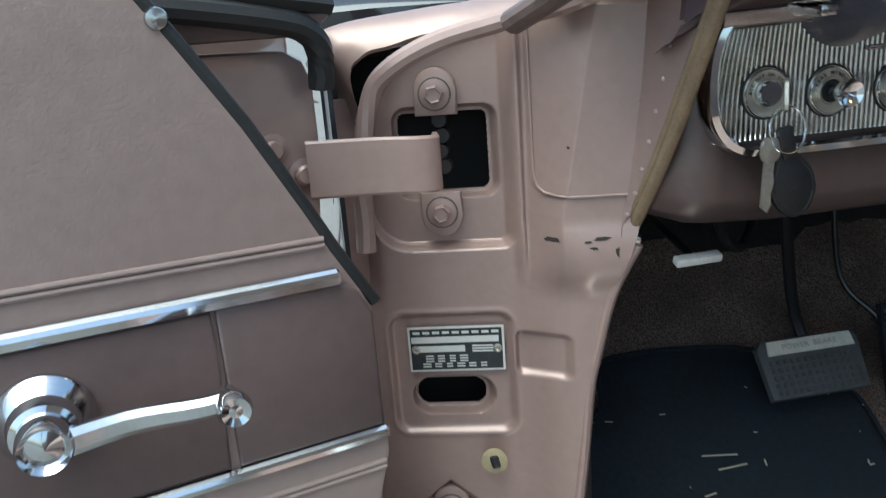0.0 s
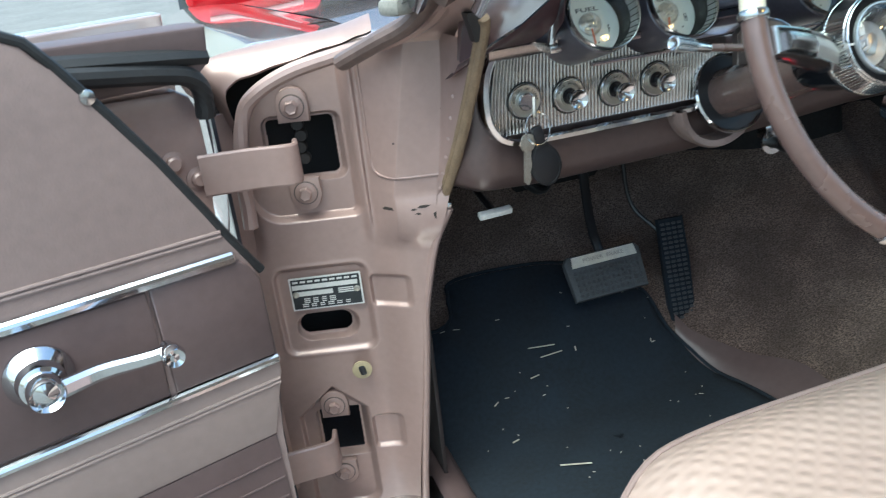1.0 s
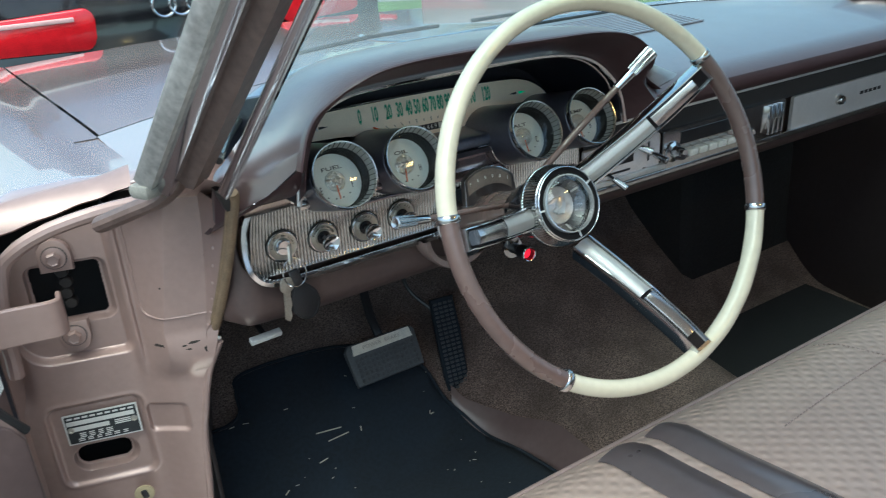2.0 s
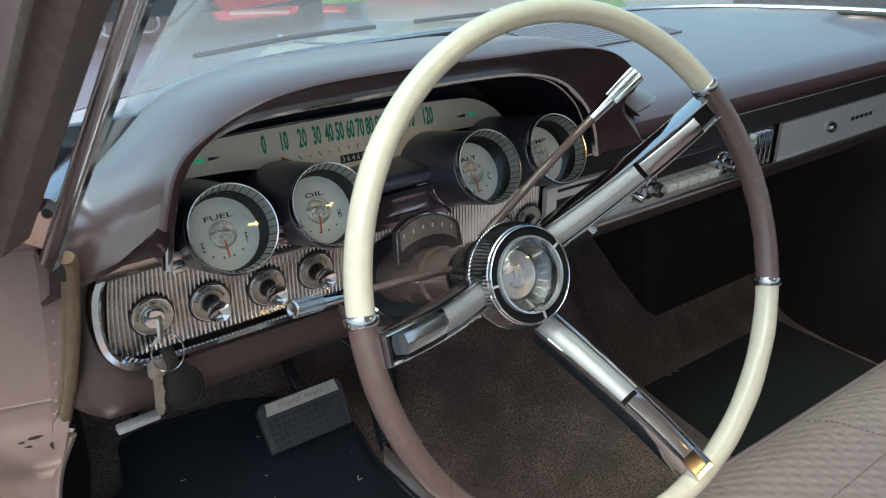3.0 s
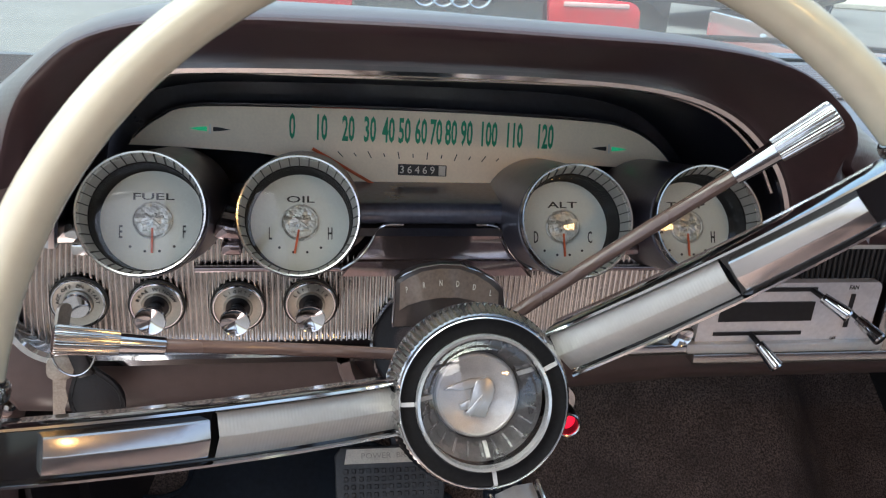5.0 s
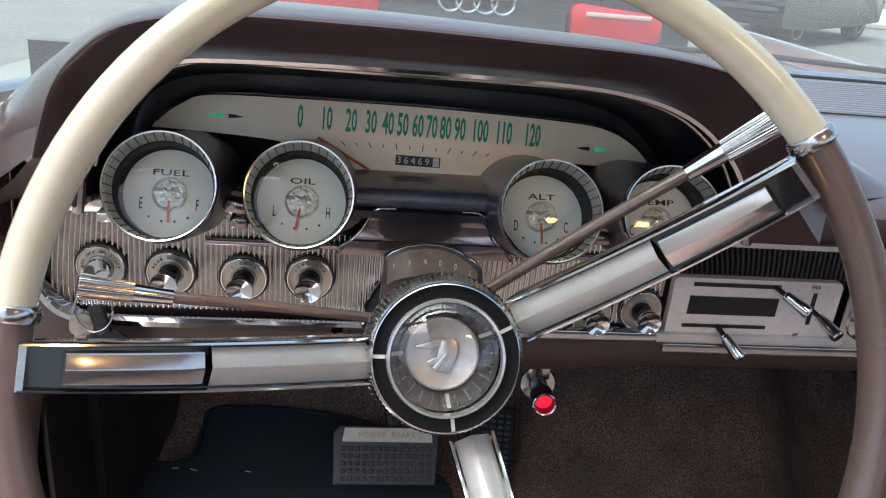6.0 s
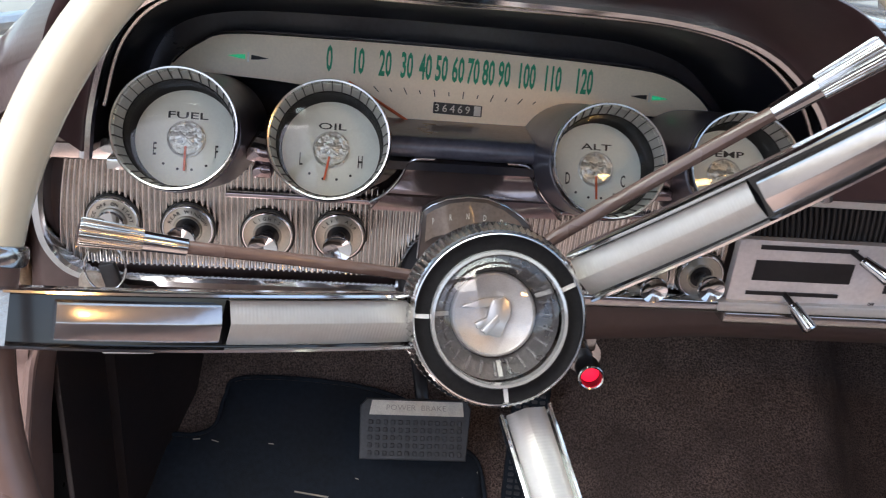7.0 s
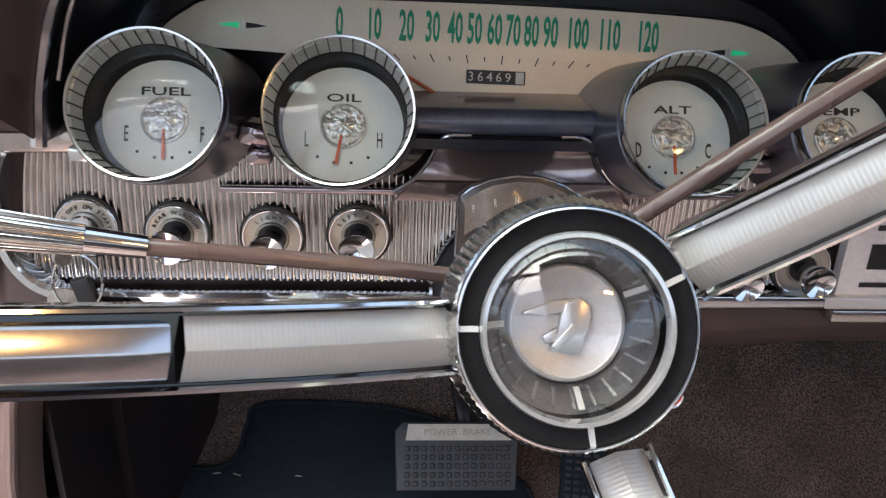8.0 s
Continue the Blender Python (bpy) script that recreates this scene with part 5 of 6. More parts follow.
def spoke(hub_end, middle, tip):
    """A chrome channel spoke from behind the hub out to the rim, with a ribbed insert and a bright horn bar."""
    A, M, T = Vector(hub_end), Vector(middle), Vector(tip)

    def line(f):
        # a gentle bow through the three points
        return A * ((1 - f) * (1 - 2 * f)) + M * (4 * f * (1 - f)) + T * (f * (2 * f - 1))

    def half(f):
        return 0.0128 - 0.0030 * f

    def ring_at(f, section, e=1.0):
        d = (line(f + 0.02) - line(f - 0.02)).normalized()
        side = d.cross(Vector((0, 0, 1))).normalized() * -1
        up = side.cross(d) * -1
        if up.z < 0:
            up = -up
        p = line(f)
        return [p + side * (y * half(f)) + up * (h * e) for y, h in section]

    def bar(name, mat, label, parent, f0, f1, section, n=10, ends=1.0):
        bm = bmesh.new()
        loft(bm, [ring_at(f0 + (f1 - f0) * i / n, section, ends if i in (0, n) else 1.0) for i in range(n + 1)])
        return part(name, bm, mat, parent, label, smooth=30)

    body = bar("spoke", CHROME, "chrome channel spoke", wheel, 0, 1, ((-0.75, -0.024), (0.75, -0.024), (1.0, -0.016), (1.0, -0.004), (-1.0, -0.004), (-1.0, -0.016)))
    bar("black_channel", GLOSS_BLACK, "gloss black channel", body, 0.02, 0.985, ((-0.86, -0.005), (0.86, -0.005), (0.86, -0.0028), (-0.86, -0.0028)))
    for s in (-1, 1):
        bar("edge_rail", CHROME, "", body, 0, 1, ((s * 0.86, -0.006), (s * 0.86, 0.0000), (s * 0.91, 0.0010), (s * 1.0, 0.0008), (s * 1.04, -0.0008), (s * 1.04, -0.006)))
    # ribbed satin insert with a ridge along the middle
    bm = bmesh.new()
    rows = []
    n = 220
    for i in range(n + 1):
        hgt = 0.00005 * (1 + math.sin(2 * math.pi * i / 4.0))
        rows.append(ring_at(0.0 + 0.50 * i / n, [(y, h + hgt) for y, h in ((-0.78, -0.003), (-0.76, -0.0012), (-0.02, 0.0016), (0.02, 0.0016), (0.76, -0.0012), (0.78, -0.003))]))
    loft(bm, rows, closed=False)
    part("ribbed_insert", bm, INSERT, body, "finely ribbed satin silver insert", smooth=80)
    bar("horn_pad", PAD, "satin chrome horn bar", body, 0.525, 0.885, ((-0.64, -0.004), (-0.64, 0.0016), (-0.58, 0.0024), (-0.05, 0.0042), (0.05, 0.0042), (0.58, 0.0024), (0.64, 0.0016), (0.64, -0.004)), 10, 0.8)
    bar("end_cap", CHROME_OLD, "", body, 0.985, 1.006, ((-1.04, -0.020), (1.04, -0.020), (1.04, -0.001), (0.98, 0.0008), (-0.98, 0.0008), (-1.04, -0.001)), 2)


spoke((-0.0376, -0.0063, -0.0940), (-0.1130, -0.0040, -0.0310), (-0.1798, -0.0012, 0.0100))
spoke((0.0396, 0.0186, -0.0950), (0.0960, 0.0580, -0.0350), (0.1436, 0.0947, 0.0100))
spoke((0.0183, -0.0470, -0.0990), (0.0370, -0.1110, -0.0370), (0.0545, -0.1730, 0.0100))

# hub
HZ = 0.0
HUB = pose(-0.0004, -0.0015, -0.0784) @ Matrix.Diagonal((0.960, 0.960, 1, 1))
bm = bmesh.new()
seg = 176
rings = []
for r0, h, amp in ((0.036, -0.0300, 0), (0.0462, -0.0285, 0), (0.0470, -0.026, 0), (0.0468, -0.0235, 0), (0.0464, -0.023, 0.0007), (0.0446, -0.012, 0.0006), (0.0428, -0.0035, 0.0003), (0.0420, -0.0025, 0.0), (0.0410, -0.0045, 0)):
    rings.append([Vector(((r0 + amp * (1 if i % 2 else -1)) * math.cos(2 * math.pi * i / seg), (r0 + amp * (1 if i % 2 else -1)) * math.sin(2 * math.pi * i / seg), HZ + h)) for i in range(seg)])
loft(bm, rings, caps=False)
bm.transform(HUB)
hub = part("hub", bm, material("bright_fluted_chrome", (0.66, 0.66, 0.65), 0.18, 1.0, 0.08, 60), wheel, "fluted chrome hub", smooth=20)
bm = bmesh.new()
lathe(bm, [(0.0408, -0.0075), (0.0420, -0.0045), (0.0420, -0.0012), (0.0415, 0.0006), (0.0409, 0.0009), (0.0402, 0.0002), (0.0400, -0.0045)], HUB, 96, loop=True)
part("rim_ring", bm, CHROME, hub, "smooth polished chrome ring", smooth=60)


def ring_sheet(bm, profile, m, seg=72):
    """A turned sheet with no end caps."""
    loft(bm, [[m @ Vector((r * math.cos(2 * math.pi * i / seg), r * math.sin(2 * math.pi * i / seg), h)) for i in range(seg)] for r, h in profile], caps=False)


bm = bmesh.new()
ring_sheet(bm, [(0.0402, -0.0008), (0.0392, -0.0014), (0.0366, -0.0020), (0.0338, -0.0014), (0.0333, -0.0040)], HUB)
part("black_ring", bm, MATT, hub, "black ring round the cap", smooth=60)
for a in (181, 28, 279):
    bm = bmesh.new()
    box(bm, (0.0064, 0.0020, 0.0012), HUB @ Matrix.Rotation(radians(a), 4, "Z") @ pose(0.0369, 0, HZ - 0.0014))
    part("tick", bm, SILVER, hub)
bm = bmesh.new()
ring_sheet(bm, [(0.0318, -0.0230), (0.0314, -0.0120), (0.0300, -0.0140), (0.0235, -0.0205), (0.0222, -0.0225)], HUB)
well = part("well", bm, material("smoked_silver_cone", (0.20, 0.195, 0.20), 0.28, 0.75, 0.2, 90), hub, "smoked silver cone under the clear cap", smooth=60)
RAY = material("clear_grey_ray", (0.30, 0.295, 0.30), 0.25, 0.6, 0.15, 90)
for i in range(24):
    bm = bmesh.new()
    box(bm, (0.0088, 0.0011, 0.0007), HUB @ Matrix.Rotation(radians(15 * i + 4), 4, "Z") @ pose(0.0268, 0, HZ - 0.0168, 0, -45, 0))
    part("ray", bm, RAY, well)
for a in (181, 28, 279):
    bm = bmesh.new()
    box(bm, (0.0098, 0.0022, 0.0009), HUB @ Matrix.Rotation(radians(a), 4, "Z") @ pose(0.0268, 0, HZ - 0.0164, 0, -45, 0))
    part("spoke_mark", bm, SILVER, well)
bm = bmesh.new()
lathe(bm, [(0, -0.0250), (0.0218, -0.0250), (0.0218, -0.0215), (0.0210, -0.0204), (0.0200, -0.0202), (0.0192, -0.0208), (0, -0.0206)], HUB, 56)
medal = part("medallion", bm, material("worn_embossed_silver", (0.60, 0.585, 0.57), 0.44, 0.55, 0.10, 160, 0.25, 260, fine=0.0010), hub, "round satin silver medallion", smooth=40)
bm = bmesh.new()
for outline, high, turn in (([(-0.003, -0.0085), (0.004, -0.0085), (0.0052, -0.004), (0.0048, 0.001), (0.006, 0.003), (0.0042, 0.007), (0.001, 0.0085), (-0.003, 0.006), (-0.004, 0.002), (-0.0035, -0.005)], 0.0034, -12), ([(-0.001, 0.0075), (-0.006, 0.006), (-0.0145, 0.0005), (-0.0150, -0.0008), (-0.008, 0.0008), (-0.003, 0.0025)], 0.0026, -12), ([(-0.002, -0.0005), (-0.0078, -0.0055), (-0.0062, -0.0075), (-0.0030, -0.0065)], 0.0028, -12), ([(0.0005, 0.0010), (-0.0045, -0.0078), (-0.0020, -0.0092), (0.0020, -0.0020)], 0.0040, -12)):
    prism(bm, outline[::-1] if outline[0][0] < -0.0025 else outline, high, HUB @ pose(0.001, 0, -0.0208, 0, 0, turn) @ Matrix.Diagonal((1.2, 1.2, 1, 1)), 0.0008)
bmesh.ops.recalc_face_normals(bm, faces=bm.faces)
part("emblem", bm, ALU, medal, "plain raised emblem")
bm = bmesh.new()
ring_sheet(bm, [(0.0334, -0.0040), (0.0334, 0.0010), (0.0326, 0.0024), (0.0312, 0.0022), (0.0308, -0.0030)], HUB)
part("cap_edge", bm, material("clouded_clear_plastic", (0.52, 0.52, 0.52), 0.10, 0.55, 0.1, 60, coat=1.0), hub, "bright moulded edge of the clear cap", smooth=60)
bm = bmesh.new()
ring_sheet(bm, [(0.0310, 0.0015), (0.0285, 0.0042), (0.0220, 0.0072), (0.0130, 0.0092), (0.0060, 0.0098), (0.0002, 0.0099)], HUB)
cap = part("clear_cap", bm, clear("clear_domed_plastic", (0.96, 0.96, 0.96), 0.16, 0.04), hub, "clear domed cap", smooth=70)
cap.visible_shadow = False

# ---- steering column ----
column = thing("steering_column", label="brown steering column with a dark gear indicator", category="steering column", m=W @ pose(-0.0004, -0.0015, -0.010) @ Matrix.Diagonal((0.72, 0.72, 1, 1)))
bm = bmesh.new()
lathe(bm, [(0, -0.092), (0.050, -0.092), (0.050, -0.108), (0.044, -0.140), (0.036, -0.160), (0, -0.160)], seg=48)
part("collar", bm, GLOSS_BLACK, column, "gloss black collar behind the hub")
bm = bmesh.new()
lathe(bm, [(0, -0.150), (0.037, -0.150), (0.037, -0.200), (0.040, -0.205), (0.040, -0.33), (0, -0.33)], seg=40)
part("jacket", bm, material("dark_brown_column_enamel", (0.135, 0.090, 0.080), 0.22, 0, 0.1, 20, coat=0.8), column)
bm = bmesh.new()
lathe(bm, [(0, -0.32), (0.028, -0.32), (0.028, -0.62), (0, -0.62)], seg=28)
part("shaft", bm, DASH_LOW, column)
GI = frame_of((0.482, 0.400, 0.858), (0, -1, 0.12))
CM = W @ pose(-0.0004, -0.0015, -0.010) @ Matrix.Diagonal((0.72, 0.72, 1, 1))
GL = CM.inverted() @ GI
arch = [(-0.0370, -0.030), (-0.0358, 0.002), (-0.030, 0.0065), (-0.020, 0.0108), (-0.007, 0.0130), (0.006, 0.0125), (0.018, 0.0085), (0.029, 0.0020), (0.0355, -0.0040), (0.0395, -0.030)]
bm = bmesh.new()
prism(bm, arch[::-1], 0.009, GL @ pose(0, 0, -0.008), 0.0012)
quad = part("gear_indicator", bm, material("dark_brown_indicator_plastic", (0.035, 0.027, 0.026), 0.3, 0, 0.15, 40, coat=0.4), column, "dark brown arched gear indicator frame")
bm = bmesh.new()
tube(bm, [GL @ Vector((x, y, 0.0008)) for x, y in arch], 0.0008, 6)
part("edge_trim", bm, CHROME, quad, "thin bright edge")
bm = bmesh.new()
loft(bm, [[GL @ Vector((x * 0.92, y, h)) for x, y in ((-0.0358, 0.0005), (-0.030, 0.0042), (-0.020, 0.0085), (-0.007, 0.0105), (0.006, 0.0100), (0.018, 0.0062), (0.029, -0.0004), (0.0355, -0.0062))] for h in (0.0016,)] + [[GL @ Vector((x * 0.92, y, 0.0020)) for x, y in ((-0.0358, -0.018), (-0.030, -0.0145), (-0.020, -0.0115), (-0.007, -0.0095), (0.006, -0.0095), (0.018, -0.012), (0.029, -0.017), (0.0355, -0.022))]], closed=False)
win = part("window", bm, material("smoked_brown_window", (0.17, 0.135, 0.115), 0.12, 0, 0.2, 40, coat=1.0), quad, "smoked brown window")
for i, ch in enumerate("PRNDDL"):
    x = -0.0285 + i * 0.0111
    bm = bmesh.new()
    letters(bm, ch, 0.0058, GL @ pose(x, 0.0005 - 7.5 * (x + 0.004) ** 2, 0.0022, 0, 0, -x * 260), 0.5)
    part("gear_letter", bm, WHITE, win)
bm = bmesh.new()
lathe(bm, [(0, -0.300), (0.060, -0.300), (0.060, -0.2955), (0, -0.2955)], seg=40)
part("dash_hole", bm, BLACK, column, "dark opening round the column")
bm = bmesh.new()
lathe(bm, [(0.0590, -0.300), (0.0640, -0.300), (0.0640, -0.294), (0.0615, -0.2915), (0.0590, -0.294)], seg=48, loop=True)
part("dash_ring", bm, CHROME, column, "bright ring where the column meets the dash")


bm = bmesh.new()
arc = [radians(a) for a in range(186, 357, 10)]
loft(bm, [[Vector((0.466 + r * math.cos(a), y, 0.778 + r * math.sin(a))) for a in arc] for r, y in ((0.047, 0.500), (0.055, 0.500), (0.0565, 0.470), (0.0565, 0.448), (0.0540, 0.444), (0.047, 0.446), (0.047, 0.500))], closed=False)
part("column_bracket", bm, material("rose_brown_bracket_paint", (0.22, 0.160, 0.142), 0.4, 0.1, 0.1, 20), dash, "rose-brown bracket ring under the column", smooth=50)


def lever(name, label, pts, grip0, grip1, r_rod, r_grip):
    t = thing(name, pts[0], label, "lever")
    bm = bmesh.new()
    tube(bm, smooth_path(pts, 8), r_rod, 12)
    part("rod", bm, BROWN, t, "brown painted rod")
    a, b = Vector(grip0), Vector(grip1)
    d = b - a
    m = frame_of(a, d)
    ln = d.length
    bm = bmesh.new()
    lathe(bm, [(0, 0), (r_grip * 0.62, 0), (r_grip * 0.74, ln * 0.40), (r_grip * 0.74, ln * 0.42), (0, ln * 0.42)], m, 28)
    ferr = part("ferrule", bm, CHROME, t)
    bm = bmesh.new()
    seg = 112
    rings = []
    for r0, h, amp in ((0.74, 0.42, 0), (0.82, 0.425, 0.03), (1.0, 0.96, 0.035), (0.98, 0.99, 0), (0.75, 1.0, 0), (0.5, 0.985, 0)):
        rings.append([m @ Vector((r_grip * (r0 + amp * (1 if (i // 2) % 2 else -1)) * math.cos(2 * math.pi * i / seg), r_grip * (r0 + amp * (1 if (i // 2) % 2 else -1)) * math.sin(2 * math.pi * i / seg), ln * h)) for i in range(seg)])
    loft(bm, rings)
    part("grip", bm, CHROME_OLD, ferr, "fluted chrome grip", smooth=25)
    return t


lever("turn_signal_lever", "brown turn signal lever with a fluted chrome tip", [(0.455, 0.318, 0.852), (0.39, 0.300, 0.8675), (0.3240, 0.2855, 0.8795)], (0.3245, 0.2855, 0.8794), (0.2790, 0.2715, 0.8915), 0.0033, 0.0067)
lever("gear_lever", "brown column gear lever with a fluted chrome tip", [(0.505, 0.345, 0.858), (0.56, 0.339, 0.903), (0.628, 0.329, 0.958)], (0.625, 0.330, 0.955), (0.6675, 0.316, 0.9945), 0.0042, 0.0084)

# ---- heater control and radio ----
heat = thing("heater_control", label="polished chrome heater control panel with sliding levers", category="heater control", m=frame_of((0.770, 0.462, 0.8000), (0, -1, 0)))
bm = bmesh.new()
prism(bm, rounded(0.152, 0.058, 0.004), 0.008, pose(0, 0, -0.004), 0.0015)
pan = part("panel", bm, material("clouded_silver_enamel", (0.80, 0.77, 0.77), 0.22, 0.3, 0.1, 30, coat=0.6), heat)
bm = bmesh.new()
box(bm, (0.172, 0.009, 0.010), pose(0.002, -0.0270, 0.004), 0.002)
part("lower_lip", bm, SILVER, heat)
for x, y, w, h in ((-0.020, 0.0235, 0.078, 0.0035), (-0.020, 0.004, 0.080, 0.017), (-0.024, -0.0155, 0.076, 0.003), (0.052, 0.004, 0.0035, 0.030)):
    bm = bmesh.new()
    box(bm, (w, h, 0.002), pose(x, y, 0.004))
    part("slot", bm, BLACK, pan)
for x, y, dx, dy in ((0.014, 0.0235, 0.020, -0.012), (-0.030, -0.0155, 0.014, -0.018), (0.053, 0.003, 0.010, -0.010)):
    bm = bmesh.new()
    tube(bm, [(x, y, 0.003), (x + dx * 0.3, y + dy * 0.3, 0.016)], 0.0022, 8)
    lv = part("slide_lever", bm, BLACK, pan)
    bm = bmesh.new()
    m = frame_of((x + dx * 0.3, y + dy * 0.3, 0.012), (dx * 0.9, dy * 0.9, 0.022), (0, 1, 0))
    lathe(bm, [(0, 0), (0.0042, 0), (0.0052, 0.014), (0.0058, 0.022), (0.005, 0.0235), (0, 0.0225)], m, 20)
    part("lever_tip", bm, CHROME, lv)
bm = bmesh.new()
letters(bm, "FAN", 0.0055, pose(0.051, 0.0245, 0.0042), 0.8)
part("lettering", bm, INK, pan)
bm = bmesh.new()
letters(bm, "OFF", 0.0040, pose(0.044, -0.0215, 0.0042), 0.8)
part("lettering", bm, INK, pan)

radio = thing("car_radio", label="chrome push-button car radio with two knobs", category="car radio", m=frame_of((1.002, 0.462, 0.796), (0, -1, 0)))
bm = bmesh.new()
prism(bm, rounded(0.296, 0.062, 0.004), 0.008, pose(0, 0, -0.004), 0.0015)
pan = part("panel", bm, CHROME_OLD, radio)
bm = bmesh.new()
box(bm, (0.125, 0.020, 0.002), pose(-0.047, 0.014, 0.0045))
part("tuning_scale", bm, BLACK, pan, "dark tuning scale")
for i in range(5):
    bm = bmesh.new()
    box(bm, (0.019, 0.011, 0.016), pose(-0.092 + i * 0.0225, -0.010, 0.010), 0.002)
    part("push_button", bm, WHITE, pan, "pale push button")
for s in (-1, 1):
    bm = bmesh.new()
    lathe(bm, [(0, 0.002), (0.021, 0.002), (0.020, 0.008), (0.013, 0.010), (0.012, 0.024), (0.010, 0.028), (0, 0.026)], pose(-0.047 + s * 0.080, -0.004, 0) @ Matrix.Diagonal((0.8, 0.8, 1, 1)), 32)
    part("knob", bm, CHROME, pan, "round chrome knob")
for i in range(4):
    bm = bmesh.new()
    box(bm, (0.004, 0.050, 0.010), pose(0.100 + i * 0.012, 0.002, 0.006), 0.001)
    part("grille_bar", bm, CHROME, pan)
bm = bmesh.new()
box(bm, (0.95, 0.018, 0.010), pose(1.17, 0.466, 0.761), 0.002)
part("passenger_lower_trim", bm, CHROME_OLD, dash, "bright strip along the lower dash edge")
part("ribbed_upper_panel", ribbed_panel(0.70, 1.60, 0.824, 0.858, 0.468, 0.0045, 0.003, -0.02), BLACK, dash, "black panel of fine slanted ribs", smooth=80)
bm = bmesh.new()
box(bm, (0.92, 0.012, 0.017), pose(1.16, 0.460, 0.8665), 0.004)
part("upper_trim", bm, SILVER, dash, "bright strip under the pad")
glove = bmesh.new()
prism(glove, rounded(0.42, 0.068, 0.004), 0.006, frame_of((1.385, 0.466, 0.790), (0, -1, 0)), 0.0015)
gl = part("glove_box_lid", glove, SILVER, dash, "silver glove box lid")

bm = bmesh.new()
lathe(bm, [(0, 0), (0.010, 0), (0.010, 0.004), (0.007, 0.010), (0.004, 0.0085), (0, 0.0085)], frame_of((1.31, 0.460, 0.796), (0, -1, 0)), 20)
part("catch", bm, CHROME_OLD, gl, "round bright catch")
bm = bmesh.new()
for k in range(5):
    box(bm, (0.010, 0.006, 0.0006), frame_of((1.38 + 0.014 * k, 0.4598, 0.797), (0, -1, 0)))
part("name_bar", bm, GASKET, gl, "plain dark bars of a nameplate")

# ---- under the dash ----
red = thing("brake_release_light", label="small black knob with a lit red lens under the dash", category="warning light", m=frame_of((0.6085, 0.5170, 0.6830), (-0.08, -1, 0.12)))
bm = bmesh.new()
lathe(bm, [(0, -0.02), (0.008, -0.02), (0.008, 0.014), (0.0105, 0.018), (0.0105, 0.040), (0.0090, 0.040), (0.0088, 0.029), (0, 0.029)], seg=24)
part("body", bm, BLACK, red)
bm = bmesh.new()
lathe(bm, [(0, 0.0292), (0.0086, 0.0292), (0.0082, 0.031), (0.0045, 0.0325), (0, 0.033)], seg=24)
part("lens", bm, RED_LAMP, red, "glowing red lens")
bm = bmesh.new()
lathe(bm, [(0.0090, 0.0385), (0.0112, 0.0385), (0.0112, 0.0405), (0.0102, 0.0415), (0.0090, 0.0408)], seg=28, loop=True)
part("lens_rim", bm, CHROME_OLD, red, "thin bright rim")
bm = bmesh.new()
lathe(bm, [(0.009, -0.008), (0.0165, -0.008), (0.0172, -0.006), (0.0165, -0.0045), (0.009, -0.004)], seg=32, loop=True)
part("mounting_ring", bm, CHROME, red, "bright mounting ring")
bm = bmesh.new()
box(bm, (0.022, 0.02, 0.022), pose(0, 0.014, -0.014), 0.003)
part("bracket", bm, CHROME_OLD, red)
tag = thing("brake_release_tag", (0.212, 0.53, 0.667), "pale metal release handle lettered for the brake", "release handle")
bm = bmesh.new()
box(bm, (0.043, 0.010, 0.0075), pose(0.212, 0.53, 0.668, 18, 0, 3), 0.0015)
part("handle", bm, material("pale_handle_paint", (0.60, 0.58, 0.55), 0.45), tag)
bm = bmesh.new()
tube(bm, [(0.212, 0.535, 0.667), (0.215, 0.60, 0.675), (0.22, 0.70, 0.69)], 0.004, 8)
part("rod", bm, BLACK, tag)
bm = bmesh.new()
for k in range(3):
    tube(bm, smooth_path([(0.17 + 0.1 * k, 0.72, 0.70), (0.30 + 0.08 * k, 0.70 - 0.02 * k, 0.685 + 0.01 * k), (0.50, 0.70, 0.70), (0.62, 0.76, 0.74)], 8), 0.0035, 8)
solid("wiring", bm, BLACK, "black wiring bundle under the dash", "wires")
for pts, r in ((((0.30, 0.66, 0.700), (0.33, 0.70, 0.630), (0.38, 0.74, 0.600), (0.43, 0.80, 0.64), (0.44, 0.86, 0.70)), 0.006), (((0.52, 0.66, 0.705), (0.56, 0.72, 0.640), (0.63, 0.78, 0.650), (0.70, 0.84, 0.70)), 0.005), (((0.40, 0.62, 0.705), (0.42, 0.66, 0.660), (0.47, 0.70, 0.652), (0.51, 0.68, 0.70)), 0.004)):
    bm = bmesh.new()
    tube(bm, smooth_path(pts, 8), r, 8)
    solid("cable", bm, GASKET, "black cable hanging under the dash", "cable", "cables under the dash")
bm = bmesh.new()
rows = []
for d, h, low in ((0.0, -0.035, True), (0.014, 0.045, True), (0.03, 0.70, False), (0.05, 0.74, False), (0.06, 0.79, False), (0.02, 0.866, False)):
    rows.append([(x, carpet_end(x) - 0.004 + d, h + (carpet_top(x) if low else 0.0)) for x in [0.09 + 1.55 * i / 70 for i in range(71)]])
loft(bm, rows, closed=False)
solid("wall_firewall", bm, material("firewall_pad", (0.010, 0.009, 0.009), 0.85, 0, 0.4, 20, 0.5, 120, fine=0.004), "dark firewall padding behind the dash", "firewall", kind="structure")
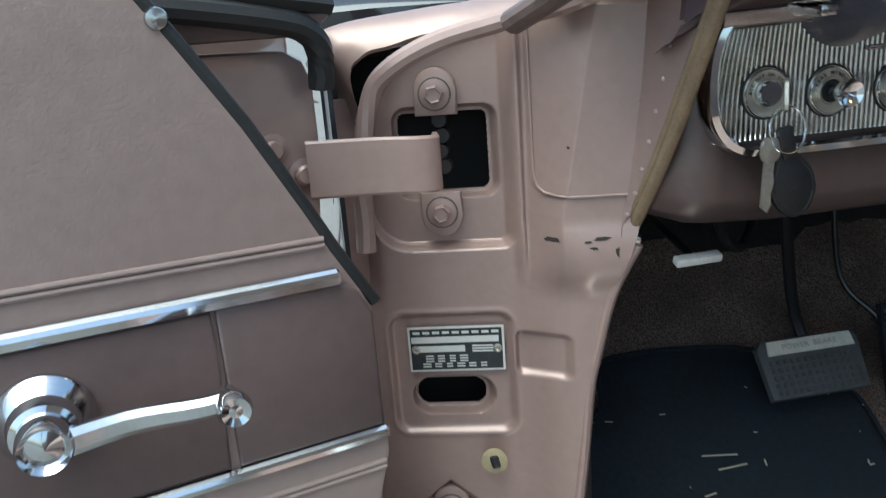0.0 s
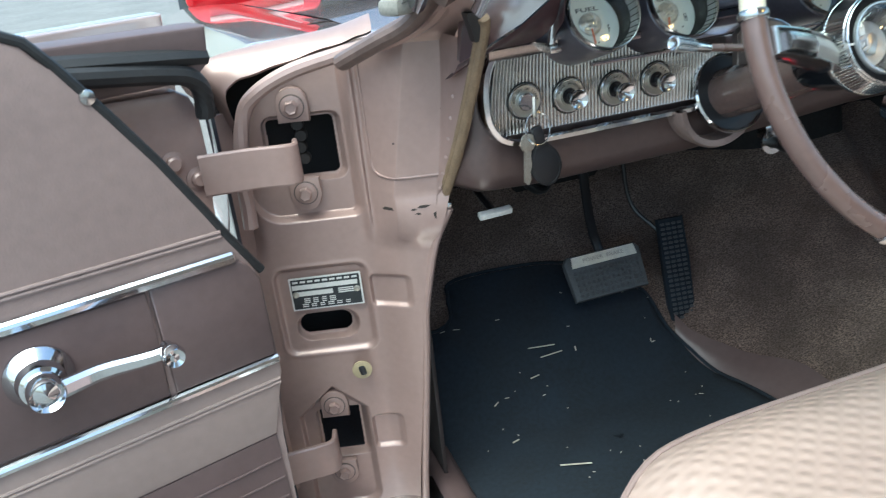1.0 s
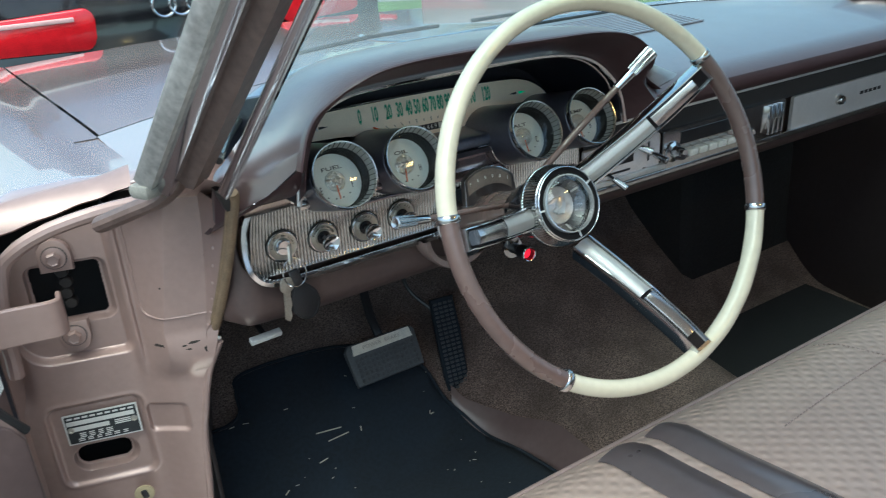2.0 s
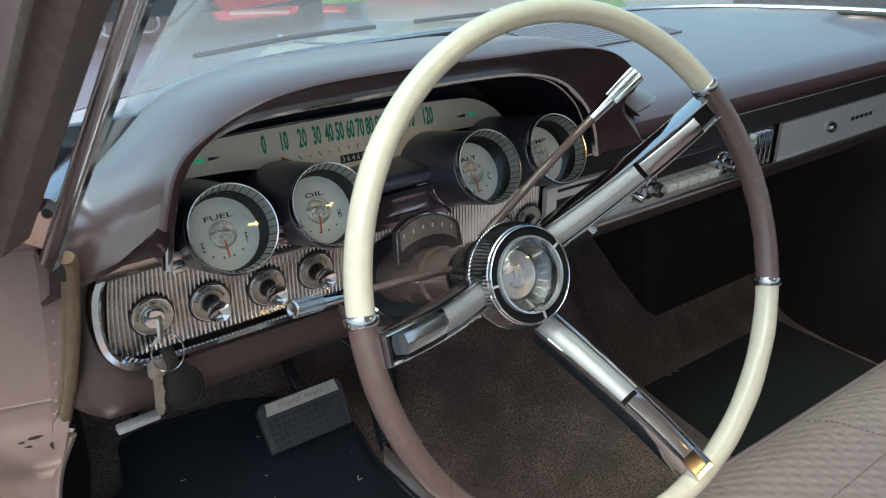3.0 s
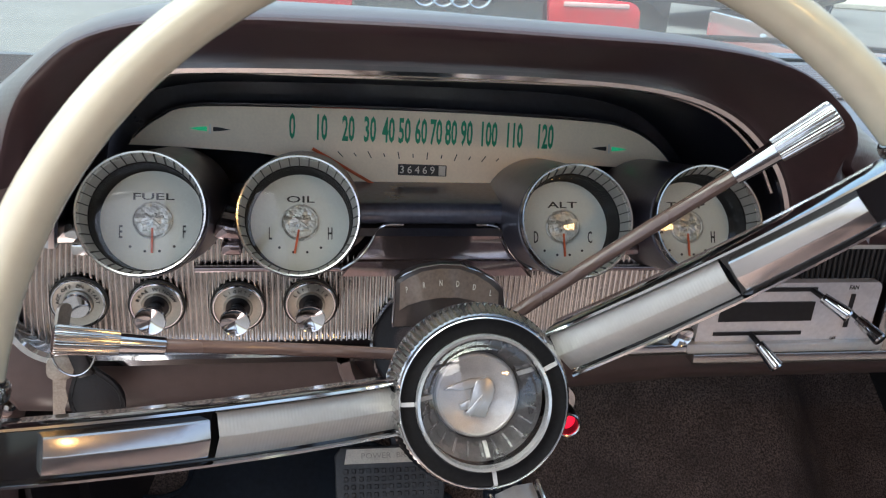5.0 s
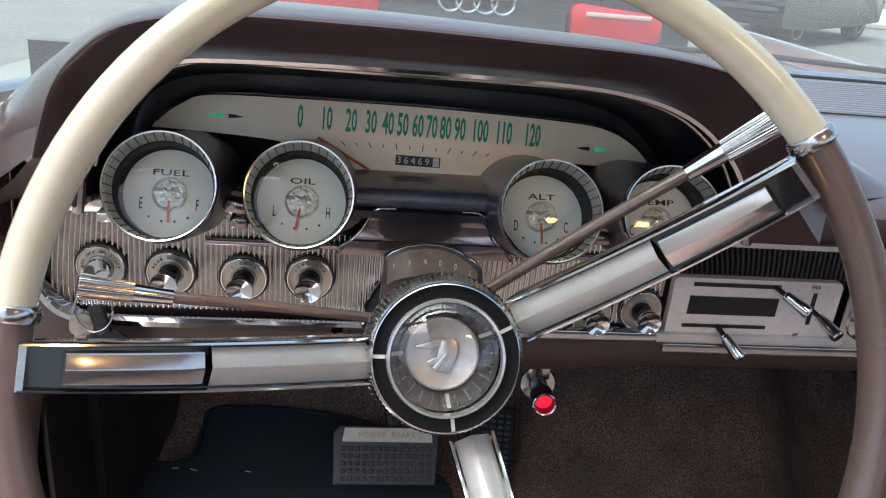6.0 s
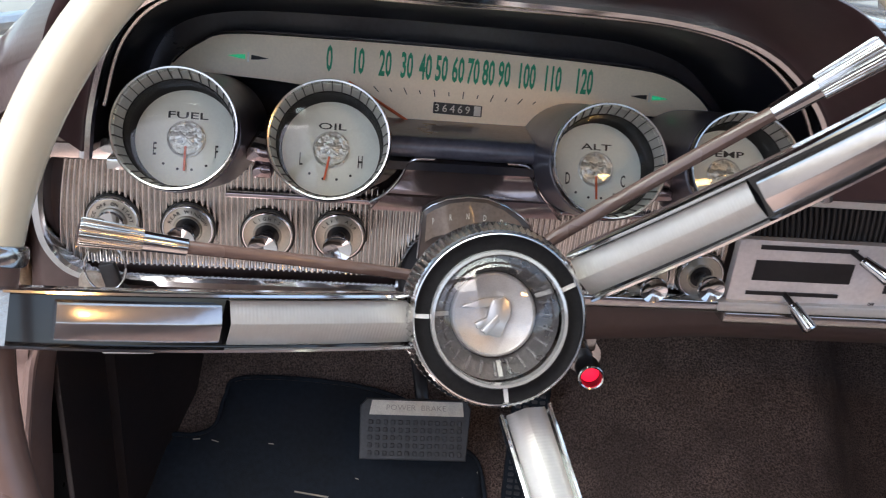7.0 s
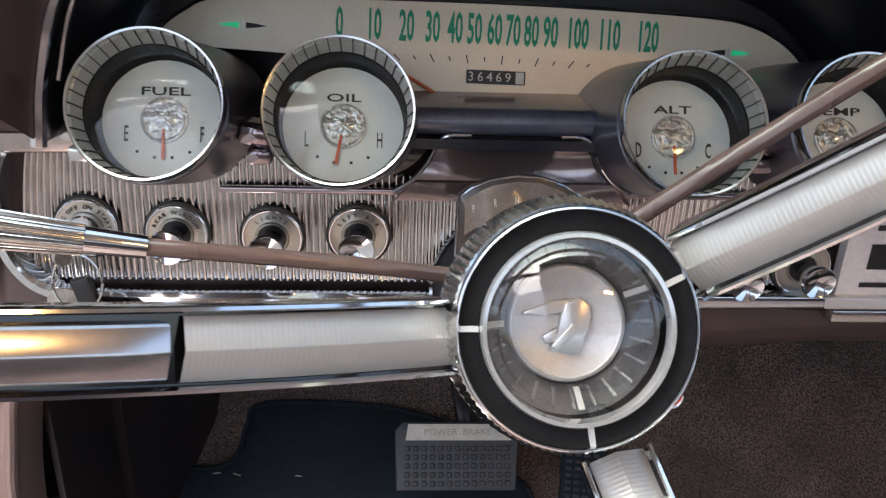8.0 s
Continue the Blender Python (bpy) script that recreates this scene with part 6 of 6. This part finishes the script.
# kick panel at the left of the footwell
bm = bmesh.new()
loft(bm, [[(0.112, y, 0.20), (0.138 + 0.066 * smoothstep(0.68, 0.90, y), y, 0.20), (0.138 + 0.066 * smoothstep(0.68, 0.90, y), y, 0.72), (0.112, y, 0.72)] for y in (0.70, 0.73, 0.78, 0.84, 0.90, 1.04)])
solid("wall_kick_panel", bm, material("dark_kick_panel_vinyl", (0.035, 0.026, 0.025), 0.5, 0, 0.15, 12, 0.2, 300), "dark brown vinyl kick panel in the footwell", "kick panel", kind="structure")

# the inner side of the cowl, from the hinge pillar to the firewall
bm = bmesh.new()
box(bm, (0.006, 0.47, 0.645), pose(0.126, 0.815, 0.5225), 0.001)
solid("wall_cowl_side", bm, bpy.data.materials["dark_kick_panel_vinyl"], "dark inner cowl side behind the hinge pillar", "cowl side", kind="structure")

# ---- rocker and sill ----
bm = bmesh.new()
loft(bm, [[(-0.06, y, 0.18), (-0.06, y, 0.235), (-0.045, y, 0.25), (0.075, y, 0.255), (0.10, y, 0.245), (0.10, y, 0.18)] for y in (-0.9, 0.2, 0.56)])
solid("sill", bm, PAINT, "rose-beige painted door sill", "door sill", kind="structure")
bm = bmesh.new()
loft(bm, [[(0.02, y, 0.256), (0.02, y, 0.260), (0.05, y, 0.264), (0.085, y, 0.266), (0.108, y, 0.262), (0.114, y, 0.236)] for y in (-0.9, 0.2, 0.588)])
solid("scuff_plate", bm, CHROME_OLD, "bright ribbed metal scuff plate on the sill", "scuff plate")

# ---- bench seat ----


def seat_top(x, y):
    fx = smoothstep(0.155, 0.24, x) * (1 - smoothstep(1.46, 1.55, x))
    fy = smoothstep(0.26, 0.17, y)
    crown = 0.035 * smoothstep(0.23, -0.1, y)
    return 0.505 + 0.045 * (0.35 + 0.65 * fx) * (0.3 + 0.7 * fy) + crown * fx


seat = thing("bench_seat", (0.85, -0.1, 0.24), "pale rose vinyl bench seat with an embossed pattern and dark bands", "bench seat")
bm = bmesh.new()
rows = []
for j in range(41):
    t = j / 40
    row = []
    for i in range(81):
        s = i / 80
        x = 0.165 + 1.385 * s
        corner = 0.055 * math.exp(-(x - 0.165) / 0.05) + 0.055 * math.exp(-(1.55 - x) / 0.05)
        y = (0.228 - corner) * (1 - t) + (-0.45) * t
        row.append((x, y, seat_top(x, y + corner * (1 - t))))
    rows.append(row)
front = [[(x, y + 0.004, z - 0.012) for x, y, z in rows[0]], [(x, y + 0.002, z - 0.06) for x, y, z in rows[0]], [(x, y - 0.05, 0.27) for x, y, z in rows[0]]]
loft(bm, front[::-1] + rows, closed=False)
part("cushion", bm, SEAT, seat, smooth=60)
bm = bmesh.new()
left = []
for j in range(41):
    x, y, z = rows[j][0]
    left.append([(x, y, z), (x - 0.006, y, z - 0.02), (x - 0.002, y, z - 0.08), (x + 0.02, y, 0.27)])
loft(bm, left, closed=False)
part("side", bm, VINYL_DOOR, seat, smooth=60)
bm = bmesh.new()
tube(bm, [Vector(rows[j][0]) for j in range(40, 0, -1)] + [Vector(p) for p in rows[0]], 0.0038, 8)
part("piping", bm, VINYL_DOOR, seat, "rose piping along the edge")
for x0, x1 in ((0.492, 0.554), (0.570, 0.620)):
    bm = bmesh.new()
    rr = []
    for j in range(25):
        y = 0.205 - 0.60 * j / 24
        sk = 0.01 * (0.205 - y)
        rr.append([(x0 + (x1 - x0) * k / 6 + sk, y, seat_top(x0, y) + 0.002 + 0.008 * math.sin(math.pi * k / 6)) for k in range(7)])
    loft(bm, rr, closed=False)
    part("band", bm, SEAT_BAND, seat, "smooth slate-brown vinyl band", smooth=80)

for pts in (((0.700, 0.100), (0.80, 0.108), (0.95, 0.112), (1.5, 0.112)), ((0.93, 0.215), (0.95, 0.112)), ((0.93, 0.112), (0.98, -0.02), (1.0, -0.2))):
    bm = bmesh.new()
    for (xa, ya), (xb, yb) in zip(pts, pts[1:]):
        n = max(2, int(math.hypot(xb - xa, yb - ya) / 0.0065))
        for k in range(n):
            x, y = xa + (xb - xa) * (k + 0.5) / n, ya + (yb - ya) * (k + 0.5) / n
            box(bm, (0.0042, 0.0013, 0.0012), pose(x, y, seat_top(x, y) + 0.0004, 0, 0, math.degrees(math.atan2(yb - ya, xb - xa))))
    tagged(part("stitching", bm, VINYL_DOOR, seat, "dark thread of a stitched seam"), kind="stuff")

# ---- windscreen pillar, screen, roof ----
pil = thing("wall_windscreen_pillar", (0.12, 0.40, 0.93), "brown painted windscreen pillar with chrome and rubber channels", "windscreen pillar", kind="structure")
TOP = Vector((0.245, -0.03, 1.40))


def strip(bm, a, b, w, d, off=(0, 0, 0), twist=0.0):
    a, b = Vector(a) + Vector(off), Vector(b) + Vector(off)
    u = (b - a).normalized()
    s = Vector((0.75, 0.66, 0.0))
    s = (s - u * s.dot(u)).normalized()
    n = u.cross(s)
    if twist:
        s, n = Matrix.Rotation(radians(twist), 3, u) @ s, Matrix.Rotation(radians(twist), 3, u) @ n
    loft(bm, [[p + s * (sx * w / 2) + n * (sn * d / 2) for sx, sn in ((-1, -0.6), (-0.8, -1), (0.8, -1), (1, -0.6), (1, 0.6), (0.8, 1), (-0.8, 1), (-1, 0.6))] for p in (a, b)])


bm = bmesh.new()
strip(bm, (0.126, 0.402, 0.945), TOP + Vector((-0.004, 0, 0)), 0.030, 0.032)
part("post", bm, material("worn_brown_post_paint", (0.115, 0.078, 0.067), 0.42, 0, 0.3, 14, 0.15, 60), pil)
bm = bmesh.new()
rows = []
for k in range(9):
    f = k / 8
    row = []
    for i in range(9):
        g = i / 8
        a = on_pillar(0.088 + 0.084 * g, 0.880, -0.004)
        b = Vector((0.100 + 0.056 * g, 0.408 - 0.035 * g, 0.930 + 0.012 * math.sin(math.pi * g)))
        p = a.lerp(b, f)
        p.y += 0.030 * math.sin(math.pi * f) * (1 - f)
        row.append(p)
    rows.append(row)
loft(bm, rows, closed=False)
part("cowl_side", bm, PAINT, pil, "painted sheet rising to the post", smooth=70)
bm = bmesh.new()
tube(bm, smooth_path([(0.050, 0.506, 0.878), (0.080, 0.460, 0.901), (0.106, 0.428, 0.920), (0.124, 0.402, 0.950), (0.138, 0.366, 1.0), (0.158, 0.300, 1.07)], 8), 0.0125, 12, 0.75)
part("post_flange", bm, bpy.data.materials["worn_brown_post_paint"], pil, "brown folded flange at the post's foot")
bm = bmesh.new()
lathe(bm, [(0, 0), (0.008, 0), (0.008, 0.004), (0.005, 0.007), (0, 0.007)], frame_of((0.108, 0.388, 0.950), (-0.4, -1, 0.1)) @ Matrix.Diagonal((0.7, 0.7, 0.7, 1)), 12)
part("screw", bm, CHROME_OLD, pil)
bm = bmesh.new()
strip(bm, (0.097, 0.402, 0.938), TOP + Vector((-0.030, -0.010, 0.015)), 0.010, 0.026)
part("chrome_channel", bm, CHROME, pil)
bm = bmesh.new()
strip(bm, (0.085, 0.404, 0.944), TOP + Vector((-0.042, -0.008, 0.02)), 0.013, 0.02)
part("rubber_channel", bm, material("dulled_stainless", (0.50, 0.495, 0.475), 0.36, 0.65, 0.30, 14, 0.1, 120), pil, "dulled stainless outer channel")
bm = bmesh.new()
strip(bm, (0.149, 0.374, 0.925), TOP + Vector((0.014, -0.02, 0.0)), 0.0075, 0.012)
part("inner_trim", bm, CHROME, pil, "chrome strip inside the pillar")
bm = bmesh.new()
loft(bm, [[(0.156 - 0.4 * (z - 0.9), y0, z), (0.168 - 0.4 * (z - 0.9), y0 - 0.001, z), (0.169 - 0.4 * (z - 0.9), y0 + 0.014, z), (0.156 - 0.4 * (z - 0.9), y0 + 0.014, z)] for y0, z in ((0.410, 0.893), (0.404, 0.905), (0.398, 0.922))])
part("post_boot", bm, GASKET, pil, "black rubber boot at the trim's foot")
bm = bmesh.new()
box(bm, (0.026, 0.026, 0.015), pose(0.086, 0.408, 0.936, 0, 0, 30), 0.005)
part("foot_block", bm, material("pale_foot_rubber", (0.22, 0.21, 0.185), 0.6, 0, 0.2, 40), pil)

bm = bmesh.new()
rows = []
for j in range(13):
    f = j / 12
    row = []
    for i in range(33):
        s = i / 32
        x = 0.178 + 1.364 * s
        bow = 1 - (2 * s - 1) ** 4
        row.append((0.86 + (x - 0.86) * (1 - 0.22 * f), 0.42 + 0.42 * bow * (1 - 0.55 * f) - 0.44 * f, 0.945 + 0.455 * f))
    rows.append(row)
loft(bm, rows, closed=False)
solid("windscreen", bm, TINTED, "faintly tinted curved windscreen", "windscreen", kind="structure", smooth=80)
base_line = [Vector((0.86 + (k / 40 * 1.40 - 0.70), screen_y(0.86 + (k / 40 * 1.40 - 0.70)) - 0.008, 0.951)) for k in range(41)]
bm = bmesh.new()
tube(bm, base_line, 0.009, 8, 0.5)
gask = solid("windscreen_trim", bm, CHROME_OLD, "bright trim along the foot of the windscreen", "windscreen trim", kind="structure")
bm = bmesh.new()
tube(bm, [p + Vector((0, -0.012, -0.004)) for p in base_line], 0.004, 8)
part("rubber_seal", bm, GASKET, gask, "black rubber seal")
bm = bmesh.new()
rows = []
for y in (0.10, -0.02, -0.3, -0.9, -1.6, -1.9):
    rows.append([(x, y, 1.42 + 0.05 * (1 - ((x - 0.86) / 0.62) ** 2)) for x in (0.24, 0.40, 0.6, 0.86, 1.1, 1.3, 1.48)])
rows2 = [[(x, y, z + 0.03) for x, y, z in r] for r in rows]
loft(bm, rows, closed=False)
loft(bm, rows2, closed=False)
solid("ceiling", bm, HEADLINER, "pale headliner under the car roof", "headliner", kind="structure", smooth=60)
dome = thing("dome_lamp", (0.86, -0.42, 1.45), "small warm dome lamp on the headliner", "dome lamp")
bm = bmesh.new()
box(bm, (0.12, 0.07, 0.018), pose(0.86, -0.42, 1.452), 0.006)
part("base", bm, CHROME, dome)
bm = bmesh.new()
box(bm, (0.10, 0.05, 0.016), pose(0.86, -0.42, 1.438), 0.005)
part("lens", bm, glow("warm_lamp_lens", (1.0, 0.56, 0.20), 28.0), dome, "glowing warm lens")
bm = bmesh.new()
box(bm, (1.40, 0.06, 0.75), pose(0.86, -0.75, 0.60, -12, 0, 0), 0.02)
solid("wall_seat_back", bm, VINYL_LIGHT, "rose vinyl seat back closing the cabin", "seat back", kind="structure")
# Far darker than the driver's door vinyl: cabin shade is put into the colour.
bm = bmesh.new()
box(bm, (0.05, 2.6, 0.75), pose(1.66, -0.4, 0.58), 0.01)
solid("wall_far_door", bm, material("shaded_door_vinyl", (0.040, 0.030, 0.030), 0.45, 0, 0.1, 9, 0.1, 300), "far side door panel with the cabin shade in its colour", "door panel", kind="structure")

# ---- fender, bonnet and cowl ----
body = thing("car_body", (0.4, 1.5, 0.5), "rose-beige front fender and bonnet of the car", "car body", kind="structure")


def fender_left(y):
    """The outer edge of the fender, tucked in towards the door."""
    return -0.104 - 0.041 * smoothstep(0.6, 1.4, y)


def bonnet_rear(f):
    """The bonnet's rear edge, bowed forwards in the middle as the screen is."""
    return 0.94 + 0.22 * (1 - (2 * f - 1) ** 2)


def fender_z(x, y):
    z = 0.888 - 0.062 * (y - 0.65)
    z -= 0.02 * smoothstep(-0.04, -0.10, x) + 0.20 * smoothstep(-0.098, -0.14, x)
    z -= 0.006 * smoothstep(0.03, 0.10, x)
    return z


bm = bmesh.new()
rows = []
for j in range(31):
    y = 0.62 + 1.75 * j / 30
    left = fender_left(y)
    wide = 0.117 + 0.010 * math.cos((y - 0.7) * 1.6) - left
    rows.append([(left + wide * i / 32, y, fender_z(left + wide * i / 32 - (left + 0.145) * (1 - i / 32), y)) for i in range(33)])
loft(bm, [[(x, y - 0.004, z - 0.010) for x, y, z in rows[0]], [(x, y - 0.003, z - 0.003) for x, y, z in rows[0]]] + rows, closed=False)
part("fender", bm, PAINT_OUT, body, smooth=50)
# Black sheet added behind the fender edge, so the gap's shade is in its colour.
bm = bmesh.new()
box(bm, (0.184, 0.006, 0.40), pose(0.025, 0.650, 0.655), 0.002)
part("gap_shade_sheet", bm, material("black_gap_shade", (0.012, 0.011, 0.011), 0.85), body, "black sheet added as the shade behind the gap")
bm = bmesh.new()
rows = []
for j in range(25):
    row = []
    for i in range(25):
        y = bonnet_rear(i / 24) + (2.34 - bonnet_rear(i / 24)) * j / 24
        row.append((0.132 + 0.010 * math.cos((y - 0.7) * 1.6) - 0.010 + 1.47 * i / 24, y, fender_z(0.12, y) + 0.001 + 0.02 * math.sin(math.pi * i / 24)))
    rows.append(row)
loft(bm, [[(x, y, z - 0.03) for x, y, z in rows[0]]] + rows, closed=False)
part("bonnet", bm, PAINT_OUT, body, smooth=50)
bm = bmesh.new()
rows = [[(0.125 + 1.49 * i / 20, 0.56 + f * (bonnet_rear(i / 20) - 0.567), 0.885 + 0.02 * math.sin(math.pi * i / 20) + dz - 0.062 * f * (bonnet_rear(i / 20) - 0.94)) for i in range(21)] for f, dz in ((0.0, -0.005), (0.38, -0.010), (1.0, -0.018), (1.003, -0.11))]
loft(bm, rows, closed=False)
part("cowl", bm, PAINT_OUT, body, smooth=50)
bm = bmesh.new()
tube(bm, [(0.126 + 1.48 * i / 24, bonnet_rear(i / 24) - 0.0035, fender_z(0.12, bonnet_rear(i / 24)) + 0.02 * math.sin(math.pi * i / 24)) for i in range(25)], 0.0034, 6)
part("bonnet_gap", bm, GASKET, body, "dark gap behind the bonnet")
# edge of the fender by the door gap and its torn seam
upper = smooth_path([(-0.064, 0.606, 0.808), (-0.080, 0.610, 0.846), (-0.091, 0.614, 0.874), (-0.070, 0.617, 0.886), (0.0, 0.618, 0.8935), (0.065, 0.612, 0.899), (0.105, 0.598, 0.910)], 8)
lower = smooth_path([(-0.058, 0.592, 0.800), (-0.066, 0.591, 0.832), (-0.064, 0.589, 0.853), (-0.044, 0.587, 0.864), (0.006, 0.582, 0.875), (0.062, 0.572, 0.886), (0.096, 0.556, 0.898)], 8)
rows = []
for k, (a, b) in enumerate(zip(upper, lower)):
    w = Vector((0, 0, 0.0007 * math.sin(0.9 * k) + 0.0006 * math.sin(0.37 * k)))
    rows.append([a, a.lerp(b, 0.25) + Vector((0, -0.002, 0.004)), a.lerp(b, 0.7) + Vector((0, -0.003, 0.003)), b + w, b + w + Vector((0, 0.004, -0.003)), a + Vector((0, 0.004, -0.008))])
bm = bmesh.new()
loft(bm, rows)
part("fender_edge", bm, PAINT, body, "uneven rolled edge of the fender", smooth=60)
bm = bmesh.new()
loft(bm, [[(x0 + 0.006, y, 0.30), (x0, y, 0.60), (x0 + 0.002, y, 0.76), (x0 + 0.004, y, fz)] for y, x0, fz in ((0.606, -0.086, 0.83), (0.75, -0.094, 0.81), (0.95, -0.108, 0.79), (1.2, -0.122, 0.78), (2.5, -0.140, 0.70))], closed=False)
part("fender_side", bm, PAINT_OUT, body, smooth=60)
bm = bmesh.new()
loft(bm, [[(-0.0865, 0.602, z), (-0.082, 0.600, z), (-0.066, 0.612, z), (-0.066, 0.616, z), (-0.0845, 0.607, z)] for z in (0.30, 0.6, 0.825)])
part("rear_flange", bm, PAINT, body, "folded rear flange of the fender")
bm = bmesh.new()
tube(bm, smooth_path([(-0.070, 0.568, 0.70), (-0.066, 0.572, 0.77), (-0.054, 0.574, 0.824), (-0.036, 0.566, 0.849), (0.003, 0.555, 0.868), (0.055, 0.54, 0.880), (0.105, 0.505, 0.893), (0.135, 0.46, 0.915), (0.14, 0.42, 0.935)], 8), 0.0085, 10)
part("pillar_flange", bm, PAINT, pillar, "rolled flange along the pillar shoulder")

bm = bmesh.new()
loft(bm, [[(x, y, 1.462 + 0.05 * (1 - ((x - 0.86) / 0.66) ** 2)) for x in (0.22, 0.40, 0.6, 0.86, 1.1, 1.3, 1.50)] for y in (0.12, -0.02, -0.3, -0.9, -1.6, -1.93)], closed=False)
part("roof", bm, PAINT_OUT, body, "painted steel roof", smooth=60)
for a, b in (((1.60, 0.43, 0.90), (1.475, -0.03, 1.44)), ((1.60, -2.10, 0.95), (1.475, -1.85, 1.46)), ((0.12, -2.10, 0.95), (0.245, -1.85, 1.46))):
    bm = bmesh.new()
    tube(bm, [a, b], 0.03, 10)
    part("roof_post", bm, PAINT_OUT, body)
bm = bmesh.new()
box(bm, (0.03, 2.4, 0.55), pose(1.70, 1.35, 0.58), 0.01)
part("fender_side", bm, PAINT_OUT, body)
bm = bmesh.new()
box(bm, (1.62, 0.9, 0.55), pose(0.87, -2.55, 0.66), 0.06)
part("boot", bm, PAINT_OUT, body, "plain painted boot")


def wiper(a, b, foot):
    w = thing("wiper", foot, "black windscreen wiper resting at the glass base", "wiper", "wipers")
    bm = bmesh.new()
    tube(bm, [a, (Vector(a) + Vector(b)) / 2 + Vector((0, 0.004, 0.003)), b], 0.0035, 8)
    part("blade", bm, GASKET, w)
    bm = bmesh.new()
    tube(bm, smooth_path([foot, (Vector(foot) + Vector(a)) / 2 + Vector((0, 0, 0.012)), (Vector(a) * 0.55 + Vector(b) * 0.45) + Vector((0, 0.004, 0.008))], 6), 0.004, 8, 0.6)
    part("arm", bm, CHROME_OLD, w)


wiper((0.77, 0.845, 0.968), (1.10, 0.83, 0.962), (1.16, 0.90, 0.925))
wiper((0.42, 0.83, 0.962), (0.70, 0.845, 0.968), (0.76, 0.90, 0.925))

# ---- parked cars ----


def parked_car(name, x, y, paint, label, lamps=True, yaw=0.0):
    t = thing(name, label=label, category="parked car", m=pose(x, y, 0, 0, 0, yaw))
    w = 0.93
    prof = [(0.0, 0.30), (-0.02, 0.45), (-0.04, 0.60), (0.00, 0.70), (-0.01, 0.92), (0.08, 1.00), (0.55, 1.02), (1.15, 1.38), (1.9, 1.46), (2.7, 1.40), (3.4, 1.02), (4.3, 0.90), (4.6, 0.60), (4.55, 0.28), (3.0, 0.24), (1.0, 0.24)]
    bm = bmesh.new()
    rings = []
    for s, k in ((-1, 0.93), (-0.97, 0.99), (-0.75, 1.0), (0, 1.0), (0.75, 1.0), (0.97, 0.99), (1, 0.93)):
        row = []
        for py, pz in prof:
            nar = 0.72 if pz > 1.1 else 1.0
            row.append((s * w * nar, py + (0.10 * abs(s) ** 4 if py < 1 else -0.2 * abs(s) ** 4 if py > 4 else 0), 0.28 + (pz - 0.28) * k))
        rings.append(row)
    loft(bm, rings)
    part("body", bm, paint, t, smooth=40)
    bm = bmesh.new()
    prism(bm, [(-0.60, 0.0), (0.60, 0.0), (0.52, 0.42), (-0.52, 0.42)], 0.004, frame_of((0, 0.64, 1.055), (0, -0.36, 0.6)))
    part("rear_window", bm, DARK_GLASS, t)
    for s in (-1, 1):
        bm = bmesh.new()
        inner, outer = 0.385, 0.90 if s < 0 else 0.76
        mid, wide = (inner + outer) / 2, outer - inner
        out = [(s * (mid + u - 0.10 * v), v * (1 - 0.25 * (u > 0.05))) for u, v in rounded(wide, 0.16, 0.045)]
        prism(bm, out if s > 0 else out[::-1], 0.035, frame_of((0, 0.012, 0.768), (0, -1, 0)), 0.008)
        lamp = part("tail_lamp", bm, RED_LENS, t, "red tail lamp")
        bm = bmesh.new()
        box(bm, (wide * 0.72, 0.008, 0.018), pose(s * mid, -0.027, 0.812), 0.004)
        part("lamp_strip", bm, material("pale_lamp_strip", (0.75, 0.45, 0.42), 0.2), lamp)
        for wy in (0.95, 3.7):
            bm = bmesh.new()
            lathe(bm, [(0.20, -0.10), (0.31, -0.10), (0.335, -0.07), (0.335, 0.07), (0.31, 0.10), (0.20, 0.10)], frame_of((s * 0.75, wy, 0.335), (s, 0, 0)), 32)
            whl = part("wheel", bm, GASKET, t, "black tyre")
            bm = bmesh.new()
            lathe(bm, [(0, 0.07), (0.06, 0.08), (0.20, 0.09), (0.215, 0.105), (0.22, 0.09), (0.22, 0.04), (0, 0.04)], frame_of((s * 0.75, wy, 0.335), (s, 0, 0)), 24)
            part("rim", bm, SILVER, whl)
    bm = bmesh.new()
    for i in range(4):
        c = -0.105 + i * 0.07
        tube(bm, [(c + 0.047 * math.cos(a), -0.002, 0.825 + 0.047 * math.sin(a)) for a in [2 * math.pi * k / 28 for k in range(28)]], 0.007, 8, loop=True)
    part("badge", bm, CHROME, t, "plain bright ring badge")
    bm = bmesh.new()
    box(bm, (1.75, 0.08, 0.14), pose(0, 0.0, 0.46), 0.03)
    part("bumper", bm, paint, t)
    bm = bmesh.new()
    box(bm, (0.50, 0.012, 0.11), pose(0, -0.035, 0.62), 0.004)
    part("number_plate", bm, WHITE, t, "pale number plate")
    return t


parked_car("parked_car", 0.89, 3.08, BLACK_CAR, "black parked saloon with red tail lamps")
parked_car("parked_car", 4.9, 10.0, BLACK_CAR, "dark parked car farther up the street", yaw=-48.0)
